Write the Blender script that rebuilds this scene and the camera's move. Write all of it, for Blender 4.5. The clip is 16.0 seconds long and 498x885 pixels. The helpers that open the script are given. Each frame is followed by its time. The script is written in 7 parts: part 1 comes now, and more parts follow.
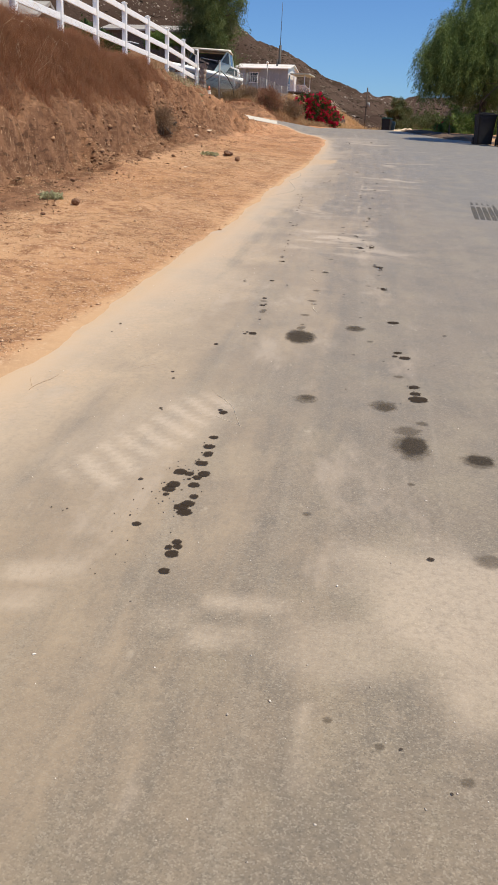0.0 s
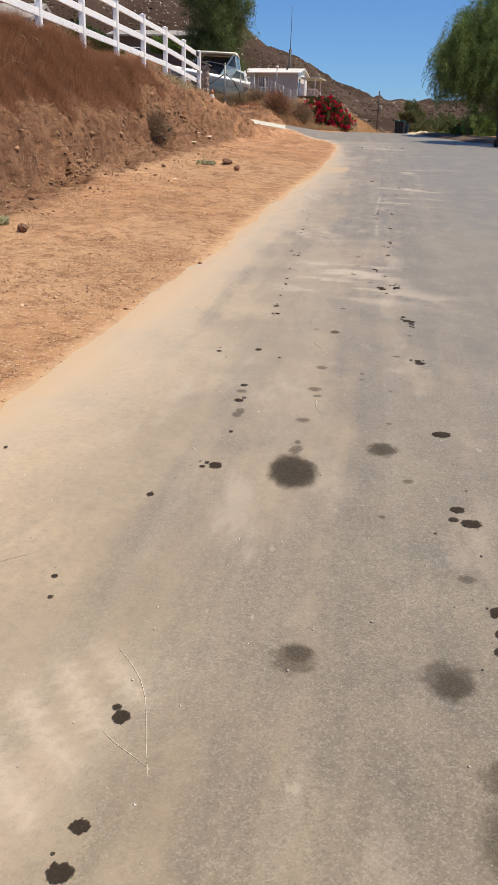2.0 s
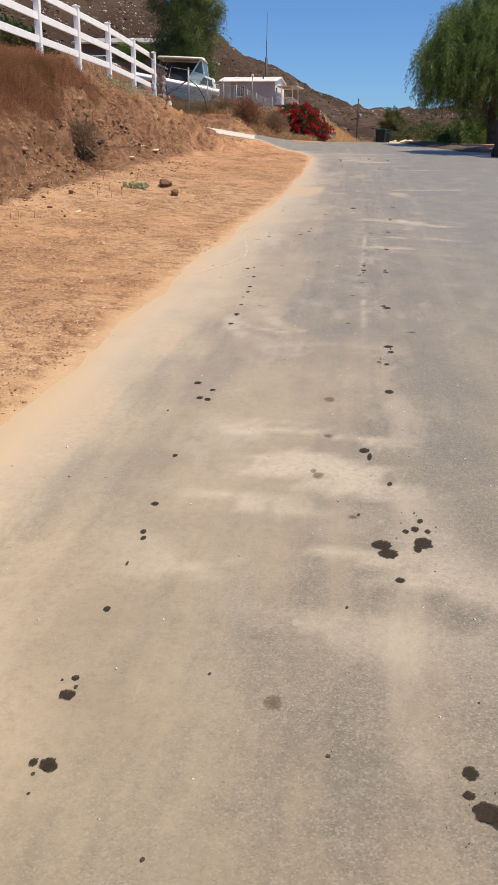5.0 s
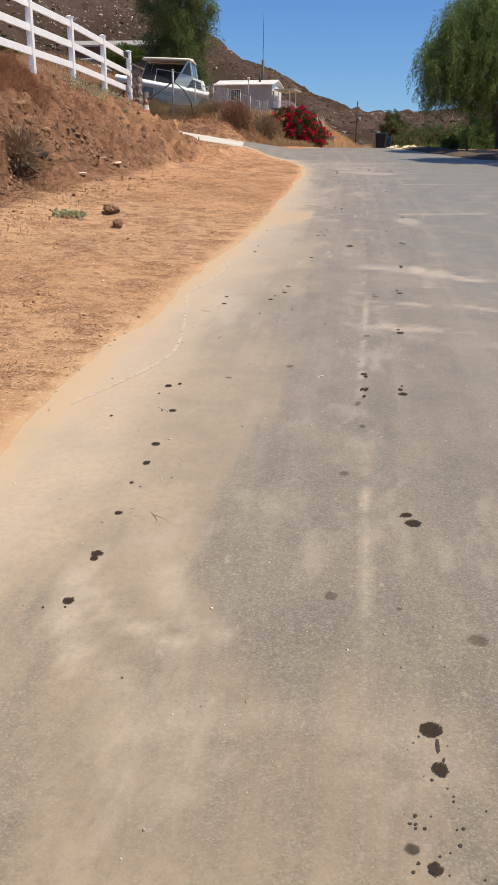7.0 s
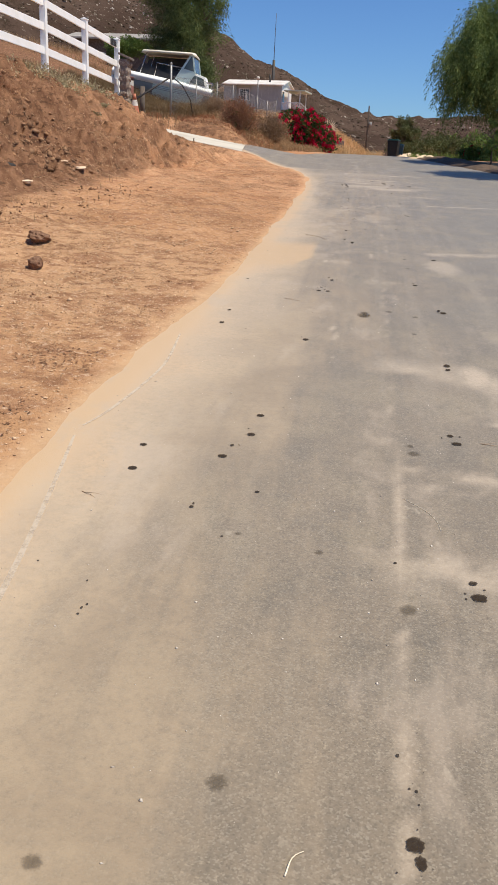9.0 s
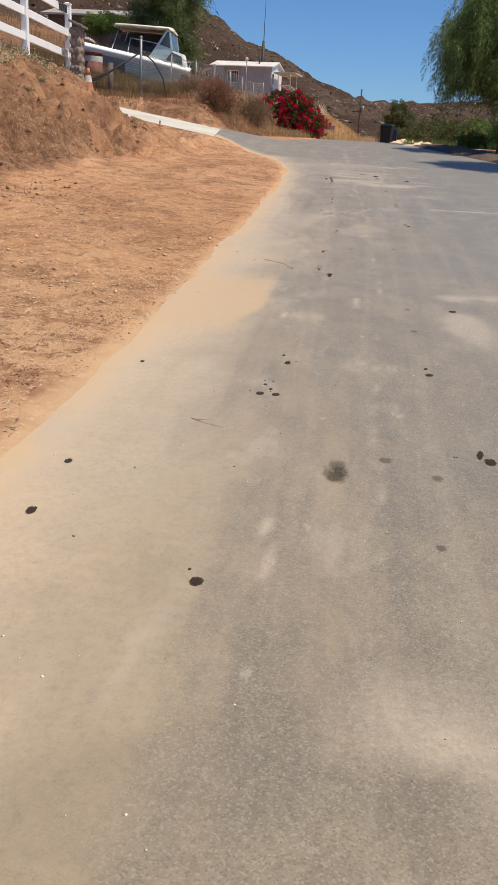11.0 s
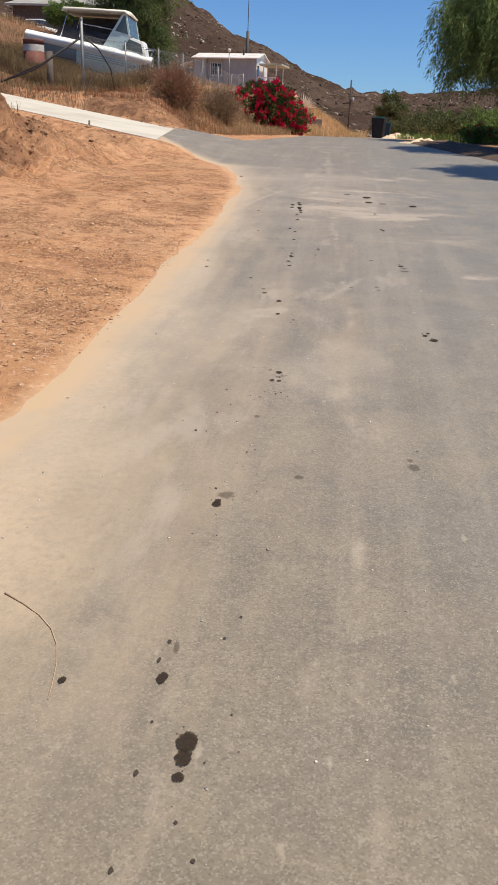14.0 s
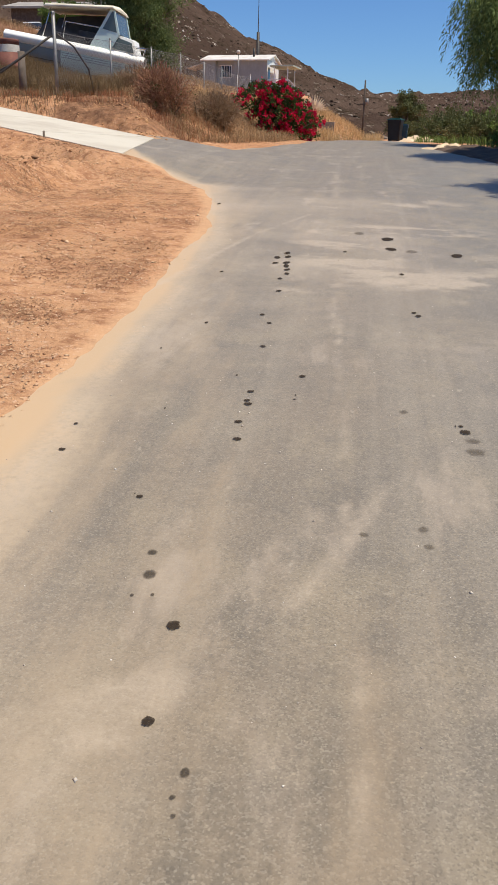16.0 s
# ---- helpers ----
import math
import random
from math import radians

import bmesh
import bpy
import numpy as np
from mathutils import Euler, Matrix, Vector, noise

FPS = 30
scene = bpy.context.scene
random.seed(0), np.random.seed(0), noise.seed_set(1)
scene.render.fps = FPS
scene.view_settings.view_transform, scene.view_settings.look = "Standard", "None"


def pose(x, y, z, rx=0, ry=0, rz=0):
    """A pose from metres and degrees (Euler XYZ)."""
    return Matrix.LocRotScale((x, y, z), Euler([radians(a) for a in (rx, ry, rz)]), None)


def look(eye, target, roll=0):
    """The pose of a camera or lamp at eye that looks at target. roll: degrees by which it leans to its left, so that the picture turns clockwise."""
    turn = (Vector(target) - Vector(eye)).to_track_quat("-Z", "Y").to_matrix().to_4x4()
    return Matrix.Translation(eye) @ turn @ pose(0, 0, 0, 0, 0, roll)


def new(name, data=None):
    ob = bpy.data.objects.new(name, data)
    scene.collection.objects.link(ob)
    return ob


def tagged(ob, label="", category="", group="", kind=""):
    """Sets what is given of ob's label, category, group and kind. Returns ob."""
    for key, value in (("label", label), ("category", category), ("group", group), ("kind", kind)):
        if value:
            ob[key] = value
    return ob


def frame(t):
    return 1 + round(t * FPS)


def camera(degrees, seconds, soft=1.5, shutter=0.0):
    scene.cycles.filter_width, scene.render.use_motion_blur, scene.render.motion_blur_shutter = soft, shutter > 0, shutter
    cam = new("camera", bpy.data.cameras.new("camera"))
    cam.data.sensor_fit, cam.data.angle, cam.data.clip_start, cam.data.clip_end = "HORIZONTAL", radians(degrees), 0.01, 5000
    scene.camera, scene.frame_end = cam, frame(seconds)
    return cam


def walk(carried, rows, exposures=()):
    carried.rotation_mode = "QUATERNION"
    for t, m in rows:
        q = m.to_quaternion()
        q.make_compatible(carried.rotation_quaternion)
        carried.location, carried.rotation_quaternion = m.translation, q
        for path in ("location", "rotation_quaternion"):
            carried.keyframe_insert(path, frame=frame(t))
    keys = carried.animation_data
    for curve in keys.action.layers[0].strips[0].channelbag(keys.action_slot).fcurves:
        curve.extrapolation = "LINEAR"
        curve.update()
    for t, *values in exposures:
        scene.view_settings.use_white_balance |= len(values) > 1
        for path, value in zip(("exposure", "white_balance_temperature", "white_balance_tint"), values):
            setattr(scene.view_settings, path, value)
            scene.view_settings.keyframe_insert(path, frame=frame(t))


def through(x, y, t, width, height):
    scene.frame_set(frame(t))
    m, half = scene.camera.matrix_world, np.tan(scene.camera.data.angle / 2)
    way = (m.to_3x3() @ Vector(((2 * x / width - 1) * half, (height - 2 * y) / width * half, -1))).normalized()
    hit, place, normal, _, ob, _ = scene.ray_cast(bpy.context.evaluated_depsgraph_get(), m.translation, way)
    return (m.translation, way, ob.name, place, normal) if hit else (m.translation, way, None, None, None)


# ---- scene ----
cam = camera(33.8, 16.0, soft=1.6)
PATH = [
    (0, (0.457, -0.156, 1.426), (-0.667, 9.161, -2.027), 2.56),
    (0.5, (0.442, 0.330, 1.435), (-0.673, 9.669, -1.962), 2.26),
    (1, (0.418, 0.881, 1.439), (-0.722, 10.234, -1.912), 1.87),
    (1.5, (0.396, 1.392, 1.459), (-0.784, 10.750, -1.862), 1.48),
    (2, (0.371, 2.063, 1.455), (-0.929, 11.375, -1.949), 1.72),
    (2.5, (0.340, 2.802, 1.454), (-1.146, 12.012, -2.147), 1.59),
    (3, (0.307, 3.523, 1.464), (-1.178, 12.720, -2.171), 1.29),
    (3.5, (0.296, 4.193, 1.491), (-1.059, 13.426, -2.103), 1.54),
    (4, (0.308, 4.846, 1.518), (-0.942, 14.129, -1.983), 1.51),
    (4.5, (0.323, 5.575, 1.534), (-0.837, 14.933, -1.797), 1.07),
    (7, (0.328, 9.446, 1.738), (-0.833, 18.828, -1.523), 0.57),
    (7.5, (0.289, 10.237, 1.777), (-0.796, 19.608, -1.541), 1.15),
    (8, (0.257, 10.949, 1.803), (-0.878, 20.280, -1.609), 1.37),
    (8.5, (0.232, 11.643, 1.853), (-0.959, 20.969, -1.553), 2.18),
    (9, (0.209, 12.441, 1.894), (-0.936, 21.826, -1.362), 2.67),
    (11.5, (0.277, 16.358, 2.005), (-0.723, 25.698, -1.424), 3.12),
    (12, (0.306, 17.214, 2.047), (-0.664, 26.577, -1.328), 2.51),
    (12.5, (0.329, 18.053, 2.082), (-0.611, 27.412, -1.314), 2.10),
    (13, (0.337, 18.925, 2.117), (-0.583, 28.278, -1.300), 2.20),
    (13.5, (0.337, 19.741, 2.153), (-0.608, 29.078, -1.301), 2.11),
    (14, (0.346, 20.608, 2.187), (-0.640, 29.935, -1.283), 2.02),
    (14.5, (0.342, 21.491, 2.221), (-0.618, 30.794, -1.318), 2.31),
    (15, (0.342, 22.315, 2.260), (-0.633, 31.613, -1.289), 2.52),
    (15.5, (0.361, 23.170, 2.307), (-0.729, 32.487, -1.158), 1.75),
    (16, (0.348, 24.011, 2.327), (-0.847, 33.322, -1.119), 1.09),
]
EXPOSURES = [(0, 0.06), (4.5, 0.09), (7, 0.06), (9, 0.05), (11.5, -0.03), (13, 0.05), (16, 0.06)]
walk(cam, [(t, look(eye, target, roll)) for t, eye, target, roll in PATH], EXPOSURES)

# ---- daylight ----
SUN_FROM = Vector((0.42, -0.09, 0.90)).normalized()
world = bpy.data.worlds.new("sky")
scene.world = world
world.use_nodes = True
wn = world.node_tree.nodes
sky = wn.new("ShaderNodeTexSky")
sky.sky_type = "NISHITA"
sky.sun_disc = False
sky.sun_elevation = math.asin(SUN_FROM.z)
sky.sun_rotation = math.atan2(SUN_FROM.x, SUN_FROM.y)
sky.altitude = 800
sky.air_density, sky.dust_density, sky.ozone_density = 1.0, 0.3, 2.0
wn["Background"].inputs["Strength"].default_value = 0.077
clear = wn.new("ShaderNodeMix")
clear.data_type, clear.blend_type = "RGBA", "MULTIPLY"
clear.inputs[0].default_value, clear.inputs[7].default_value = 1.0, (0.66, 0.97, 1.40, 1)
world.node_tree.links.new(sky.outputs[0], clear.inputs[6])
world.node_tree.links.new(clear.outputs[2], wn["Background"].inputs[0])
sun_data = bpy.data.lights.new("sun", "SUN")
sun_data.energy, sun_data.angle, sun_data.color = 4.9, radians(0.53), (1.0, 0.925, 0.775)
sun = new("sun", sun_data)
sun.matrix_world = look((20, 20, 60), Vector((20, 20, 60)) - SUN_FROM)


# ---- noise on arrays ----
def lattice(ix, iy, seed):
    h = (ix.astype(np.int64) * 374761393 + iy.astype(np.int64) * 668265263 + seed * 974711) & 0xFFFFFFFF
    h = ((h ^ (h >> 13)) * 1274126177) & 0xFFFFFFFF
    return ((h ^ (h >> 16)) & 0xFFFF) / 65535.0


def vnoise(x, y, seed=0):
    x, y = np.asarray(x, float), np.asarray(y, float)
    ix, iy = np.floor(x), np.floor(y)
    fx, fy = x - ix, y - iy
    fx, fy = fx * fx * (3 - 2 * fx), fy * fy * (3 - 2 * fy)
    a, b = lattice(ix, iy, seed), lattice(ix + 1, iy, seed)
    c, d = lattice(ix, iy + 1, seed), lattice(ix + 1, iy + 1, seed)
    return (a + (b - a) * fx) * (1 - fy) + (c + (d - c) * fx) * fy - 0.5


def fbm(x, y, size, octaves=4, seed=0, fall=0.5):
    total, amp = 0.0, 1.0
    for k in range(octaves):
        total = total + amp * vnoise(np.asarray(x) / size + 7.3 * k, np.asarray(y) / size - 3.1 * k, seed + k)
        size, amp = size * 0.5, amp * fall
    return total


def smooth(a, b, v):
    t = np.clip((np.asarray(v, float) - a) / (b - a), 0, 1)
    return t * t * (3 - 2 * t)


# ---- the lie of the land ----
CREST = 48.0


def road_z(y):
    y = np.asarray(y, float)
    return 0.0489 * (y - 2.5 * np.logaddexp(0, (y - CREST) / 2.5)) + 0.006 * np.maximum(y - 50, 0)


def edge_left(y):
    return np.interp(y, (-20, 4, 6, 9.3, 13, 16, 20, 25, 29, 31.5, 33.3, 35.7, 37.2, 40, 42.5, 44.5, 47, 50, 56, 72, 90),
                     (-2.2, -1.4, -1.22, -1.08, -1.05, -0.97, -0.83, -0.82, -0.9, -1.05, -1.3, -1.85, -3.2, -4.1, -3.9, -2.6, -2.0, -1.7, -1.5, -1.3, -2.4))


def edge_right(y):
    return np.interp(y, (-20, 25, 31, 34, 38, 42, 46, 50, 60, 72, 90), (5.4, 5.3, 5.0, 4.6, 3.6, 2.7, 2.0, 1.75, 1.6, 1.5, 0.6))


# driveway: near edge and far edge run the same way, up to the terrace
DRIVE_N, DRIVE_F, DRIVE_D = Vector((-3.4, 37.1)), Vector((-3.9, 41.2)), Vector((-0.86, 0.5)).normalized()


def drive_st(x, y):
    """Along and across the driveway: s from its foot, w from 0 at the near edge to 1 at the far one."""
    dx, dy = np.asarray(x) - DRIVE_N.x, np.asarray(y) - DRIVE_N.y
    width = (DRIVE_F - DRIVE_N).dot(Vector((-DRIVE_D.y, DRIVE_D.x)) * -1)
    s = dx * DRIVE_D.x + dy * DRIVE_D.y
    w = (dx * DRIVE_D.y - dy * DRIVE_D.x) / width
    return s, w


def drive_z(s, w):
    return 2.12 - 0.07 * np.clip(w, -0.5, 1.5) + 0.125 * np.clip(s, -1.5, 14)


def upland(x, y):
    """The terrace behind the fence and the slope that climbs to the houses."""
    up = 3.25 + 0.13 * np.clip(-8.5 - x, 0, 30)
    far = 3.25 + 0.05 * np.maximum(y - 44, 0) + (0.30 - 0.20 * smooth(80, 115, y)) * np.clip(-9 - x, 0, 14)
    return up + (far - up) * smooth(38, 50, y)


def apron_lift(x, y, rz):
    """How far the apron rises above the lane towards the driveway."""
    s, w = drive_st(x, y)
    return np.clip(drive_z(s, w) - rz, 0, 0.5) * smooth(-1.9, 0.0, s) * smooth(-0.35, 0.0, w) * (1 - smooth(1.2, 1.7, w))


def ground_z(x, y):
    x, y = np.asarray(x, float), np.asarray(y, float)
    rz = road_z(y)
    el, er = edge_left(y), edge_right(y)
    # shoulder of loose dirt, then the cut bank, then the terrace
    foot = np.interp(y, (-10, 8, 14, 22, 28, 31, 34, 36.5, 40, 50, 60, 80), (-4.0, -3.95, -3.9, -4.0, -4.2, -4.0, -3.4, -3.3, -4.2, -3.5, -3.2, -3.0))
    brow = np.interp(y, (-10, 14, 22, 30, 36, 41, 45, 50, 60, 80), (-6.4, -6.3, -6.2, -6.3, -6.5, -6.6, -5.6, -5.9, -7.2, -9.0))
    wob = 0.5 * fbm(y, x * 0.3, 2.2, 3, 5)
    foot, brow = foot + wob, brow + 0.4 * wob
    el = el + 0.10 * fbm(y, x * 0.0, 1.1, 6, 61, 0.62)
    off = el - x
    shoulder = rz + np.interp(off, (-0.7, -0.45, -0.15, 0.25, 1.2), (-0.09, -0.05, -0.014, 0.016, 0.055)) + apron_lift(x, y, rz) + 0.035 * np.clip(off - 0.5, 0, 1.5) + 0.10 * np.clip(off - 2.0, 0, 2.2)
    up = upland(x, y)
    k = np.clip((foot - x) / (foot - brow), 0, 1.0)
    steep = np.interp(y, (20, 30), (0.42, 0.34))
    prof = np.where(k < 0.28, k / 0.28 * steep, steep + (k - 0.28) / 0.72 * (1 - steep))
    prof = k ** 1.45 + (prof - k ** 1.45) * smooth(24, 30, y)
    left = shoulder + (up - shoulder) * prof
    left = np.where(k >= 1, up, left)
    # driveway cut through the bank
    s, w = drive_st(x, y)
    dz = drive_z(s, w) - 0.012 - 0.08 * smooth(0.0, 0.05, w) * (1 - smooth(0.95, 1.0, w))
    inside = smooth(-0.30, -0.02, w) * (1 - smooth(1.04, 1.25, w)) * smooth(-1.2, 0.6, s)
    # before the driveway the bank stays below a slope that starts at its edge
    cap = drive_z(s, 0.0) - 0.03 - 0.16 * smooth(0.0, -0.25, w) + 1.3 * np.clip(-w - 0.78, 0, 3) + 1.7 * np.clip(-5.6 - x, 0, 0.9) * smooth(-0.62, -0.9, w)
    fore = (1 - smooth(0.0, 0.1, w)) * smooth(-2.0, 0.3, s) * (1 - smooth(9.0, 12.0, s))
    left = left + np.minimum(np.maximum(shoulder, cap) - left, 0) * fore
    rear = drive_z(s, 1.0) + 0.02 + 0.18 * smooth(1.05, 1.22, w) + 0.42 * np.clip(w - 1.12, 0, 4)
    back = smooth(0.98, 1.04, w) * smooth(-1.0, 0.5, s) * (1 - smooth(9.0, 13.0, s))
    left = left + np.minimum(np.maximum(shoulder, rear) - left, 0) * back
    left = left + (dz - left) * inside
    right = rz - 0.05 - 0.02 * np.clip(x - er, 0, 3) + 0.06 * smooth(0.1, 0.6, x - er)
    z = np.where(x < el + 0.6, left, np.where(x > er, right, rz - 0.09))
    # grassy spur that comes down from the houses past the bend
    spur = np.interp(x, (-14, -8, -3.8, -1.65, -0.4, 0.7), (6.4, 5.3, 4.5, 3.7, 2.95, 2.0)) + 0.12 * fbm(x, y, 1.5, 3, 88)
    z = z + np.maximum(spur - z, 0) * smooth(75, 84, y) * (1 - smooth(92, 104, y))
    return z


def grass_line(y):
    """Where the russet turf on the bank ends."""
    return np.interp(y, (9, 20, 26.4), (-4.9, -4.98, -5.6)) + 0.35 * fbm(y, y * 0, 0.8, 4, 8)


def ground_detail(x, y):
    el, er = edge_left(y), edge_right(y)
    off = np.where(x < el + 0.4, el + 0.4 - x, np.where(x > er, x - er, 0))
    amp = smooth(0.36, 1.7, off)
    s, w = drive_st(x, y)
    amp = amp * (1 - smooth(-0.25, -0.02, w) * (1 - smooth(1.0, 1.1, w)) * smooth(-0.8, 0, s))
    bank = smooth(np.interp(y, (26, 32, 38, 42, 46), (-3.9, -3.2, -3.0, -3.6, -3.2)), np.interp(y, (26, 32, 38), (-4.9, -4.2, -4.0)), x) * (1 - smooth(-6.2, -7.0, x)) * (1 - smooth(44, 60, y)) * np.minimum(amp * 2, 1) * (1 - 0.45 * smooth(31, 35, y) * (1 - smooth(41, 43, y)))
    d = amp * (0.05 * fbm(x, y, 1.6, 5, 11) + 0.10 * fbm(x, y, 9.0, 2, 19) + 0.048 * fbm(x, y, 0.4, 4, 23, 0.6) + 0.028 * fbm(x, y, 0.18, 2, 29, 0.6) * smooth(-0.15, 0.25, fbm(x, y, 1.3, 3, 27)))
    # gullies run down the face, crumbs and small ledges break it up
    gully = np.abs(fbm(y + 0.55 * x, x * 0.35, 0.75, 4, 31, 0.6))
    crumb = fbm(x, y, 0.30, 4, 41, 0.72)
    ledge = 0.27 * np.tanh(3.5 * fbm(x - 0.12 * y, y * 0.30, 0.42, 3, 47, 0.55)) * smooth(-0.25, 0.3, fbm(x, y, 2.0, 2, 48))
    ridge = 0.5 - 2.4 * np.abs(fbm(x + 0.3 * y, y * 0.8, 0.55, 4, 51, 0.6))
    d = d + bank * (0.03 + 0.13 * ridge + 0.09 * fbm(x, y, 0.20, 3, 53, 0.7) - 0.045 * np.exp(-(gully / 0.08) ** 2) * smooth(-0.05, 0.25, fbm(x, y, 1.7, 2, 33)) + 0.07 * fbm(x, y, 0.7, 3, 43, 0.6) + ledge + 0.12 * crumb + 0.05 * fbm(x, y, 0.13, 2, 49, 0.8)) * (1 - 0.7 * smooth(-1.0, -0.5, w) * smooth(0, 0.5, s) * (1 - smooth(1.0, 1.1, w))) * (1 - 0.75 * smooth(41, 43, y))
    # the turf ends in a broken undercut step
    turf = grass_line(y) + 0.10 * fbm(x, y, 0.35, 3, 71)
    deep = (0.20 + 0.85 * np.clip(fbm(y, x * 0.2, 1.3, 3, 72) + 0.25, 0, 0.6)) * smooth(8.0, 10.0, y) * (1 - smooth(25.0, 27.0, y))
    d = d - deep * smooth(turf - 0.02, turf + 0.10, x) * (1 - smooth(turf + 0.15, turf + 1.1, x))
    return d


def part(name, bm, material, parent=None, label=""):
    """Links a bmesh, or mesh data, as one mesh object under its parent."""
    if isinstance(bm, bmesh.types.BMesh):
        me = bpy.data.meshes.new(name)
        bm.to_mesh(me)
        bm.free()
    else:
        me = bm
    if material and not me.materials:
        me.materials.append(material)
    ob = new(name, me)
    if parent:
        ob.parent = parent
    if label:
        tagged(ob, label)
    return ob


def mesh_from(verts, faces, name="mesh", smooth_faces=False):
    me = bpy.data.meshes.new(name)
    me.from_pydata([tuple(v) for v in verts], [], faces)
    if smooth_faces:
        me.polygons.foreach_set("use_smooth", [True] * len(me.polygons))
    me.update()
    return me


def grid_mesh(xs, ys, z, name):
    """A sheet over a grid of xs and ys with the heights z[iy, ix]."""
    nx, ny = len(xs), len(ys)
    gx, gy = np.meshgrid(xs, ys)
    co = np.stack([gx, gy, z], -1).reshape(-1, 3)
    i = np.arange((ny - 1) * nx).reshape(ny - 1, nx)[:, :-1].reshape(-1)
    quads = np.stack([i, i + 1, i + nx + 1, i + nx], -1)
    me = bpy.data.meshes.new(name)
    me.vertices.add(len(co))
    me.vertices.foreach_set("co", co.ravel())
    me.loops.add(quads.size)
    me.loops.foreach_set("vertex_index", quads.ravel())
    me.polygons.add(len(quads))
    me.polygons.foreach_set("loop_start", np.arange(len(quads)) * 4)
    me.polygons.foreach_set("use_smooth", np.ones(len(quads), bool))
    me.update(calc_edges=True)
    return me


# ---- materials ----
def mat(name, base=(0.5, 0.5, 0.5), rough=0.8, metal=0.0):
    m = bpy.data.materials.new(name)
    m.use_nodes = True
    b = m.node_tree.nodes["Principled BSDF"]
    b.inputs["Base Color"].default_value = (*base, 1)
    b.inputs["Roughness"].default_value = rough
    b.inputs["Metallic"].default_value = metal
    return m


class Nodes:
    """Short hands for wiring a material."""

    def __init__(self, m):
        self.t = m.node_tree
        self.b = self.t.nodes["Principled BSDF"]

    def add(self, kind, **inputs):
        n = self.t.nodes.new(kind)
        for k, v in inputs.items():
            self.put(n.inputs[k.replace("_", " ")], v)
        return n

    def put(self, socket, v):
        if isinstance(v, bpy.types.NodeSocket):
            self.t.links.new(v, socket)
        elif isinstance(v, tuple) and len(v) == 3 and socket.type == "RGBA":
            socket.default_value = (*v, 1)
        else:
            socket.default_value = v

    def where(self):
        return self.t.nodes.new("ShaderNodeNewGeometry").outputs["Position"]

    def noise(self, vec, scale, detail=4, rough=0.55, distort=0.0):
        n = self.add("ShaderNodeTexNoise", Vector=vec, Scale=scale, Detail=detail, Roughness=rough, Distortion=distort)
        return n.outputs["Fac"]

    def stretch(self, vec, sx, sy, sz):
        n = self.add("ShaderNodeMapping", Vector=vec, Scale=(sx, sy, sz))
        return n.outputs[0]

    def ramp(self, fac, lo, hi, a=0.0, b=1.0):
        n = self.t.nodes.new("ShaderNodeMapRange")
        n.interpolation_type = "SMOOTHSTEP"
        for k, v in (("Value", fac), ("From Min", lo), ("From Max", hi), ("To Min", a), ("To Max", b)):
            self.put(n.inputs[k], v)
        return n.outputs[0]

    def mix(self, fac, a, b, kind="MIX"):
        n = self.t.nodes.new("ShaderNodeMix")
        n.data_type, n.blend_type = "RGBA", kind
        self.put(n.inputs[0], fac), self.put(n.inputs[6], a), self.put(n.inputs[7], b)
        return n.outputs[2]

    def math(self, op, a, b=0.0):
        n = self.t.nodes.new("ShaderNodeMath")
        n.operation = op
        self.put(n.inputs[0], a), self.put(n.inputs[1], b)
        return n.outputs[0]

    def bump(self, height, strength=0.3, distance=0.02, under=None):
        n = self.add("ShaderNodeBump", Height=height, Strength=strength, Distance=distance)
        if under:
            self.put(n.inputs["Normal"], under)
        self.put(self.b.inputs["Normal"], n.outputs[0])
        return n.outputs[0]

    def color(self, v):
        self.put(self.b.inputs["Base Color"], v)

    def rough(self, v):
        self.put(self.b.inputs["Roughness"], v)


def worn(name, a, b, scale=6.0, rough=0.6, metal=0.0, bump=0.15, grain=60.0, object_space=True):
    """Two tones in patches with a fine grain, for painted, plastic and metal things."""
    m = mat(name, a, rough, metal)
    n = Nodes(m)
    v = n.t.nodes.new("ShaderNodeTexCoord").outputs["Object"] if object_space else n.where()
    c = n.mix(n.ramp(n.noise(v, scale, 5), 0.4, 0.7), a, b)
    g = n.noise(v, grain, 3)
    n.color(n.mix(0.12, c, g, "OVERLAY"))
    n.rough(n.ramp(n.noise(v, scale * 2, 3), 0.2, 0.8, rough - 0.1, min(1, rough + 0.12)))
    n.bump(g, bump, 0.004)
    return m


def leaf_mat(name, a, b, dry=None, through=0.25):
    m = mat(name, a, 0.8)
    n = Nodes(m)
    n.b.inputs["Specular IOR Level"].default_value = 0.2
    info = n.t.nodes.new("ShaderNodeNewGeometry").outputs["Random Per Island"]
    c = n.mix(info, a, b)
    if dry:
        c = n.mix(n.ramp(n.noise(n.where(), 0.9, 3), 0.52, 0.72), c, dry)
    n.color(c)
    out = n.t.nodes["Material Output"]
    tr = n.add("ShaderNodeBsdfTranslucent", Color=c)
    mx = n.add("ShaderNodeMixShader", Fac=through)
    n.t.links.new(n.b.outputs[0], mx.inputs[1])
    n.t.links.new(tr.outputs[0], mx.inputs[2])
    n.t.links.new(mx.outputs[0], out.inputs[0])
    return m


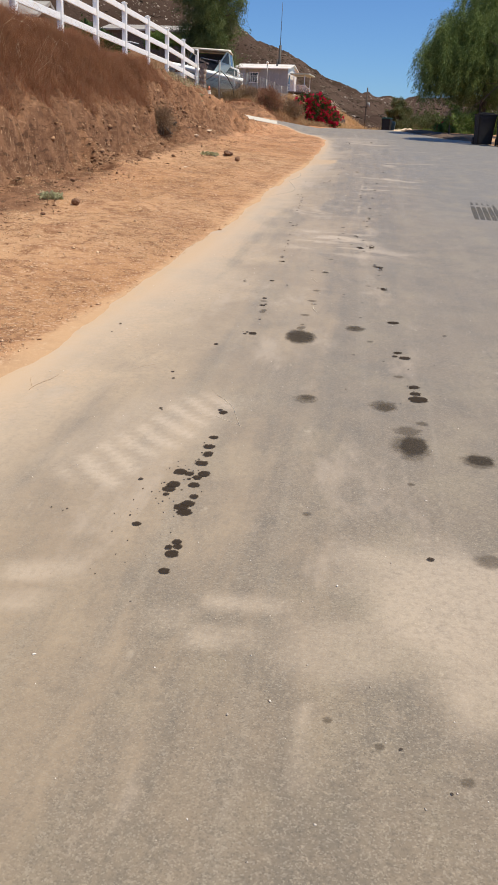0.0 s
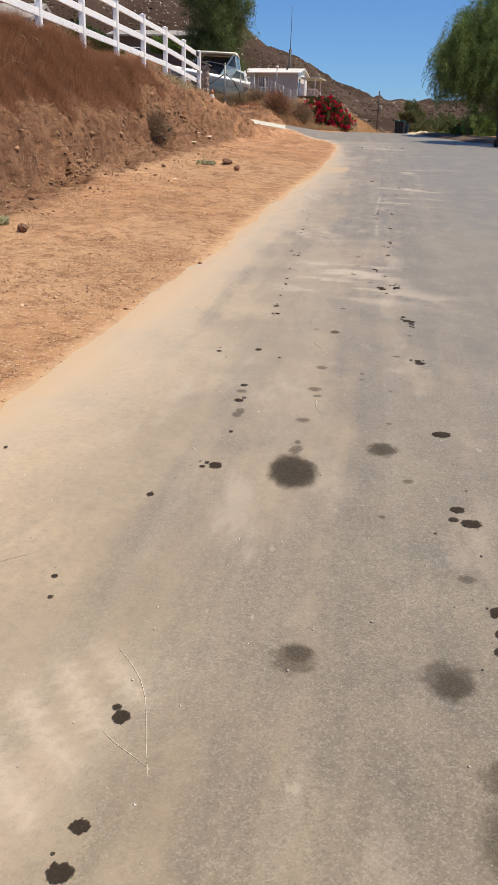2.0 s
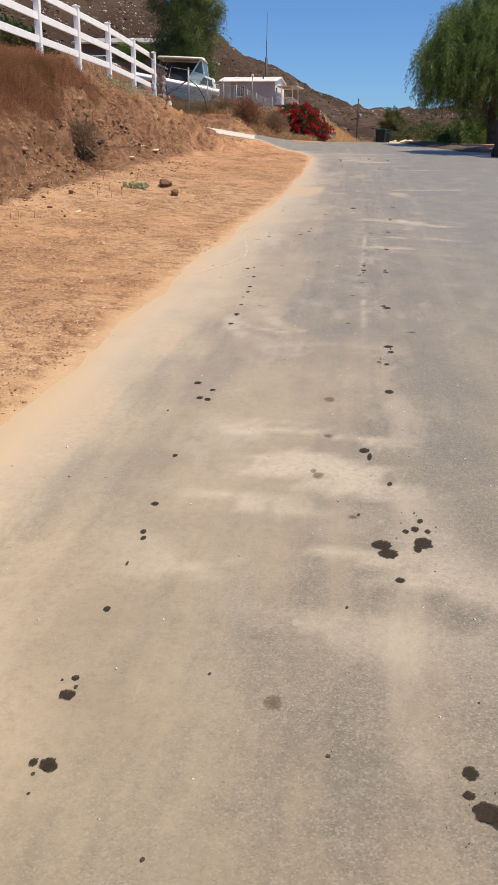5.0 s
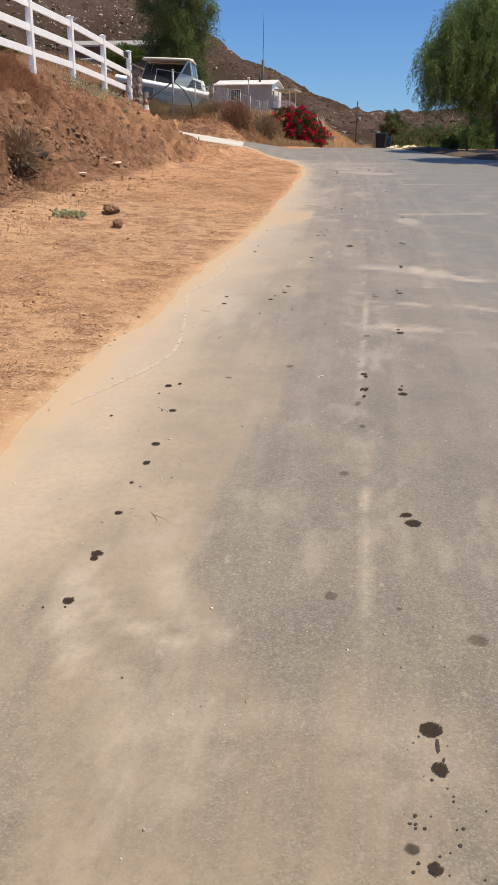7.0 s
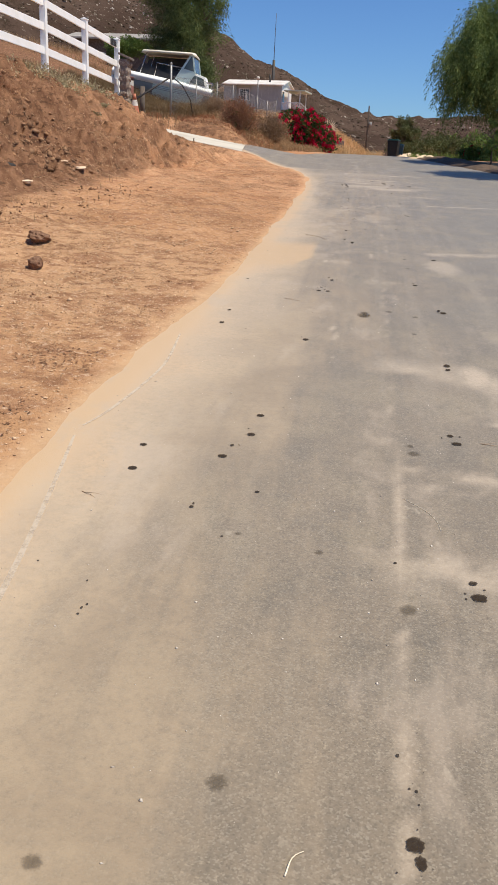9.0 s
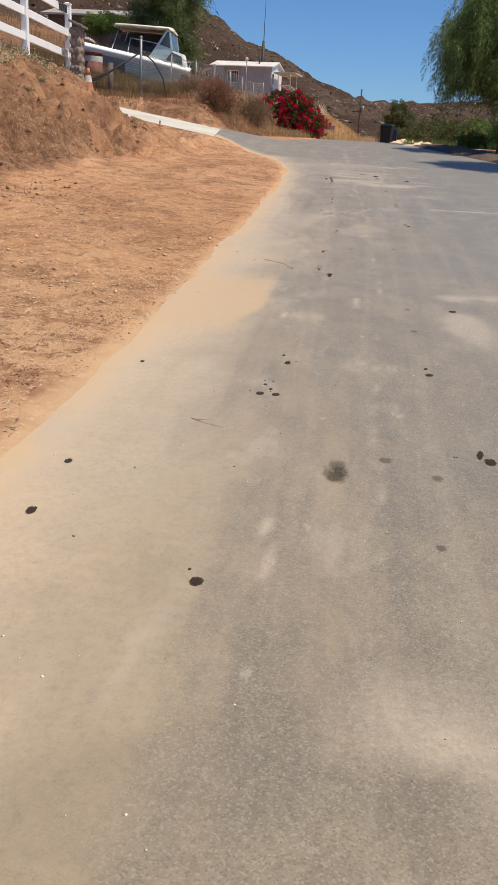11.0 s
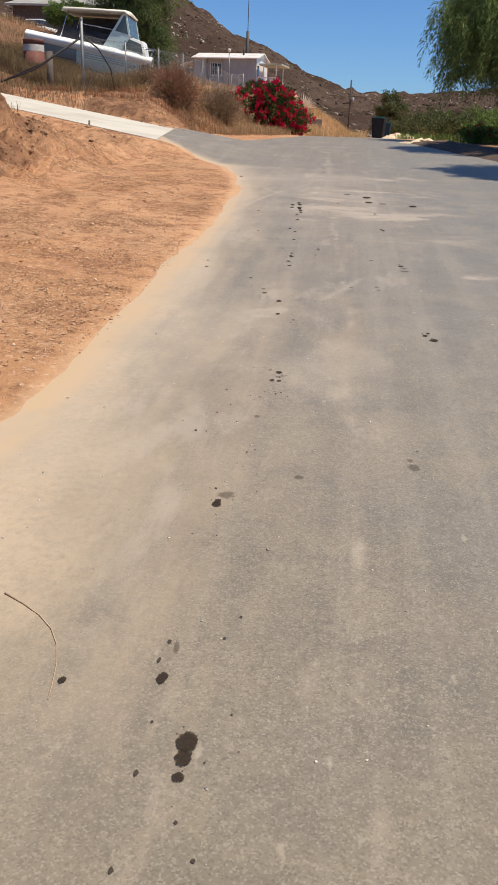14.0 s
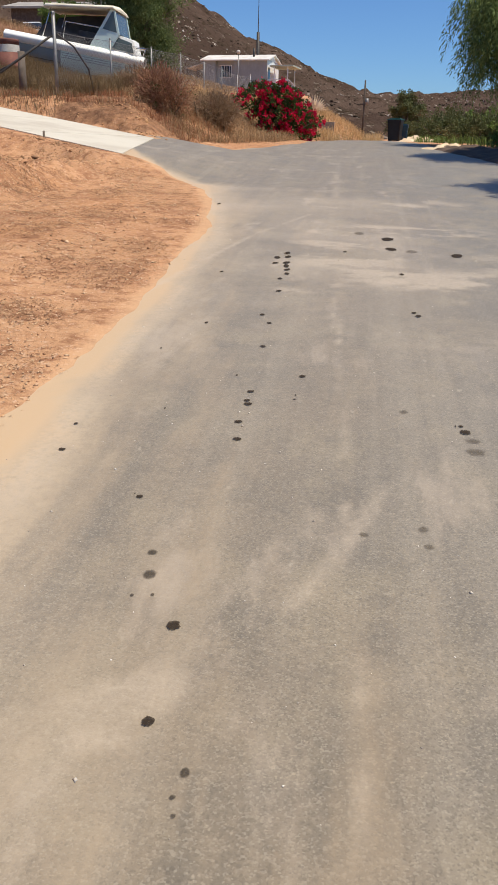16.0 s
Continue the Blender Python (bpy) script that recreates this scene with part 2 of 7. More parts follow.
def dirt_material():
    m = mat("dirt", rough=0.95)
    n = Nodes(m)
    n.b.inputs["Specular IOR Level"].default_value = 0.1
    v = n.where()
    c = n.mix(n.ramp(n.noise(v, 0.35, 5), 0.35, 0.65), (0.462, 0.252, 0.126), (0.535, 0.320, 0.174))
    c = n.mix(n.ramp(n.noise(v, 1.5, 8, 0.7), 0.46, 0.66), c, (0.385, 0.207, 0.112))
    c = n.mix(n.ramp(n.noise(v, 6, 6, 0.68), 0.46, 0.66), c, (0.300, 0.155, 0.082))
    c = n.mix(n.ramp(n.noise(v, 26, 5, 0.75), 0.53, 0.66), c, (0.600, 0.410, 0.270))
    c = n.mix(n.ramp(n.noise(v, 40, 4, 0.75), 0.59, 0.71), c, (0.215, 0.108, 0.058))
    at = n.t.nodes.new("ShaderNodeAttribute")
    at.attribute_name = "fine"
    c = n.mix(n.ramp(n.math("ADD", at.outputs["Fac"], n.math("MULTIPLY", n.math("SUBTRACT", n.noise(v, 2.2, 6, 0.7), 0.5), 0.9)), 0.3, 1.0, 0.0, 0.75), c, (0.520, 0.342, 0.198))
    # the soil grows redder towards the driveway
    c = n.mix(n.ramp(n.add("ShaderNodeSeparateXYZ", Vector=v).outputs["Y"], 18.0, 30.0), c, n.mix(1.0, c, (1.06, 0.985, 0.975), "MULTIPLY"))
    # red-brown subsoil of the cut bank
    sub = n.t.nodes.new("ShaderNodeAttribute")
    sub.attribute_name = "subsoil"
    soil = n.mix(n.ramp(n.noise(v, 4, 7, 0.75), 0.36, 0.66), (0.125, 0.060, 0.034), (0.285, 0.150, 0.084))
    soil = n.mix(n.ramp(n.noise(v, 17, 5, 0.7), 0.58, 0.70), soil, (0.430, 0.270, 0.165))
    soil = n.mix(n.ramp(n.noise(v, 30, 4, 0.7), 0.58, 0.70), soil, (0.110, 0.055, 0.033))
    # shaded crevices and lit ledges, painted as dark and pale streaks in the soil
    ledge_shade = n.noise(n.stretch(v, 1.0, 0.45, 2.2), 6.5, 6, 0.7)
    soil = n.mix(n.ramp(ledge_shade, 0.54, 0.62, 0.0, 0.8), soil, (0.058, 0.029, 0.017))
    soil = n.mix(n.ramp(ledge_shade, 0.40, 0.32, 0.0, 0.6), soil, (0.400, 0.240, 0.140))
    cut = n.math("ADD", sub.outputs["Fac"], n.math("MULTIPLY", n.math("SUBTRACT", n.noise(v, 1.3, 6, 0.65), 0.5), 1.1))
    c = n.mix(n.ramp(cut, 0.35, 0.85, 0.0, 0.92), c, soil)
    n.color(c)
    h = n.math("ADD", n.noise(v, 9, 8, 0.74), n.math("MULTIPLY", n.noise(v, 60, 3), 0.4))
    n.bump(n.math("MULTIPLY", h, n.ramp(at.outputs["Fac"], 0.2, 1.0, 1.0, 0.25)), 0.72, 0.042)
    return m


def road_material():
    m = mat("asphalt", rough=0.9)
    n = Nodes(m)
    n.b.inputs["Specular IOR Level"].default_value = 0.55
    v = n.where()
    across = n.add("ShaderNodeSeparateXYZ", Vector=v).outputs["X"]
    at = n.t.nodes.new("ShaderNodeAttribute")
    at.attribute_name = "dust"
    fac = at.outputs["Fac"]
    # old binder, cooler and cleaner over the far side of the lane
    warm = n.mix(n.noise(v, 0.7, 6, 0.6), (0.210, 0.170, 0.129), (0.262, 0.217, 0.167))
    far = n.ramp(n.add("ShaderNodeSeparateXYZ", Vector=v).outputs["Y"], 6.0, 22.0, -0.9, 0.25)
    side = n.math("ADD", n.math("ADD", across, far), n.math("MULTIPLY", n.math("SUBTRACT", n.noise(v, 0.45, 6, 0.62), 0.5), 2.6))
    grey = n.mix(n.ramp(side, 0.4, 2.0), warm, n.mix(n.noise(v, 1.1, 5), (0.176, 0.163, 0.147), (0.210, 0.196, 0.178)))
    grey = n.mix(n.ramp(n.noise(v, 3.2, 8, 0.72), 0.42, 0.66, 0.0, 0.62), grey, (0.150, 0.132, 0.110))
    grey = n.mix(n.ramp(n.noise(n.stretch(v, 1.0, 0.7, 1), 2.3, 8, 0.72), 0.47, 0.64, 0.0, 0.6), grey, (0.305, 0.256, 0.188))
    # lengthwise wear of the wheels
    wheel = n.noise(n.stretch(v, 6.0, 0.14, 1), 1.0, 5, 0.6)
    calm = n.ramp(across, 0.9, 2.0, 1.0, 0.2)
    grey = n.mix(n.math("MULTIPLY", calm, n.ramp(wheel, 0.50, 0.68, 0.0, 0.36)), grey, (0.335, 0.292, 0.240))
    grey = n.mix(n.math("MULTIPLY", calm, n.ramp(wheel, 0.48, 0.32, 0.0, 0.34)), grey, (0.150, 0.136, 0.118))
    stones = n.add("ShaderNodeTexVoronoi", Vector=v, Scale=230.0)
    speck = n.add("ShaderNodeSeparateColor", Color=stones.outputs["Color"]).outputs[0]
    c = n.mix(n.ramp(speck, 0.70, 0.98, 0.0, 0.36), grey, (0.44, 0.40, 0.345))
    c = n.mix(n.ramp(speck, 0.32, 0.02, 0.0, 0.36), c, (0.075, 0.065, 0.055))
    gritty = n.noise(v, 50, 4, 0.75)
    c = n.mix(n.ramp(gritty, 0.52, 0.70, 0.0, 0.36), c, (0.39, 0.335, 0.27))
    c = n.mix(n.ramp(gritty, 0.48, 0.32, 0.0, 0.34), c, (0.13, 0.112, 0.092))
    scuff = n.noise(n.stretch(v, 1.0, 0.45, 1), 21, 3, 0.5)
    c = n.mix(n.ramp(scuff, 0.685, 0.775, 0.0, 0.42), c, (0.52, 0.46, 0.385))
    fleck = n.math("MULTIPLY", n.ramp(n.noise(v, 90, 3, 0.6), 0.60, 0.70), n.ramp(n.noise(v, 2.6, 3), 0.42, 0.62))
    c = n.mix(n.math("MULTIPLY", fleck, 0.34), c, (0.58, 0.50, 0.40))
    pit = n.math("MULTIPLY", n.ramp(n.noise(v, 85, 2, 0.5), 0.34, 0.26), n.ramp(n.noise(v, 3.4, 3), 0.40, 0.65))
    c = n.mix(n.math("MULTIPLY", pit, 0.6), c, (0.085, 0.070, 0.054))
    # tan dust: thick beside the shoulder, in drifts and wheel streaks over the lane
    streak = n.noise(n.stretch(v, 3.6, 0.15, 1), 1.0, 6, 0.6)
    drift = n.noise(n.stretch(v, 1.25, 0.38, 1), 1.3, 8, 0.68, 0.15)
    d = n.math("ADD", n.math("MULTIPLY", n.math("SUBTRACT", drift, 0.5), 1.9), n.math("MULTIPLY", n.math("MULTIPLY", n.math("SUBTRACT", streak, 0.5), 1.2), calm))
    d = n.math("ADD", d, n.math("MULTIPLY", n.math("SUBTRACT", fac, 0.10), 0.62))
    d = n.math("SUBTRACT", d, n.ramp(across, 0.0, 1.6, 0.0, 0.48))
    swept = n.t.nodes.new("ShaderNodeAttribute")
    swept.attribute_name = "clean"
    d = n.math("SUBTRACT", d, n.math("MULTIPLY", swept.outputs["Fac"], 0.46))
    d = n.ramp(d, -0.10, 0.50, 0.0, 0.9)
    d = n.math("MULTIPLY", d, n.ramp(n.noise(v, 34, 6, 0.8), 0.25, 0.62, 0.48, 1.0))
    tan = n.mix(n.ramp(n.noise(v, 2.0, 7, 0.7), 0.35, 0.65), (0.306, 0.226, 0.142), (0.378, 0.284, 0.180))
    sand = n.mix(n.ramp(n.noise(v, 2.3, 7, 0.7), 0.35, 0.65), (0.455, 0.330, 0.200), (0.530, 0.392, 0.240))
    worm = n.math("MULTIPLY", n.math("SUBTRACT", n.noise(v, 1.6, 7, 0.65), 0.5), 0.8)
    tan = n.mix(n.ramp(n.math("ADD", fac, worm), 0.62, 1.0), tan, sand)
    tan = n.mix(n.ramp(n.math("ADD", fac, worm), 0.84, 1.10), tan, (0.545, 0.368, 0.200))
    d = n.math("MAXIMUM", d, n.ramp(fac, 0.82, 1.04, 0.0, 0.96))
    c = n.mix(1.0, c, (0.91, 0.865, 0.765), "MULTIPLY")
    c = n.mix(d, c, tan)
    # thin pale patches where dust has washed together
    pale = n.noise(n.stretch(v, 1.3, 0.5, 1), 2.1, 7, 0.66, 0.15)
    c = n.mix(n.math("MULTIPLY", n.ramp(pale, 0.54, 0.70, 0.0, 0.5), n.ramp(across, 0.2, 1.6, 1.0, 0.3)), c, (0.44, 0.350, 0.258))
    powder = n.t.nodes.new("ShaderNodeAttribute")
    powder.attribute_name = "pale"
    thick = n.math("MULTIPLY", powder.outputs["Fac"], n.ramp(n.noise(v, 45, 6, 0.8), 0.28, 0.60, 0.45, 1.0))
    c = n.mix(n.math("MULTIPLY", thick, 0.80), c, (0.54, 0.430, 0.312))
    spill = n.t.nodes.new("ShaderNodeAttribute")
    spill.attribute_name = "fan"
    c = n.mix(n.math("MULTIPLY", spill.outputs["Fac"], n.ramp(n.noise(v, 9, 6, 0.75), 0.25, 0.55, 0.7, 1.0)), c, (0.520, 0.350, 0.185))
    n.b.inputs["Sheen Weight"].default_value = 0.22
    n.b.inputs["Sheen Roughness"].default_value = 0.6
    n.color(c)
    n.bump(n.math("ADD", n.math("MULTIPLY", stones.outputs["Distance"], -0.8), n.noise(v, 55, 4)), 0.12, 0.005)
    return m


DIRT = dirt_material()
ASPHALT = road_material()
CONCRETE = worn("pale_concrete", (0.60, 0.55, 0.46), (0.50, 0.445, 0.365), 0.9, 0.9, grain=90, object_space=False)
WHITE_VINYL = worn("white_vinyl", (0.95, 0.94, 0.92), (0.90, 0.885, 0.85), 3, 0.45)
HILL = mat("brush_hillside", rough=1.0)
n = Nodes(HILL)
n.b.inputs["Specular IOR Level"].default_value = 0.0
v = n.where()
c = n.mix(n.ramp(n.noise(v, 0.02, 6), 0.4, 0.62), (0.066, 0.043, 0.033), (0.104, 0.070, 0.054))
c = n.mix(n.ramp(n.noise(v, 0.25, 6, 0.7), 0.5, 0.62), c, (0.052, 0.036, 0.025))
c = n.mix(n.ramp(n.noise(v, 0.5, 4, 0.7), 0.60, 0.68), c, (0.30, 0.245, 0.20))
n.color(c)
n.bump(n.noise(v, 0.4, 6, 0.7), 0.9, 1.2)


# ---- ground, road, driveway ----
def spaced(*bits):
    out = [np.linspace(a, b, k, endpoint=False) for a, b, k in bits]
    return np.concatenate(out + [[bits[-1][1]]])


gx = spaced((-2500, -300, 4), (-300, -40, 10), (-40, -14, 26), (-14, -7.2, 40), (-7.2, -3.2, 105), (-3.2, 0.0, 55), (0.0, 8, 22), (8, 40, 10), (40, 300, 6), (300, 2500, 4))
gy = spaced((-2500, -60, 12), (-60, -3, 24), (-3, 2, 20), (2, 48, 860), (48, 80, 110), (80, 160, 60), (160, 600, 30), (600, 2500, 12))
GX, GY = np.meshgrid(gx, gy)
GZ = ground_z(np.clip(GX, -120, 60), np.clip(GY, -60, 160)) + ground_detail(GX, GY)
ground_me = grid_mesh(gx, gy, GZ, "ground")
fine = 1 - smooth(0.0, 0.26, edge_left(GY) - GX)
ground_me.attributes.new("fine", "FLOAT", "POINT").data.foreach_set("value", (fine * (GY < 45)).astype(np.float32).ravel())
sub_ = smooth(-3.3 + 0.6 * smooth(16, 8, GY), -4.4 + 0.7 * smooth(16, 8, GY), GX) * (1 - smooth(-6.3, -7.2, GX)) * (GY < 46) + 0.15 * smooth(42.5, 44.0, GY) * (1 - smooth(-5, -14, GX)) * (GX < -3) * (GY < 62) + 1.1 * 1.2 * smooth(-6.6, -7.4, GX) * (GX > -30) * (GY > 4) * (GY < 42)
s_, w_ = drive_st(GX, GY)
sub_ = sub_ * (1 - 0.30 * smooth(26, 31, GY) * (GX > -6.5)) + 1.3 * smooth(-8.5, -10.5, GX) * (GX > -60) * (GY >= 42) * (GY < 95)
sub_ = sub_ * (1 - 0.8 * smooth(-1.1, -0.1, w_) * (1 - smooth(1.0, 1.1, w_)))
ground_me.attributes.new("subsoil", "FLOAT", "POINT").data.foreach_set("value", sub_.astype(np.float32).ravel())
ground = part("ground", ground_me, DIRT)
tagged(ground, "dry orange-brown dirt shoulder, cut bank and slope", "ground", kind="structure")

ry = spaced((-12, 0.6, 30), (0.6, 7, 220), (7, 34, 540), (34, 50, 110), (50, 95, 60))
ru = np.concatenate([np.linspace(0, 0.52, 118, endpoint=False), np.linspace(0.52, 1, 30)])
RX = (edge_left(ry) - 0.55)[:, None] + ru[None, :] * (edge_right(ry) - edge_left(ry) + 1.0)[:, None]
RY = np.repeat(ry[:, None], len(ru), 1)
s_, w_ = drive_st(RX, RY)
RZ = road_z(RY)
# the apron lifts towards the driveway
lift = apron_lift(RX, RY, RZ)
RZ = RZ + lift + 0.012 * fbm(RX, RY, 2.0, 3, 3) - 0.10 * smooth(-0.02, 0.10, s_ - 2.49 * np.clip(w_, 0, 1)) * smooth(-0.12, -0.02, w_) * (1 - smooth(1.0, 1.1, w_))
me = grid_mesh(np.arange(len(ru)), ry, RZ, "road")
co = np.stack([RX, RY, RZ], -1).reshape(-1, 3)
me.vertices.foreach_set("co", co.ravel())
off = co[:, 0] - edge_left(co[:, 1])
dust = np.clip(1.08 - off / np.interp(co[:, 1], (0, 5, 8, 12, 20, 25, 29, 34, 36, 45), (2.0, 2.1, 2.1, 1.75, 1.35, 0.95, 0.62, 0.6, 0.8, 0.3)), 0, 1.35) * (1 - 0.75 * smooth(37, 41, co[:, 1]))
me.attributes.new("dust", "FLOAT", "POINT").data.foreach_set("value", dust.astype(np.float32))


# what traffic and rain have done to the dust, as three layers over the lane
def along(x, y, points, half, soft):
    """How near each place lies to a line through the points: 1 within half, falling to 0 over soft."""
    best = np.full(np.shape(x), 1e9)
    for (ax, ay), (bx, by) in zip(points, points[1:]):
        t = np.clip(((x - ax) * (bx - ax) + (y - ay) * (by - ay)) / ((bx - ax) ** 2 + (by - ay) ** 2), 0, 1)
        best = np.minimum(best, np.hypot(x - ax - t * (bx - ax), y - ay - t * (by - ay)))
    return 1 - smooth(half, half + soft, best)


def oblong(x, y, cx, cy, hx_, hy_, turn, soft):
    ca, sa = math.cos(radians(turn)), math.sin(radians(turn))
    u, v_ = (x - cx) * ca + (y - cy) * sa, -(x - cx) * sa + (y - cy) * ca
    return (1 - smooth(hx_ - soft, hx_ + soft, np.abs(u))) * (1 - smooth(hy_ - soft, hy_ + soft, np.abs(v_)))


def blot(x, y, cx, cy, rx, ry_):
    return 1 - smooth(0.35, 1.0, np.hypot((x - cx) / rx, (y - cy) / ry_) + 0.5 * fbm(x, y, 0.25, 3, 66))


px, py = co[:, 0], co[:, 1]
# chevron print of a wide tyre
tx, ty = 0.37, 1.13
tl = math.hypot(tx, ty)
tu, tv = ((px + 0.56) * tx + (py - 2.70) * ty) / tl, ((px + 0.56) * ty - (py - 2.70) * tx) / tl
lobes = smooth(-0.35, 0.45, np.cos(2 * math.pi * (tu + 0.55 * tv + 0.03 * fbm(px, py, 0.2, 2, 5)) / 0.145)) * 0.75 + 0.25
pale = 0.85 * lobes * (1 - smooth(0.10, 0.20, np.abs(tv + 0.06 * fbm(px, py, 0.3, 2, 6)))) * smooth(-0.05, 0.12, tu) * (1 - smooth(1.1, 1.3, tu))
pale = np.maximum(pale, 0.30 * (1 - smooth(0.18, 0.36, np.abs(tv + 0.08))) * smooth(-0.1, 0.2, tu) * (1 - smooth(1.0, 1.4, tu)))
for cx, cy, hx_, hy_, turn, k in ((0.215, 2.015, 0.14, 0.042, 3, 0.72), (0.16, 1.84, 0.105, 0.055, 3, 0.72), (-0.46, 2.08, 0.13, 0.06, 8, 0.7), (-0.47, 1.91, 0.08, 0.05, 8, 0.65), (0.0, 1.90, 0.07, 0.06, 0, 0.3), (-0.12, 25.31, 0.075, 0.10, 24, 0.7)):
    pale = np.maximum(pale, k * oblong(px, py, cx, cy, hx_, hy_, turn, 0.03) * (0.75 + 0.7 * fbm(px, py, 0.12, 3, 7)))
for cx, cy, rx, ry_, k in ((0.87, 2.15, 0.42, 0.55, 0.75), (0.95, 1.85, 0.30, 0.40, 0.6), (0.52, 1.88, 0.25, 0.24, 0.4), (0.90, 16.9, 0.15, 0.36, 1.0), (1.02, 16.75, 0.24, 0.36, 0.7), (1.0, 20.6, 0.2, 0.55, 0.6), (0.76, 16.9, 0.2, 0.3, 0.45), (-0.02, 25.42, 0.10, 0.12, 0.5), (0.36, 24.4, 0.3, 0.6, 0.3), (-0.25, 25.1, 0.22, 0.4, 0.3)):
    pale = np.maximum(pale, k * blot(px, py, cx, cy, rx, ry_))
for pts, half, soft, k in (([(0.43, 1.58), (0.43, 1.33)], 0.002, 0.024, 0.95),
                           ([(-0.44, 11.61), (-0.45, 11.51), (-0.40, 11.31), (-0.29, 11.13), (-0.18, 11.07)], 0.02, 0.05, 0.85),
                           ([(-0.38, 11.48), (-0.29, 11.35), (-0.17, 11.29), (-0.05, 11.23)], 0.005, 0.04, 0.7),
                           ([(-0.17, 11.58), (-0.12, 11.40), (0.03, 11.29)], 0.01, 0.05, 0.6),
                           ([(0.42, 10.7), (0.42, 11.4)], 0.002, 0.020, 0.45), ([(0.42, 14.9), (0.42, 15.75)], 0.002, 0.018, 0.85),
                           ([(0.06, 17.95), (0.11, 17.5)], 0.004, 0.014, 0.95), ([(-0.12, 20.55), (-0.10, 20.38)], 0.004, 0.014, 0.8),
                           ([(0.23, 25.74), (0.34, 26.0), (0.47, 26.44)], 0.008, 0.03, 0.4), ([(0.32, 21.1), (0.33, 20.85)], 0.003, 0.012, 0.8),
                           ([(1.25, 26.69), (2.0, 26.77), (2.6, 26.9)], 0.03, 0.05, 0.8), ([(0.98, 21.36), (1.5, 21.5), (2.05, 21.67)], 0.03, 0.14, 0.6),
                           ([(-1.0, 29.0), (-0.6, 31.6), (-0.2, 33.0)], 0.012, 0.03, 0.6), ([(0.05, 31.4), (0.0, 35.0), (-0.1, 38.0)], 0.02, 0.05, 0.4)):
    pale = np.maximum(pale, k * along(px, py, pts, half, soft) * np.clip(0.85 + 1.1 * fbm(px, py, 0.09, 3, 9), 0, 1))
seam = along(px, py, [(0.42, 9.5), (0.42, 11.3), (0.40, 13.4), (0.42, 15.7), (0.42, 18.5), (0.44, 19.5), (0.47, 21.5), (0.42, 25.0), (0.25, 28.5), (0.08, 32.0)], 0.001, 0.020)
pale = np.maximum(pale, seam * np.clip(0.12 + 1.3 * fbm(px, py, 0.10, 3, 10) + 0.5 * fbm(px * 0.2, py, 0.8, 2, 11), 0, 0.85))
# wisps that blew across the lane
wisp = smooth(0.05, 0.42, fbm(px * 0.42, py + 0.15 * px, 0.30, 6, 12, 0.68)) * smooth(-0.05, 0.30, fbm(px, py, 1.1, 3, 21) + 0.12) * smooth(-0.5, 0.0, px) * (1 - smooth(1.2, 1.8, px))
pale = np.maximum(pale, wisp * (0.95 * smooth(7.6, 8.8, py) * (1 - smooth(10.6, 11.2, py)) + 0.85 * smooth(14.0, 15.0, py) * (1 - smooth(17.5, 18.6, py)) * smooth(0.2, 0.6, px) + 0.75 * smooth(27.5, 29.0, py) * (1 - smooth(35.0, 36.0, py))))
# pale film where the lane widens at the driveway, and along the shoulder
film = smooth(28.0, 30.5, py) * (1 - smooth(34.6, 35.6, py + 0.4 * px)) * (1 - smooth(0.3, 1.3, px)) * np.clip(0.45 + 0.8 * fbm(px * 0.6, py, 0.7, 4, 22), 0, 1)
pale = np.maximum(pale, 0.55 * film)
pale = np.maximum(pale, 0.42 * (1 - smooth(0.25, 0.75, off * (1 + 1.3 * smooth(25, 28, py)) + 0.35 * fbm(px, py * 0.4, 0.5, 4, 23))) * smooth(0.0, 0.15, off) * (1 - smooth(36, 37, py)))
me.attributes.new("pale", "FLOAT", "POINT").data.foreach_set("value", np.clip(pale, 0, 1).astype(np.float32))
# where wheels have swept the dust off
rim = np.interp(py, (10.6, 11.3, 11.47, 11.6, 12.3, 13.9, 15.4, 18.5, 20), (0.35, 0.08, -0.05, -0.14, -0.14, -0.13, -0.09, -0.10, 0.0)) + 0.03 * fbm(px, py, 0.3, 3, 15)
clean = smooth(rim, rim + 0.07 + 0.25 * smooth(12.2, 14, py), px) * smooth(10.9, 11.5, py) * (1 - smooth(12.4, 15.5, py)) * (1 - smooth(0.25, 0.45, px))
clean = np.maximum(clean, smooth(35.0, 36.3, py + 0.5 * px + 0.6 * fbm(px, py, 1.0, 3, 16)))
clean = clean - 0.45 * (1 - smooth(rim - 0.09, rim, px)) * smooth(11.2, 11.7, py) * (1 - smooth(12.5, 15.0, py))
me.attributes.new("clean", "FLOAT", "POINT").data.foreach_set("value", clean.astype(np.float32))
# a fan of orange sand washed down from the shoulder
fan = (1 - smooth(-0.30, -0.24, px + 0.04 * fbm(px, py, 0.3, 3, 17) + 0.12 * (1 - smooth(20.1, 20.9, py)))) * smooth(19.9, 20.4, py + 0.15 * fbm(px, py, 0.4, 3, 18)) * (1 - smooth(21.3, 21.9, py))
me.attributes.new("fan", "FLOAT", "POINT").data.foreach_set("value", (0.85 * fan).astype(np.float32))
road = part("road", me, ASPHALT)
tagged(road, "worn grey asphalt lane dusted with tan sand", "road", kind="structure")

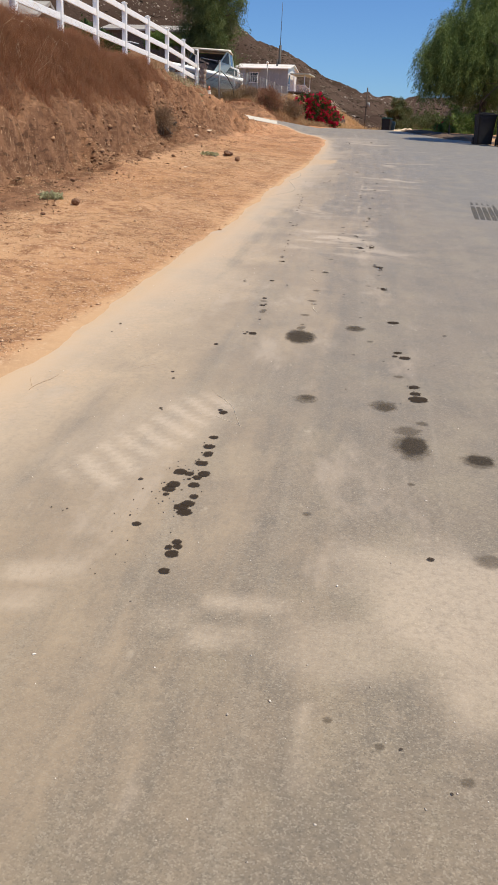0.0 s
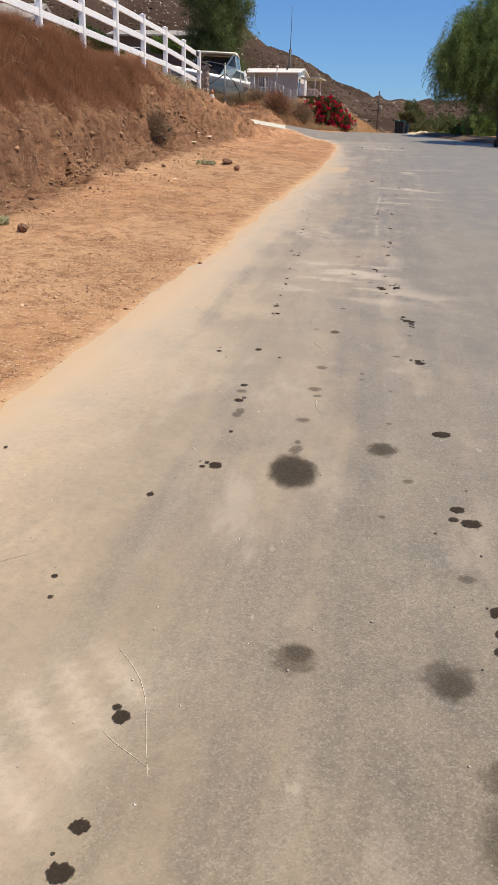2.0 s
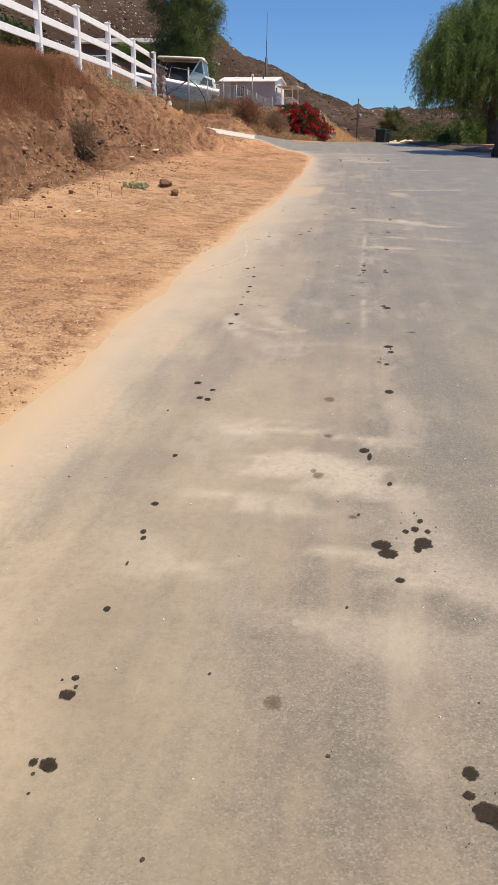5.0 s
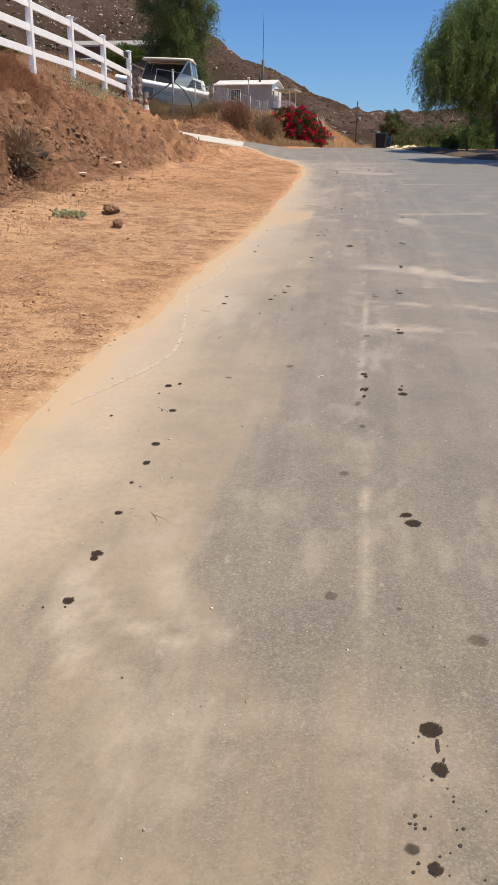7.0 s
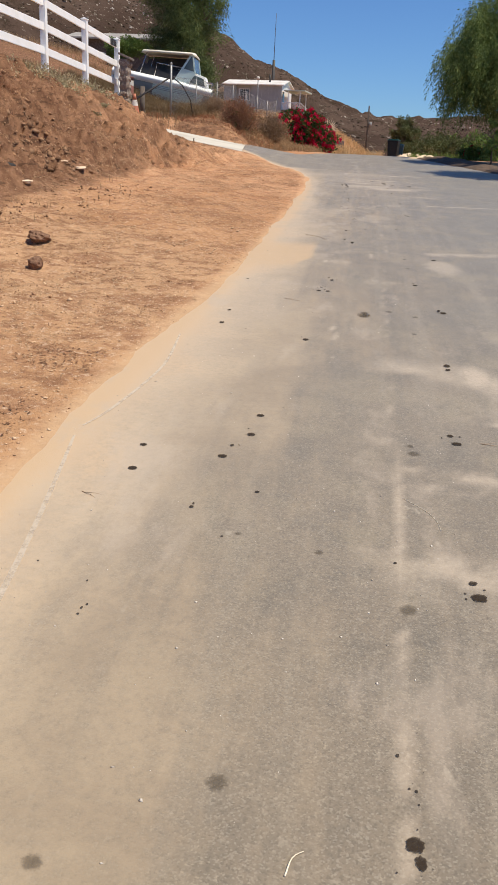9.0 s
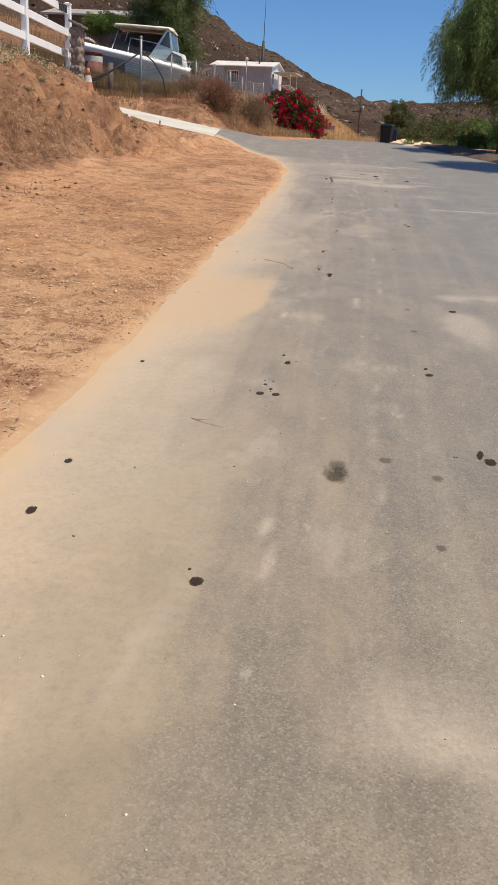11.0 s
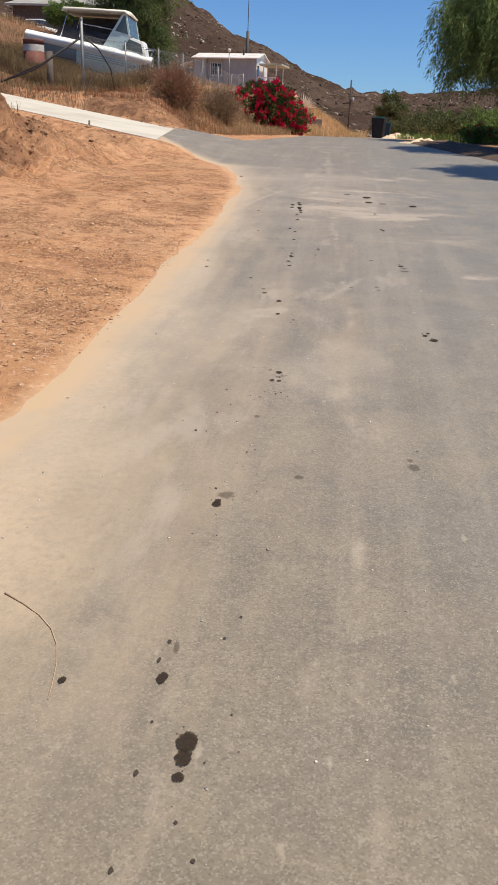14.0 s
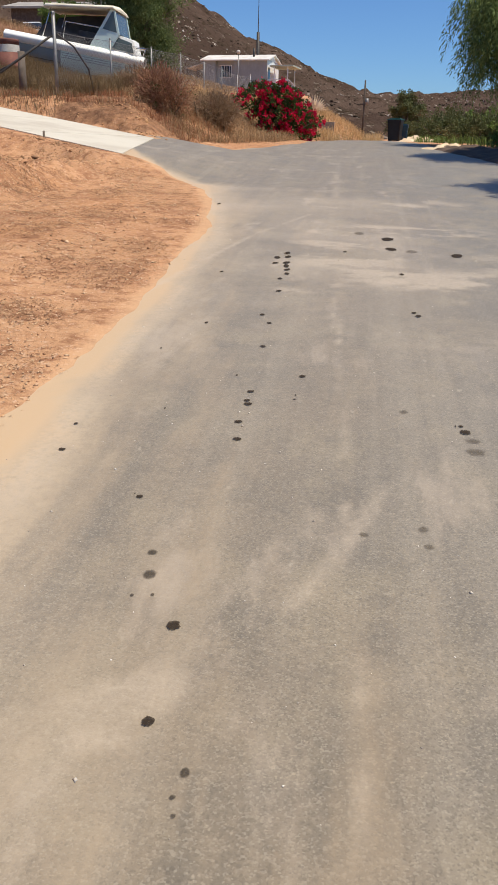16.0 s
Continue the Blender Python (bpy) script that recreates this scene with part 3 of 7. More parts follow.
bm = bmesh.new()
for k in range(5):
    a, b = k * 2.6 + 0.012, (k + 1) * 2.6 - 0.012
    if k == 4:
        b = 16
    vs = []
    for s, w in ((a, 0), (b, 0), (b, 1), (a + (2.48 if k == 0 else 0), 1)):
        p = DRIVE_N + DRIVE_D * s + (DRIVE_F - DRIVE_N - DRIVE_D * (DRIVE_F - DRIVE_N).dot(DRIVE_D)) * w
        vs.append(bm.verts.new((p.x, p.y, float(drive_z(s, w)))))
    f = bm.faces.new(vs)
    r = bmesh.ops.extrude_face_region(bm, geom=[f])
    bmesh.ops.translate(bm, verts=[g for g in r["geom"] if isinstance(g, bmesh.types.BMVert)], vec=(0, 0, -0.14))
bmesh.ops.recalc_face_normals(bm, faces=bm.faces)
driveway = part("driveway", bm, CONCRETE)
tagged(driveway, "pale concrete driveway slabs climbing from the road", "driveway", kind="structure")

# ---- hills ----
hx = spaced((-420, -100, 50), (-100, 120, 120), (120, 420, 40))
hy = spaced((125, 420, 110), (420, 700, 30))
HX, HY = np.meshgrid(hx, hy)
bearing = HX / np.maximum(HY - 18, 1)
crest = np.interp(bearing, (-0.7, -0.45, -0.33, -0.19, -0.14, -0.083, -0.033, 0.03, 0.09, 0.3, 0.7),
                  (0.36, 0.30, 0.215, 0.136, 0.107, 0.083, 0.058, 0.0475, 0.050, 0.052, 0.06))
rise = smooth(125, 420, HY) ** 0.85
HZ = -1.0 + rise * crest * 400 * (1 + 0.25 * (HY - 420) / 400 * (HY > 420)) + fbm(HX, HY, 60, 5, 71) * 7 * rise + fbm(HX, HY, 9, 4, 77, 0.6) * 3.4 * smooth(130, 180, HY)
HZ = HZ + 2.2
hill = part("hill", grid_mesh(hx, hy, HZ, "hill"), HILL)
tagged(hill, "brown brush-covered hillside strewn with pale boulders", "hill", kind="structure")


# ---- simple solids ----
def box(bm, lo, hi, bevel=0.0):
    r = bmesh.ops.create_cube(bm, size=1.0)
    lo, hi = Vector(lo), Vector(hi)
    for vtx in r["verts"]:
        vtx.co = Vector([(lo[i] + hi[i]) / 2 + vtx.co[i] * (hi[i] - lo[i]) for i in range(3)])
    if bevel:
        es = {e for vtx in r["verts"] for e in vtx.link_edges}
        bmesh.ops.bevel(bm, geom=list(es), offset=bevel, segments=2, profile=0.7, affect="EDGES")
    return bm


def boxed(lo, hi, bevel=0.0):
    return box(bmesh.new(), lo, hi, bevel)


def tube(bm, pts, radii, sides=8, cap=True):
    """A round bar along pts, with a radius at each."""
    pts = [Vector(p) for p in pts]
    if isinstance(radii, (int, float)):
        radii = [radii] * len(pts)
    rings, ref = [], None
    for i, p in enumerate(pts):
        d = (pts[min(i + 1, len(pts) - 1)] - pts[max(i - 1, 0)]).normalized()
        if ref is None:
            ref = d.orthogonal().normalized()
        ref = (ref - d * ref.dot(d)).normalized()
        q = d.cross(ref)
        rings.append([bm.verts.new(p + (ref * math.cos(a) + q * math.sin(a)) * radii[i]) for a in [2 * math.pi * k / sides for k in range(sides)]])
    for a, b in zip(rings, rings[1:]):
        for k in range(sides):
            f = bm.faces.new((a[k], a[(k + 1) % sides], b[(k + 1) % sides], b[k]))
            f.smooth = True
    if cap:
        bm.faces.new(rings[0][::-1])
        bm.faces.new(rings[-1])
    return bm


def empty(name, at, label, category, group="", kind=""):
    ob = new(name)
    ob.location = at
    return tagged(ob, label, category, group, kind)


def gz(x, y):
    return float(ground_z(x, y) + ground_detail(np.array(float(x)), np.array(float(y))))


# ---- white rail fence on the bank ----
FENCE_X, FENCE_END, BAY, POST_W = -6.78, 36.15, 2.68, 0.127


def fence_base(y):
    return 3.23 + 0.02 * math.sin(y)


def white_fence():
    fence = empty("fence", (FENCE_X, FENCE_END, fence_base(FENCE_END)), "white vinyl three-rail fence along the top of the bank", "fence")
    count = 10
    post_me = None
    for k in range(count):
        y = FENCE_END - k * BAY
        top = np.interp(k, (0, 1, 2, 5, 9), (4.80, 4.88, 4.95, 4.96, 5.0))
        bm = boxed((-POST_W / 2, -POST_W / 2, -0.4), (POST_W / 2, POST_W / 2, top - fence_base(y)), 0.006)
        # flat pyramid cap
        h = top - fence_base(y)
        cap = [bm.verts.new((sx * 0.078, sy * 0.078, h + dz)) for dz in (0, 0.02) for sx, sy in ((-1, -1), (1, -1), (1, 1), (-1, 1))]
        tip = bm.verts.new((0, 0, h + 0.055))
        for i in range(4):
            j = (i + 1) % 4
            bm.faces.new((cap[i], cap[j], cap[4 + j], cap[4 + i]))
            bm.faces.new((cap[4 + i], cap[4 + j], tip))
        bm.faces.new(cap[3::-1])
        post = part("post", bm, WHITE_VINYL, fence)
        post.location = (0, y - FENCE_END, fence_base(y) - fence_base(FENCE_END))
    for k in range(count - 1):
        ya, yb = FENCE_END - k * BAY, FENCE_END - (k + 1) * BAY
        ta, tb = [np.interp(q, (0, 1, 2, 5, 9), (4.80, 4.88, 4.95, 4.96, 5.0)) for q in (k, k + 1)]
        for drop in (0.14, 0.60, 1.06):
            bm = boxed((-0.022, -BAY / 2 + POST_W / 2 - 0.02, -0.075), (0.022, BAY / 2 - POST_W / 2 + 0.02, 0.075), 0.005)
            rail = part("rail", bm, WHITE_VINYL, fence)
            rail.location = (0, (ya + yb) / 2 - FENCE_END, (ta + tb) / 2 - drop - fence_base(FENCE_END))
            rail.rotation_euler = (math.atan2(ta - tb, BAY), 0, 0)
    return fence


white_fence()


# ---- wheeled bins ----
BIN_BLACK = worn("black_plastic", (0.012, 0.012, 0.013), (0.022, 0.021, 0.021), 4, 0.75)
BIN_GREEN = worn("green_plastic", (0.012, 0.085, 0.070), (0.02, 0.11, 0.09), 4, 0.5)
BIN_BLUE = worn("blue_plastic", (0.01, 0.06, 0.10), (0.015, 0.08, 0.13), 4, 0.5)
RUBBER = worn("rubber", (0.02, 0.02, 0.02), (0.03, 0.03, 0.028), 8, 0.8)


def wheeled_bin(at, turn, body_mat, lid_mat, label, height=1.12, wide=0.66, deep=0.72):
    bin_ = empty("wheeled_bin", at, label, "bin", "wheeled bins")
    bin_.rotation_euler = (0, 0, radians(turn))
    bm = bmesh.new()
    rings = []
    h = height - 0.1
    for z, kx in ((0.012, 0.82), (0.5, 0.89), (h - 0.12, 0.98), (h - 0.12, 1.0), (h, 1.0)):
        x, y = wide / 2 * kx, deep / 2 * kx
        ring = []
        for cx, cy, a0 in ((1, -1, -90), (1, 1, 0), (-1, 1, 90), (-1, -1, 180)):
            for a in (0, 30, 60, 90):
                r = 0.06
                ring.append(bm.verts.new((cx * (x - r) + r * math.cos(radians(a0 + a)), cy * (y - r) + r * math.sin(radians(a0 + a)), z)))
        rings.append(ring)
    for a, b in zip(rings, rings[1:]):
        for k in range(16):
            bm.faces.new((a[k], a[(k + 1) % 16], b[(k + 1) % 16], b[k])).smooth = k % 4 != 3
    bm.faces.new(rings[0][::-1]), bm.faces.new(rings[-1])
    part("body", bm, body_mat, bin_)
    bm = boxed((-wide / 2 - 0.02, -deep / 2 - 0.03, h + 0.004), (wide / 2 + 0.02, deep / 2 + 0.02, h + 0.05), 0.02)
    box(bm, (-wide / 2 + 0.08, -deep / 2 + 0.1, h + 0.04), (wide / 2 - 0.08, deep / 2 - 0.12, h + 0.095), 0.025)
    part("lid", bm, lid_mat, bin_)
    part("handle", tube(bmesh.new(), [(-0.24, deep / 2 + 0.06, h - 0.02), (0.24, deep / 2 + 0.06, h - 0.02)], 0.018, 8), body_mat, bin_)
    for sx in (-1, 1):
        x = sx * (wide / 2 - 0.06)
        w = part("wheel", tube(bmesh.new(), [(x - 0.03, deep / 2 - 0.02, 0.13), (x + 0.03, deep / 2 - 0.02, 0.13)], 0.13, 16), RUBBER, bin_)
    return bin_


wheeled_bin((4.72, 33.6, float(road_z(33.6)) + 0.01), 8, BIN_BLACK, BIN_BLACK, "black plastic wheeled bin at the edge of the road")
wheeled_bin((5.42, 33.0, float(road_z(33.0)) + 0.01), -4, BIN_BLACK, BIN_BLACK, "black plastic wheeled bin beside another black bin")
wheeled_bin((1.82, 72, float(road_z(72)) + 0.01), -16, BIN_BLACK, BIN_GREEN, "dark wheeled bin with a green lid beside the far road", 1.16, 0.74)
wheeled_bin((2.28, 72.5, float(road_z(72)) + 0.01), -6, BIN_BLUE, BIN_BLUE, "blue wheeled bin behind a dark bin", 0.9, 0.5, 0.6)


# ---- trees ----
BARK = worn("bark", (0.10, 0.075, 0.055), (0.17, 0.13, 0.10), 5, 0.95, bump=0.8, grain=25)
WILLOW_LEAF = leaf_mat("pepper_leaf", (0.092, 0.140, 0.042), (0.270, 0.345, 0.120), None, 0.40)
PINE_LEAF = leaf_mat("dark_leaf", (0.080, 0.115, 0.042), (0.215, 0.27, 0.10), None, 0.4)
OLIVE_LEAF = leaf_mat("olive_leaf", (0.09, 0.11, 0.04), (0.15, 0.16, 0.07), (0.22, 0.17, 0.08), 0.25)


def leaves(rng, centres, dirs, length, width, count, spread):
    """Narrow leaves of two triangles each, scattered about the centres, hanging along dirs."""
    n_ = len(centres) * count
    c = np.repeat(np.asarray(centres), count, 0) + rng.normal(0, 1, (n_, 3)) * np.asarray(spread)
    d = np.repeat(np.asarray(dirs), count, 0) + rng.normal(0, 0.45, (n_, 3))
    d /= np.linalg.norm(d, axis=1)[:, None]
    s = np.cross(d, rng.normal(0, 1, (n_, 3)))
    s /= np.linalg.norm(s, axis=1)[:, None]
    ln = length * rng.uniform(0.6, 1.3, (n_, 1))
    wd = width * rng.uniform(0.7, 1.3, (n_, 1))
    v = np.stack([c, c + d * ln * 0.5 + s * wd, c + d * ln, c + d * ln * 0.5 - s * wd], 1).reshape(-1, 3)
    f = np.arange(n_ * 4).reshape(-1, 4)
    me = bpy.data.meshes.new("leaves")
    me.vertices.add(len(v))
    me.vertices.foreach_set("co", v.ravel())
    me.loops.add(f.size)
    me.loops.foreach_set("vertex_index", f.ravel())
    me.polygons.add(n_)
    me.polygons.foreach_set("loop_start", np.arange(n_) * 4)
    me.update(calc_edges=True)
    return me


def limb(bm, rng, start, way, length, radius, depth, tips, sides=7, droop=0.0):
    pts, p, d = [Vector(start)], Vector(start), Vector(way).normalized()
    for k in range(4):
        d = (d + Vector(rng.normal(0, 0.16, 3)) + Vector((0, 0, -droop))).normalized()
        p = p + d * length / 4
        pts.append(p.copy())
    tube(bm, pts, [radius * (1 - 0.14 * k) for k in range(5)], sides, cap=False)
    if depth == 0:
        tips.extend(pts[2:])
        return
    for k in range(3 if depth > 1 else 4):
        at = pts[int(rng.integers(2, 5))]
        turn = Vector(rng.normal(0, 0.65, 3))
        limb(bm, rng, at, d + turn + Vector((0, 0, 0.12)), length * rng.uniform(0.55, 0.8), radius * 0.5, depth - 1, tips, max(4, sides - 2), droop)


def weeping_tree(at, height, width, seed, label, tufts=760, lean=0.85, leaf=0.16, skirt=0.0):
    """A pepper tree: leaning trunk, spreading limbs, tufts of fine leaves that hang in uneven curtains."""
    rng = np.random.default_rng(seed)
    tree = empty("tree", at, label, "tree")
    bm, tips = bmesh.new(), []
    tube(bm, [(0, 0, -0.3), (0.04, 0, 0.5), (-0.06, 0.1, height * 0.17), (0.15, 0.15, height * 0.30)], [0.30, 0.22, 0.19, 0.17], 12)
    for k in range(8):
        a = 2 * math.pi * k / 8 + rng.uniform(-0.3, 0.3)
        limb(bm, rng, (0.08, 0.1, height * rng.uniform(0.16, 0.30)), (math.cos(a), math.sin(a), rng.uniform(0.6, 1.7)), height * 0.19, 0.085, 2, tips)
    part("trunk", bm, BARK, tree)
    cents, dirs = [], []
    # tufts: each a small dome from which strands hang
    for k in range(tufts):
        a, r = rng.uniform(0, 2 * math.pi), rng.uniform(0.0, 1) ** 0.55
        dome = 0.35 * math.sqrt(max(0, 1 - r * r)) + 0.65 * (1 - r)
        lump = 1 + 0.10 * math.sin(3 * a + seed) + 0.10 * math.sin(7 * a) + 0.08 * math.sin(11 * a + r * 5)
        cx, cy = lean + math.cos(a) * r * width / 2 * lump, 0.1 + math.sin(a) * r * width / 2 * lump
        low = max(height * (0.19 - 0.12 * dome), height * skirt) * rng.uniform(1.0 if skirt else 0.7, 1.2)
        top = low + 0.4 + (height * (max(0.36, skirt) + (1 - max(0.36, skirt)) * dome) - low - 0.4) * rng.uniform(0, 1) ** 0.6
        size = rng.uniform(0.36, 0.80)
        for j in range(12):
            b, q = rng.uniform(0, 2 * math.pi), math.sqrt(rng.uniform(0, 1)) * size
            x, y, z0 = cx + math.cos(b) * q, cy + math.sin(b) * q, top + 0.35 * (size - q) + rng.normal(0, 0.08)
            fall, sway = rng.uniform(0.3, 1.3), rng.normal(0, 0.10, 2)
            for i in range(int(fall / 0.15)):
                t = i * 0.15
                if z0 - t < low:
                    break
                out = 0.28 * (1 - math.exp(-2 * t))
                cents.append((x + math.cos(b) * out + sway[0] * t, y + math.sin(b) * out + sway[1] * t, z0 - t))
                dirs.append((math.cos(b) * 0.45, math.sin(b) * 0.45, -0.9 + 0.7 * (i == 0)))
    part("crown", leaves(rng, cents, dirs, leaf, leaf * 0.085, 9, (0.075, 0.075, 0.09)), WILLOW_LEAF, tree)
    return tree


def clump_tree(at, height, width, seed, label, leaf, base=0.15, leaf_size=0.16, density=1.0, name="tree", category="tree", narrow=0.3, hang=0.2, each=26):
    """A tree or tall shrub with many uneven clumps of leaves on limbs."""
    rng = np.random.default_rng(seed)
    tree = empty(name, at, label, category)
    bm, tips = bmesh.new(), []
    r0 = 0.028 * height
    tube(bm, [(0, 0, -0.3), (0.02 * height, 0, height * 0.2), (0, 0.02 * height, height * 0.5), (0.01, 0, height * 0.85)], [r0, r0 * 0.8, r0 * 0.55, r0 * 0.15], 9)
    for k in range(10):
        a = rng.uniform(0, 2 * math.pi)
        limb(bm, rng, (0, 0, height * rng.uniform(base + 0.05, 0.75)), (math.cos(a), math.sin(a), 0.6), width * 0.32, r0 * 0.35, 1, tips, 5)
    part("trunk", bm, BARK, tree)
    cents = []
    for k in range(int(60 * density)):
        h = rng.uniform(base, 1)
        a = rng.uniform(0, 2 * math.pi)
        girth = math.sin(math.pi * min(1, (h - base) / (1 - base) * 0.85 + 0.12)) ** 0.6
        r = math.sqrt(rng.uniform(0, 1)) * width / 2 * girth * rng.uniform(0.7, 1.1)
        c = np.array((math.cos(a) * r, math.sin(a) * r, h * height))
        for j in range(9):
            cents.append(c + rng.normal(0, width * 0.055, 3))
    dirs = rng.normal(0, 1, (len(cents), 3)) + np.array((0, 0, hang))
    part("crown", leaves(rng, cents, dirs, leaf_size, leaf_size * narrow, each, width * 0.035), leaf, tree)
    return tree


weeping_tree((6.80, 51.5, float(road_z(51.5)) - 0.3), 10.7, 8.7, 3, "large green weeping pepper tree beside the road")
# two trees out of view, added to cast shade on the lane and bed
weeping_tree((7.7, 35.4, float(road_z(35.4)) - 0.2), 11.5, 3.0, 8, "tall unseen tree by the black bins, added to shade the lane", 80, -0.2, 0.22, 0.60)
weeping_tree((8.1, 42.4, float(road_z(42.4)) - 0.2), 11.5, 5.0, 9, "tall unseen tree added to shade the bed of mulch", 190, -0.3, 0.22, 0.60)
clump_tree((-14.3, 80, 6.2), 13.5, 6.0, 5, "tall dark green tree behind the parked boat", PINE_LEAF, 0.03, 0.22, 6.0, narrow=0.10, hang=-0.9, each=48)
clump_tree((3.6, 100, 2.3), 3.9, 3.2, 6, "small olive-green tree beyond the bins", OLIVE_LEAF, 0.05, 0.16, 1.0)


# ---- stone pillar, cone, barrel and chain-link fence at the driveway ----
STONE = worn("field_stone", (0.22, 0.165, 0.13), (0.36, 0.30, 0.25), 5, 0.95, bump=0.7, grain=30)
STONE_PALE = worn("pale_stone", (0.74, 0.55, 0.37), (0.82, 0.66, 0.49), 5, 0.95, bump=0.6, grain=30)
MORTAR = worn("mortar", (0.20, 0.16, 0.13), (0.28, 0.23, 0.19), 8, 0.95, bump=0.5)
CLOD = worn("dirt_clod", (0.17, 0.088, 0.05), (0.30, 0.165, 0.095), 12, 1.0, bump=0.8, grain=40)
ORANGE = worn("orange_plastic", (0.50, 0.17, 0.09), (0.40, 0.15, 0.09), 6, 0.6)
OLD_RED = worn("faded_red_paint", (0.17, 0.060, 0.045), (0.24, 0.10, 0.07), 5, 0.8)
DULL_WHITE = worn("dull_white", (0.62, 0.58, 0.52), (0.5, 0.46, 0.4), 6, 0.7)
GALV = worn("galvanised_steel", (0.22, 0.22, 0.22), (0.30, 0.29, 0.27), 12, 0.55, 0.6)
DARK_STEEL = worn("dark_steel", (0.05, 0.045, 0.04), (0.08, 0.07, 0.06), 9, 0.6, 0.3)
# old wood of posts and steps; also the painted shade on the low house
WOOD_AND_WALL_SHADE = worn("wood_and_wall_shade", (0.11, 0.085, 0.065), (0.18, 0.14, 0.11), 6, 0.9, bump=0.5)
BLACK_HOSE = worn("black_plastic_pipe", (0.02, 0.018, 0.016), (0.045, 0.038, 0.03), 9, 0.85)


def stone_mesh(seed, flat=0.7, detail=1):
    """A rounded, knocked-about stone about one metre across."""
    rng = np.random.default_rng(seed)
    bm = bmesh.new()
    bmesh.ops.create_icosphere(bm, subdivisions=detail, radius=0.5)
    cuts = [Vector(rng.normal(0, 1, 3)).normalized() for _ in range(6)]
    for vtx in bm.verts:
        for d in cuts:
            over = vtx.co.dot(d) - 0.33
            if over > 0:
                vtx.co -= d * over * 0.8
        vtx.co *= 1 + rng.uniform(-0.08, 0.08)
        vtx.co.z *= flat
    me = bpy.data.meshes.new("stone")
    bm.to_mesh(me)
    bm.free()
    return me


def stone_pillar(at):
    pillar = empty("stone_pillar", at, "square gate pillar of brown field stones with a flat cap", "pillar")
    part("core", boxed((-0.135, -0.2, -0.6), (0.135, 0.2, 1.28), 0.01), MORTAR, pillar)
    shapes = [stone_mesh(100 + k, 0.8, 2) for k in range(5)]
    for me in shapes:
        me.materials.append(STONE)
    rng = np.random.default_rng(8)
    for side in range(4):
        for row in range(7):
            for col in range(2):
                u = (col - 0.5) * 0.2 + rng.uniform(-0.03, 0.03) + (0.05 if row % 2 else -0.05)
                ob = part("stone", shapes[int(rng.integers(5))], None, pillar)
                a = side * math.pi / 2
                x, y = (0.125, u) if side % 2 == 0 else (0.19, u * 0.62)
                ob.location = (x * math.cos(a) - y * math.sin(a), x * math.sin(a) + y * math.cos(a), 0.06 + row * 0.185 + rng.uniform(-0.02, 0.02))
                ob.rotation_euler = (rng.uniform(-0.3, 0.3), rng.uniform(-0.3, 0.3), a + rng.uniform(-0.3, 0.3))
                ob.scale = (0.11, rng.uniform(0.17, 0.24), rng.uniform(0.2, 0.27))
    cap = part("cap", boxed((-0.18, -0.27, -0.028), (0.27, 0.27, 0.028), 0.015), MORTAR, pillar, "flat tilted stone cap")
    cap.location, cap.rotation_euler = (0, 0, 1.36), (0, radians(16), 0)
    pillar.scale = (0.74, 0.8, 1)


stone_pillar((-6.44, 35.75, 3.0))


def traffic_cone(at, height=0.62):
    cone = empty("traffic_cone", at, "weathered orange traffic cone with a white band on the dirt", "cone")
    part("base", boxed((-0.18, -0.18, -0.03), (0.18, 0.18, 0.035), 0.012), ORANGE, cone)
    part("shell", tube(bmesh.new(), [(0, 0, 0.03), (0, 0, height * 0.42)], [0.135, 0.092], 20, cap=False), ORANGE, cone)
    part("tip", tube(bmesh.new(), [(0, 0, height * 0.70), (0, 0, height)], [0.063, 0.028], 20), ORANGE, cone)
    part("band", tube(bmesh.new(), [(0, 0, height * 0.42), (0, 0, height * 0.70)], [0.094, 0.065], 20, cap=False), DULL_WHITE, cone, "dirty white reflective band")


traffic_cone((-6.14, 35.6, gz(-6.14, 35.6) + 0.03), 0.52)


def drum(at):
    barrel = empty("barrel", at, "faded red drum with a white band on the slope", "barrel")
    bm = bmesh.new()
    tube(bm, [(0, 0, -0.3), (0, 0, 0.04), (0, 0, 0.4), (0, 0, 0.42), (0, 0, 0.44), (0, 0, 0.8)], [0.33, 0.34, 0.34, 0.355, 0.34, 0.34], 24)
    tube(bm, [(0, 0, 1.0), (0, 0, 1.12), (0, 0, 1.15), (0, 0, 1.16)], [0.34, 0.34, 0.35, 0.31], 24)
    part("shell", bm, OLD_RED, barrel)
    part("band", tube(bmesh.new(), [(0, 0, 0.8), (0, 0, 1.0)], [0.342, 0.342], 24, cap=False), DULL_WHITE, barrel, "dirty white band")


drum((-10.4, 49.7, gz(-10.4, 49.7)))


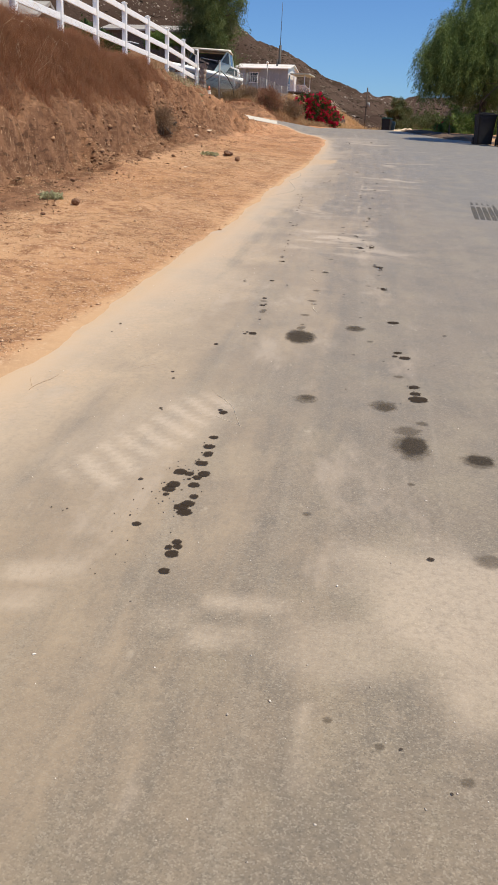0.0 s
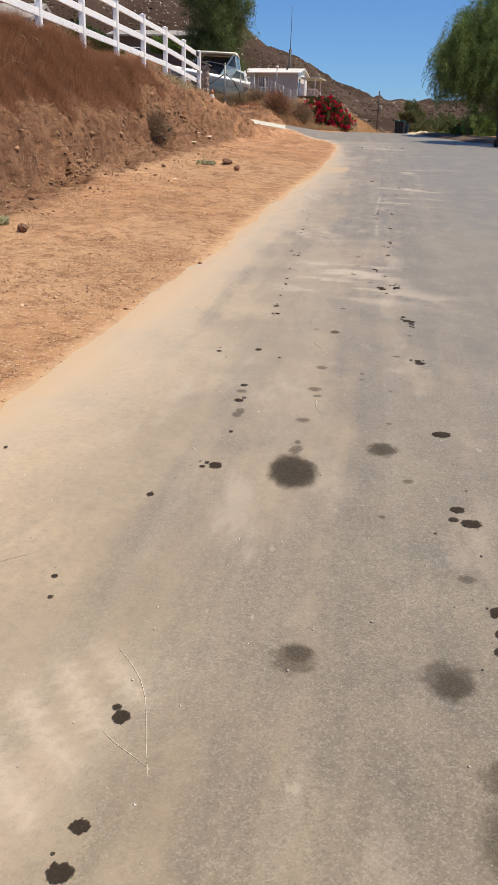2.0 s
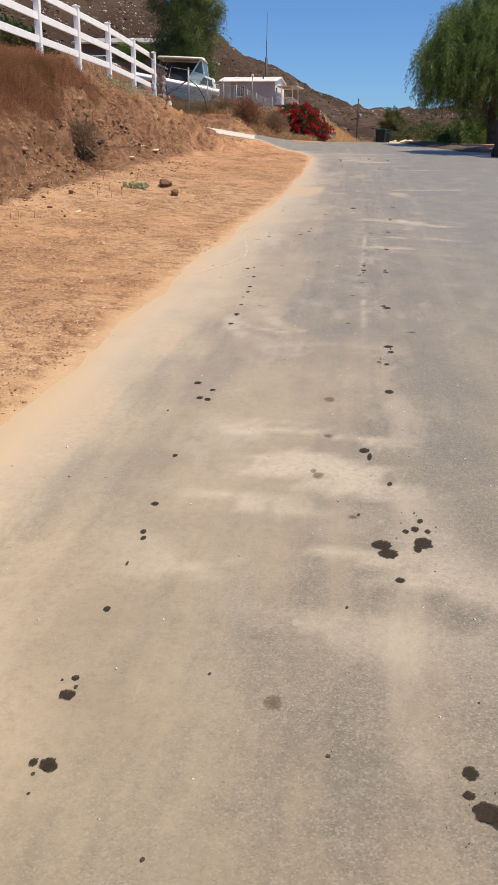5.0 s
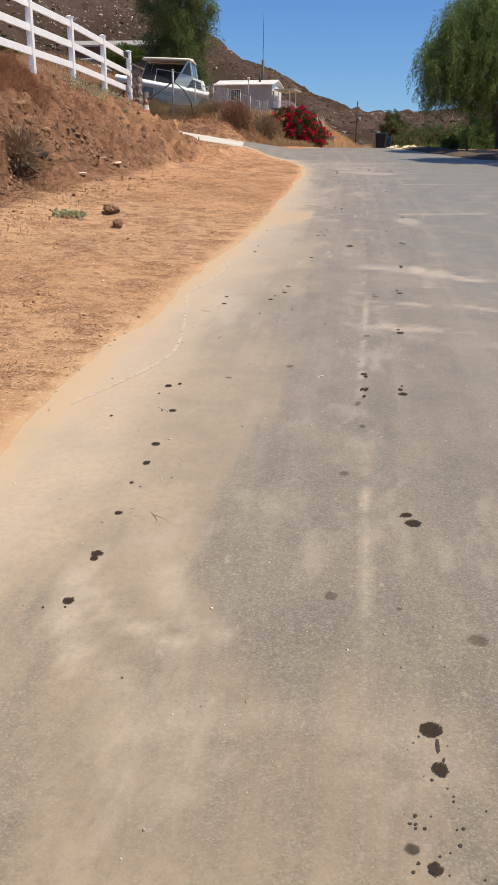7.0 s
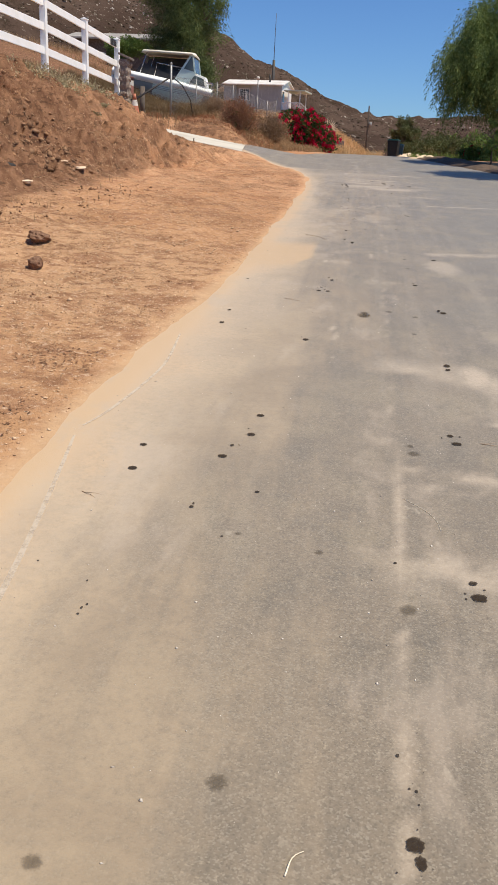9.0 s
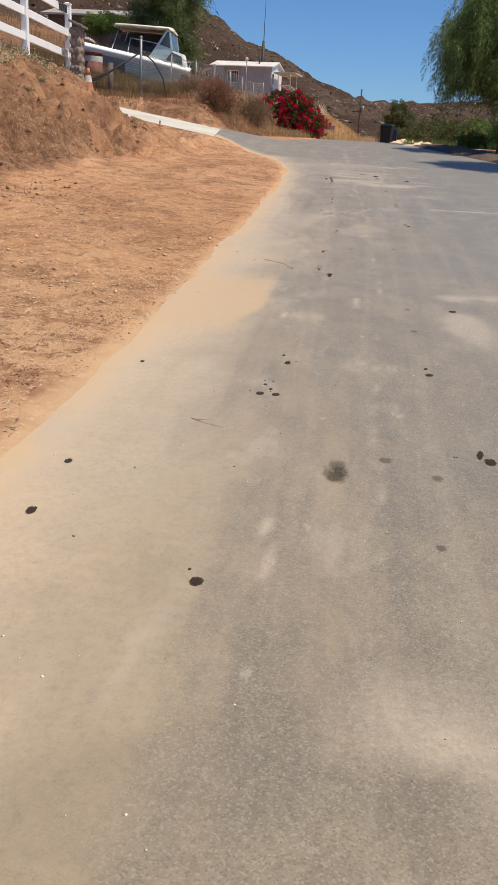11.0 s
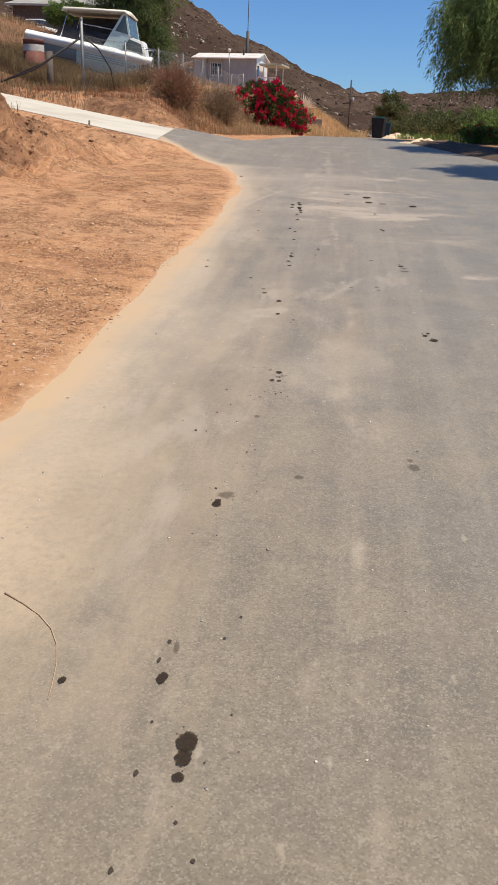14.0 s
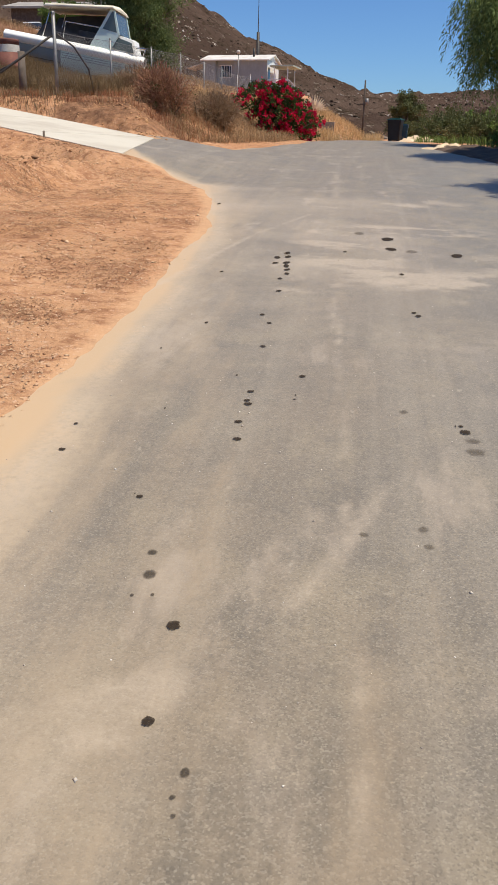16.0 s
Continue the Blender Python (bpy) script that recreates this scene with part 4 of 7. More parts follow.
def chain_link_fence():
    ys = (45.6, 50.2, 55.0, 59.6, 64.4, 69.0, 74.0, 79.0)
    xs = [-7.46 + 0.012 * (y - 45.6) for y in ys]
    base = [gz(x, y) for x, y in zip(xs, ys)]
    fence = empty("chain_link_fence", (xs[0], ys[0], base[0]), "sagging grey chain-link fence along the grassy slope", "fence")
    org = Vector(fence.location)
    tops = []
    for k, (x, y, z) in enumerate(zip(xs, ys, base)):
        h, r = (1.9, 0.045) if k == 0 else (1.55, 0.026)
        bm = tube(bmesh.new(), [(x - org.x, y - org.y, z - org.z - 0.3), (x - org.x, y - org.y, z - org.z + h)], r, 10)
        bmesh.ops.create_uvsphere(bm, u_segments=8, v_segments=5, radius=r * 1.25, matrix=Matrix.Translation((x - org.x, y - org.y, z - org.z + h)))
        part("post", bm, GALV, fence)
        tops.append(Vector((x, y, z + min(h, 1.5))) - org)
    for k in range(len(ys) - 1):
        bm = bmesh.new()
        a, b = tops[k], tops[k + 1]
        span, tall = (b - a), 1.4
        ln, cell = span.length, 0.13
        for i in range(-int(tall / cell), int(ln / cell) + 1):
            for sgn in (1, -1):
                pts = []
                for u, w in ((i * cell, 0.0), (i * cell + tall, tall)):
                    pts.append((u, w))
                (u0, w0), (u1, w1) = pts
                if u0 < 0:
                    w0, u0 = -u0, 0.0
                if u1 > ln:
                    w1, u1 = w1 - (u1 - ln), ln
                if w1 - w0 < 0.05:
                    continue
                if sgn < 0:
                    w0, w1 = tall - w0, tall - w1
                p0 = a + span * (u0 / ln) - Vector((0, 0, tall - w0))
                p1 = a + span * (u1 / ln) - Vector((0, 0, tall - w1))
                tube(bm, [p0, p1], 0.0018, 3, cap=False)
        tube(bm, [a, a.lerp(b, 0.5) - Vector((0, 0, 0.03)), b], 0.006, 4, cap=False)
        part("wire_mesh", bm, GALV, fence)
    # pipes that brace the corner post, and one cut loose
    top = Vector((0, 0, 1.45))
    for end, sag in (((-2.6, 0.4, 0.25), 0.12), ((-2.9, 0.1, 0.1), 0.2)):
        e = Vector(end)
        part("brace", tube(bmesh.new(), [top, top.lerp(e, 0.5) - Vector((0, 0, sag)), e], 0.028, 8), DARK_STEEL, fence)
    part("loose_wire", tube(bmesh.new(), [top + Vector((0.05, 0.05, 0)), (0.35, 0.4, 1.2), (0.62, 0.7, 0.7), (0.75, 0.8, -0.1)], 0.022, 6), DARK_STEEL, fence)
    return fence


chain_link_fence()


def stake(at, height, radius, material, label, category="post", name="post"):
    ob = part(name, tube(bmesh.new(), [(0, 0, -0.2), (0.01, 0.01, height)], [radius, radius * 0.85], 9), material)
    ob.location = at
    return tagged(ob, label, category)


stake((-9.0, 47.2, gz(-9.0, 47.2)), 1.15, 0.11, WOOD_AND_WALL_SHADE, "short dark wooden post beside the chain-link fence")
stake((-5.0, 38.0, float(drive_z(1.5, 0.0)) - 0.05), 0.18, 0.022, WOOD_AND_WALL_SHADE, "small wooden stake at the driveway edge")

# ---- the boat ----
GELCOAT = worn("gelcoat", (0.93, 0.92, 0.86), (0.88, 0.87, 0.81), 1.5, 0.4)
AQUA = worn("pale_aqua_hull", (0.74, 0.88, 0.80), (0.68, 0.80, 0.73), 1.5, 0.45)
# the hull's shade below the gunwale, put into its colour; also colours the stripes
HULL_SHADE_AND_STRIPE = worn("hull_shade_and_stripe", (0.26, 0.30, 0.30), (0.33, 0.365, 0.36), 1.5, 0.5)
CREAM = worn("cream_canopy", (0.86, 0.79, 0.64), (0.76, 0.67, 0.51), 2, 0.6)
DARK_VINYL = worn("dark_vinyl", (0.035, 0.035, 0.038), (0.06, 0.055, 0.05), 6, 0.6)
GLASS = mat("smoked_glass", (0.09, 0.115, 0.11), 0.22)
GLASS.node_tree.nodes["Principled BSDF"].inputs["Specular IOR Level"].default_value = 0.7
CHROME = mat("stainless_steel", (0.6, 0.6, 0.6), 0.25, 1.0)


def loft(bm, sections, close=False, smooth_faces=True):
    rings = [[bm.verts.new(p) for p in s] for s in sections]
    n_ = len(rings[0])
    for a, b in zip(rings, rings[1:]):
        for k in range(n_ if close else n_ - 1):
            f = bm.faces.new((a[k], a[(k + 1) % n_], b[(k + 1) % n_], b[k]))
            f.smooth = smooth_faces
    return rings


def prism(bm, outline, y0, y1):
    """A flat outline in x and z, given thickness from y0 to y1."""
    a = [bm.verts.new((x, y0, z)) for x, z in outline]
    b = [bm.verts.new((x, y1, z)) for x, z in outline]
    bm.faces.new(a), bm.faces.new(b[::-1])
    for k in range(len(a)):
        bm.faces.new((a[k], b[k], b[(k + 1) % len(a)], a[(k + 1) % len(a)]))
    bmesh.ops.recalc_face_normals(bm, faces=bm.faces)
    return bm


def cabin_boat(at, turn, pitch):
    """Origin amidships at the gunwale; bow towards local +x."""
    boat = empty("boat", at, "white and aqua cabin boat with a cream hardtop on grass", "boat")
    boat.rotation_euler = (0, radians(pitch), radians(turn))
    boat.scale = (0.97, 1.03, 1.03)

    def beam(x):
        return 0.95 * (1 - max(0, (x - 0.1) / 2.42) ** 3.0) + 0.02

    bm = bmesh.new()
    secs = []
    for x in np.linspace(-2.35, 2.44, 15):
        b, rake = beam(x), max(0, (x - 1.0) / 1.45)
        side = [(x, b, -0.02), (x - 0.10 * rake, b * 0.97, -0.30), (x - 0.25 * rake, b * 0.86, -0.58), (x - 0.5 * rake, b * 0.55, -0.86 + 0.3 * rake)]
        secs.append([(p, -q, r) for p, q, r in side] + [(x - 0.6 * rake, 0, -0.97 + 0.38 * rake)] + side[::-1])
    rings = loft(bm, secs)
    bm.faces.new(rings[0])
    part("hull", bm, HULL_SHADE_AND_STRIPE, boat, "hull with its shade painted in grey-blue")
    for sgn in (-1, 1):
        bm = bmesh.new()
        secs = []
        for x in np.linspace(-0.35, 2.2, 9):
            b, rake = beam(x) + 0.012, max(0, (x - 1.0) / 1.45)
            secs.append([(x, sgn * b, -0.06), (x - 0.10 * rake, sgn * (b * 0.972 + 0.004), -0.30), (x - 0.25 * rake, sgn * (b * 0.86 + 0.012), -0.58), (x - 0.42 * rake, sgn * (b * 0.64 + 0.02), -0.80 + 0.2 * rake)])
        loft(bm, secs)
        part("topside_band", bm, AQUA, boat, "pale aqua panel")
        for z in (-0.24, -0.31, -0.38):
            part("stripe", tube(bmesh.new(), [(x - 0.12 * max(0, (x - 1.0) / 1.45), sgn * (beam(x) * (1 - 0.09 * (-z - 0.2)) + 0.008), z) for x in np.linspace(-0.3, 2.15, 9)], 0.009, 6), HULL_SHADE_AND_STRIPE, boat)
        bm = bmesh.new()
        secs = []
        for x in np.linspace(-2.42, 2.47, 19):
            b = beam(min(x, 2.44))
            secs.append([(x, sgn * max(b - 0.14, 0), 0.14), (x, sgn * max(b - 0.05, 0.01), 0.14), (x, sgn * (b + 0.10), 0.035), (x, sgn * (b + 0.11), -0.02), (x, sgn * (b + 0.06), -0.15), (x, sgn * (b - 0.02), -0.19)])
        loft(bm, secs)
        part("gunwale", bm, GELCOAT, boat)
    bm = bmesh.new()
    loft(bm, [[(x, -max(beam(x) - 0.05, 0.01), 0.08), (x, 0, 0.12), (x, max(beam(x) - 0.05, 0.01), 0.08)] for x in np.linspace(0.75, 2.44, 10)])
    part("foredeck", bm, GELCOAT, boat)
    part("cockpit_floor", boxed((-2.33, -0.85, -0.56), (0.75, 0.85, -0.50)), DARK_VINYL, boat)
    part("transom", boxed((-2.46, -0.95, -0.6), (-2.34, 0.95, 0.1), 0.02), GELCOAT, boat)
    bm = bmesh.new()
    secs = []
    for x, z, w in ((1.22, 0.10, 0.74), (1.30, 0.66, 0.66), (2.04, 0.57, 0.46), (2.24, 0.14, 0.34)):
        secs.append([(x, -w, 0.08), (x, -w, z * 0.55 + 0.05), (x, -w * 0.93, z), (x, 0, z + 0.03), (x, w * 0.93, z), (x, w, z * 0.55 + 0.05), (x, w, 0.08)])
    rings = loft(bm, secs, smooth_faces=False)
    bm.faces.new(rings[0])
    part("cuddy", bm, GELCOAT, boat)
    for sgn in (-1, 1):
        bm = bmesh.new()
        q = [(1.40, sgn * 0.645, 0.20), (2.12, sgn * 0.425, 0.18), (2.01, sgn * 0.455, 0.48), (1.44, sgn * 0.615, 0.58)]
        f = bm.faces.new([bm.verts.new(p) for p in (q if sgn < 0 else q[::-1])])
        r = bmesh.ops.extrude_face_region(bm, geom=[f])
        bmesh.ops.translate(bm, verts=[g for g in r["geom"] if isinstance(g, bmesh.types.BMVert)], vec=(0, sgn * 0.04, 0))
        part("window", bm, GLASS, boat, "smoked side window")
        # swept side panel that carries the hardtop
        panel = part("side_panel", prism(bmesh.new(), [(0.60, 0.1), (1.34, 0.1), (1.64, 0.62), (1.37, 1.36), (1.24, 1.38)], sgn * 0.78, sgn * 0.83), AQUA, boat)
        lo_, hi_ = sorted((sgn * 0.773, sgn * 0.838))
        part("quarter_window", prism(bmesh.new(), [(1.02, 0.72), (1.54, 0.68), (1.34, 1.28), (1.29, 1.28)], lo_, hi_), GLASS, panel)
        part("grab_rail", tube(bmesh.new(), [(-0.35, sgn * 0.84, 0.1), (-0.32, sgn * 0.84, 0.72), (0.98, sgn * 0.80, 0.74)], 0.02, 8), CHROME, boat)
        part("canopy_post", tube(bmesh.new(), [(-1.1, sgn * 0.84, 0.08), (-0.9, sgn * 0.80, 1.07)], 0.022, 8), CHROME, boat)
        part("side_curtain", prism(bmesh.new(), [(-1.35, 0.1), (0.55, 0.1), (0.4, 0.36), (-0.7, 0.52), (-0.95, 0.62), (-1.12, 0.5)], sgn * 0.82, sgn * 0.835), DARK_VINYL, boat, "folded dark side curtain")
    part("far_curtain", prism(bmesh.new(), [(-1.4, 0.1), (0.9, 0.1), (0.95, 1.26), (-0.2, 1.12), (-1.15, 0.9)], 0.80, 0.815), DARK_VINYL, boat, "dark canvas side curtain")
    part("windscreen", prism(bmesh.new(), [(1.55, 0.66), (1.60, 0.66), (1.35, 1.36), (1.30, 1.36)], -0.76, 0.76), GLASS, boat)
    bm = bmesh.new()
    secs = []
    for x, z in ((-1.15, 1.00), (-1.07, 1.04), (-0.5, 1.12), (0.3, 1.22), (1.32, 1.35), (1.42, 1.33)):
        t = 0.03 if x in (-1.15, 1.42) else 0.10
        secs.append([(x, -0.92, z), (x, -0.90, z + t), (x, 0, z + t + 0.06), (x, 0.90, z + t), (x, 0.92, z), (x, 0, z + 0.02)])
    rings = loft(bm, secs, True)
    bm.faces.new(rings[0]), bm.faces.new(rings[-1][::-1])
    bmesh.ops.recalc_face_normals(bm, faces=bm.faces)
    part("hardtop", bm, CREAM, boat, "cream hardtop")
    part("console", boxed((0.1, -0.66, -0.5), (0.9, 0.66, 0.56), 0.05), DARK_VINYL, boat)
    for y0, y1 in ((-0.7, -0.12), (0.12, 0.7)):
        part("seat", boxed((-0.7, y0, -0.5), (-0.25, y1, 0.4), 0.06), DARK_VINYL, boat)
    part("engine_cover", boxed((-2.25, -0.45, -0.5), (-1.5, 0.45, 0.14), 0.08), DARK_VINYL, boat)
    part("pulpit", tube(bmesh.new(), [(1.9, -0.46, 0.1), (2.0, -0.42, 0.34), (2.42, -0.08, 0.40), (2.42, 0.08, 0.40), (2.0, 0.42, 0.34), (1.9, 0.46, 0.1)], 0.022, 8), CHROME, boat, "bent steel bow rail")
    part("pulpit_leg", tube(bmesh.new(), [(2.34, 0, 0.08), (2.42, 0, 0.40)], 0.018, 8), CHROME, boat)
    part("horn", tube(bmesh.new(), [(0.6, 0, 1.42), (0.6, 0, 1.66)], 0.02, 6), DARK_STEEL, boat)
    for x in (-1.6, 0.8):
        part("bunk", boxed((x - 0.12, -0.7, -1.7), (x + 0.12, 0.7, -0.74), 0.02), WOOD_AND_WALL_SHADE, boat)
    return boat


cabin_boat((-9.96, 55.0, 5.29), 2, 9.6)

# ---- mobile home up the slope ----
# white walls toned grey: the shade on the front is in the colour
SHADED_SIDING = worn("shaded_siding", (0.30, 0.33, 0.325), (0.26, 0.29, 0.285), 0.8, 0.7)
ROOF_WHITE = worn("white_metal_roof", (0.74, 0.70, 0.64), (0.62, 0.54, 0.46), 0.7, 0.6)
TRIM_WHITE = worn("white_trim", (0.78, 0.78, 0.75), (0.70, 0.68, 0.64), 2, 0.5)
GREEN_AWNING = worn("pale_green_awning", (0.36, 0.42, 0.35), (0.44, 0.48, 0.42), 1, 0.6)
DARK_GLASS = mat("dark_window_glass", (0.03, 0.035, 0.04), 0.1)


def mobile_home(at, turn):
    """Long side towards local -y; eave at 2.65 m; origin at the front right corner of the floor."""
    home = empty("mobile_home", at, "white mobile home, walls greyed as in shade, with a low white roof on the slope", "house")
    home.rotation_euler = (0, 0, radians(turn))
    L, D, H = 8.0, 6.2, 2.75
    # walls with siding grooves
    part("front_wall", boxed((-4.1, 0, -0.8), (0, 0.12, H)), SHADED_SIDING, home)
    part("front_wall", boxed((-L, 0, -0.8), (-6.4, 0.12, H)), SHADED_SIDING, home)
    wall = part("recessed_wall", boxed((-6.4, 0.55, -0.8), (-4.1, 0.67, H)), SHADED_SIDING, home)
    for x in (-6.4, -4.1):
        part("return_wall", boxed((x - 0.05, 0.125, -0.8), (x + 0.05, 0.66, H)), SHADED_SIDING, home)
    part("end_wall", boxed((-0.12, 0.123, -0.8), (0, D, H)), TRIM_WHITE, home, "sunlit white end wall")
    part("end_wall", boxed((-L, 0.123, -0.8), (-L + 0.12, D, H)), SHADED_SIDING, home)
    part("back_wall", boxed((-L, D - 0.12, -0.8), (-0.123, D, H)), SHADED_SIDING, home)
    for k in range(1, 9):
        x = -0.46 * k
        part("batten", boxed((x - 0.015, -0.018, -0.8), (x + 0.015, 0.0, H - 0.05)), SHADED_SIDING, home)
    # roof of two slopes with a fascia
    bm = bmesh.new()
    secs = []
    for x in (-L - 0.25, 0.3):
        secs.append([(x, -0.35, H - 0.02), (x, D / 2, H + 0.78), (x, D + 0.35, H - 0.02), (x, D + 0.35, H - 0.14), (x, D / 2, H + 0.64), (x, -0.35, H - 0.14)])
    rings = loft(bm, secs, True, False)
    bm.faces.new(rings[0]), bm.faces.new(rings[1][::-1])
    bmesh.ops.recalc_face_normals(bm, faces=bm.faces)
    roof = part("roof", bm, ROOF_WHITE, home)
    bm = bmesh.new()
    f = [bm.verts.new(p) for p in ((0.0, 0.02, H - 0.1), (0.0, D - 0.02, H - 0.1), (0.0, D / 2, H + 0.62))]
    g = [bm.verts.new(v_.co + Vector((-0.08, 0, 0))) for v_ in f]
    bm.faces.new(f), bm.faces.new(g[::-1])
    for k in range(3):
        bm.faces.new((f[k], g[k], g[(k + 1) % 3], f[(k + 1) % 3]))
    part("gable", bm, TRIM_WHITE, home)
    part("chimney", tube(bmesh.new(), [(-2.05, 1.6, H + 0.2), (-2.05, 1.6, H + 1.35)], 0.12, 12), DARK_STEEL, roof, "dark metal flue")
    # barred window in the recess
    win = part("window", boxed((-6.0, 0.50, 0.75), (-4.5, 0.56, 2.2)), TRIM_WHITE, home)
    part("pane", boxed((-5.92, 0.485, 0.83), (-4.58, 0.502, 2.12)), DARK_GLASS, win)
    for k in range(4):
        x = -5.75 + k * 0.33
        part("bar", boxed((x - 0.02, 0.455, 0.83), (x + 0.02, 0.48, 2.12)), TRIM_WHITE, win)
    part("side_door", boxed((0.002, 0.55, -0.1), (0.04, 1.45, 1.95)), DARK_GLASS, home)
    # porch at the end wall: slab roof, posts, railing
    part("porch_roof", boxed((0.32, -0.1, 1.98), (3.2, 4.6, 2.14), 0.02), GREEN_AWNING, home)
    part("porch_floor", boxed((0.02, 0.0, -0.45), (2.6, 4.4, -0.30)), WOOD_AND_WALL_SHADE, home)
    for x, y in ((0.9, 0.1), (2.5, 0.1), (2.5, 4.2)):
        part("porch_post", boxed((x - 0.05, y - 0.05, -0.9), (x + 0.05, y + 0.05, 1.98)), TRIM_WHITE, home)
    rail = part("railing", boxed((0.1, 0.0, 0.55), (2.6, 0.06, 0.63)), TRIM_WHITE, home)
    for k in range(17):
        x = 0.2 + k * 0.147
        part("baluster", boxed((x - 0.02, 0.01, -0.3), (x + 0.02, 0.05, 0.55)), TRIM_WHITE, rail)
    # steps with their own railing come down to the right
    st = part("stair_rail", prism(bmesh.new(), [(2.6, 0.63), (2.6, 0.55), (3.5, -0.15), (3.5, -0.07)], -0.03, 0.03), TRIM_WHITE, home)
    for k in range(6):
        x = 2.7 + k * 0.15
        part("baluster", boxed((x - 0.02, -0.02, -0.95), (x + 0.02, 0.02, 0.55 - (x - 2.6) * 0.78)), TRIM_WHITE, st)
    for k in range(3):
        part("stair", boxed((2.62 + k * 0.3, 0.1, -0.9), (2.9 + k * 0.3, 1.1, -0.48 - k * 0.16)), WOOD_AND_WALL_SHADE, home)
    # lean-to at the far left
    part("lean_to_roof", prism(bmesh.new(), [(-L - 2.0, 1.75), (-L - 2.0, 1.82), (-L - 0.1, 2.32), (-L - 0.1, 2.25)], -0.2, 3.2), ROOF_WHITE, home)
    for x in (-L - 1.9, -L - 0.7):
        part("lean_to_post", boxed((x - 0.05, -0.1, -0.9), (x + 0.05, 0.0, 1.78)), WOOD_AND_WALL_SHADE, home)
    return home


mobile_home((-11.95, 130, 8.75), -7)

mast = empty("antenna_mast", (-14.1, 138.0, 8.7), "tall dark mast with a thin whip antenna behind the mobile home", "antenna")
part("pole", tube(bmesh.new(), [(0, 0, -0.5), (0, 0, 6.6)], [0.22, 0.19], 10), DARK_STEEL, mast)
part("whip", tube(bmesh.new(), [(0, 0, 5.5), (0, 0, 8.2), (0.03, 0, 12.5)], [0.06, 0.05, 0.03], 6), DARK_STEEL, mast)
lamp = empty("yard_lamp", (-13.6, 118, gz(-13.6, 118)), "thin steel yard lamp on a pole before the home", "lamp")
part("pole", tube(bmesh.new(), [(0, 0, -0.3), (0, 0, 3.6)], 0.06, 8), GALV, lamp)
bm = bmesh.new()
bmesh.ops.create_uvsphere(bm, u_segments=12, v_segments=8, radius=0.2, matrix=Matrix.Translation((0, 0, 3.75)))
part("globe", bm, DULL_WHITE, lamp, "white globe")


TARRED_WOOD = worn("tarred_wood", (0.055, 0.042, 0.034), (0.09, 0.07, 0.055), 5, 0.9)


def utility_pole(at, height):
    pole = empty("utility_pole", at, "dark wooden utility pole below the hill", "pole")
    part("shaft", tube(bmesh.new(), [(0, 0, -0.5), (0, 0, height)], [0.13, 0.09], 9), TARRED_WOOD, pole)
    part("crossarm", boxed((-0.5, -0.07, height * 0.62), (0.5, 0.07, height * 0.62 + 0.14)), TARRED_WOOD, pole)
    part("transformer", tube(bmesh.new(), [(0.3, 0, height * 0.62), (0.3, 0, height * 0.62 + 0.7)], 0.2, 10), GALV, pole)


utility_pole((-0.25, 128, 2.3), 6.9)


# ---- low house, car and shed seen past the fence ----
SHINGLE = worn("weathered_roofing", (0.30, 0.27, 0.24), (0.40, 0.37, 0.33), 1.2, 0.9, bump=0.4)
STUCCO = worn("beige_stucco", (0.52, 0.42, 0.31), (0.46, 0.36, 0.26), 1.0, 0.9)
CAR_WHITE = worn("white_car_paint", (0.78, 0.78, 0.78), (0.72, 0.72, 0.72), 1, 0.25)


def low_house(at, length, depth, height, label, wall_mat):
    house = empty("house", at, label, "house")
    for nm, lo, hi in (("front_wall", (0, 0, -1), (length, 0.2, height)), ("back_wall", (0, depth - 0.2, -1), (length, depth, height)),
                       ("side_wall", (0, 0.203, -1), (0.2, depth - 0.203, height)), ("side_wall", (length - 0.2, 0.203, -1), (length, depth - 0.203, height))):
        part(nm, boxed(lo, hi), wall_mat, house)
    bm = bmesh.new()
    secs = []
    for x in (-0.5, length + 0.5):
        secs.append([(x, -0.6, height - 0.05), (x, depth / 2, height + 0.75), (x, depth + 0.6, height - 0.05), (x, depth + 0.6, height - 0.2), (x, depth / 2, height + 0.58), (x, -0.6, height - 0.2)])
    rings = loft(bm, secs, True, False)
    bm.faces.new(rings[0]), bm.faces.new(rings[1][::-1])
    bmesh.ops.recalc_face_normals(bm, faces=bm.faces)
    part("roof", bm, SHINGLE, house)
    return house


# the dark wood brown on these walls stands for the shade below the eaves
low_house((-27.6, 92, 9.9), 8.2, 6.0, 1.9, "low house, walls painted shade-brown, with a weathered pale grey roof behind the fence", WOOD_AND_WALL_SHADE)
low_house((-17.0, 40.0, 4.0), 1.7, 2.4, 2.4, "small beige stucco shed behind the fence", STUCCO)


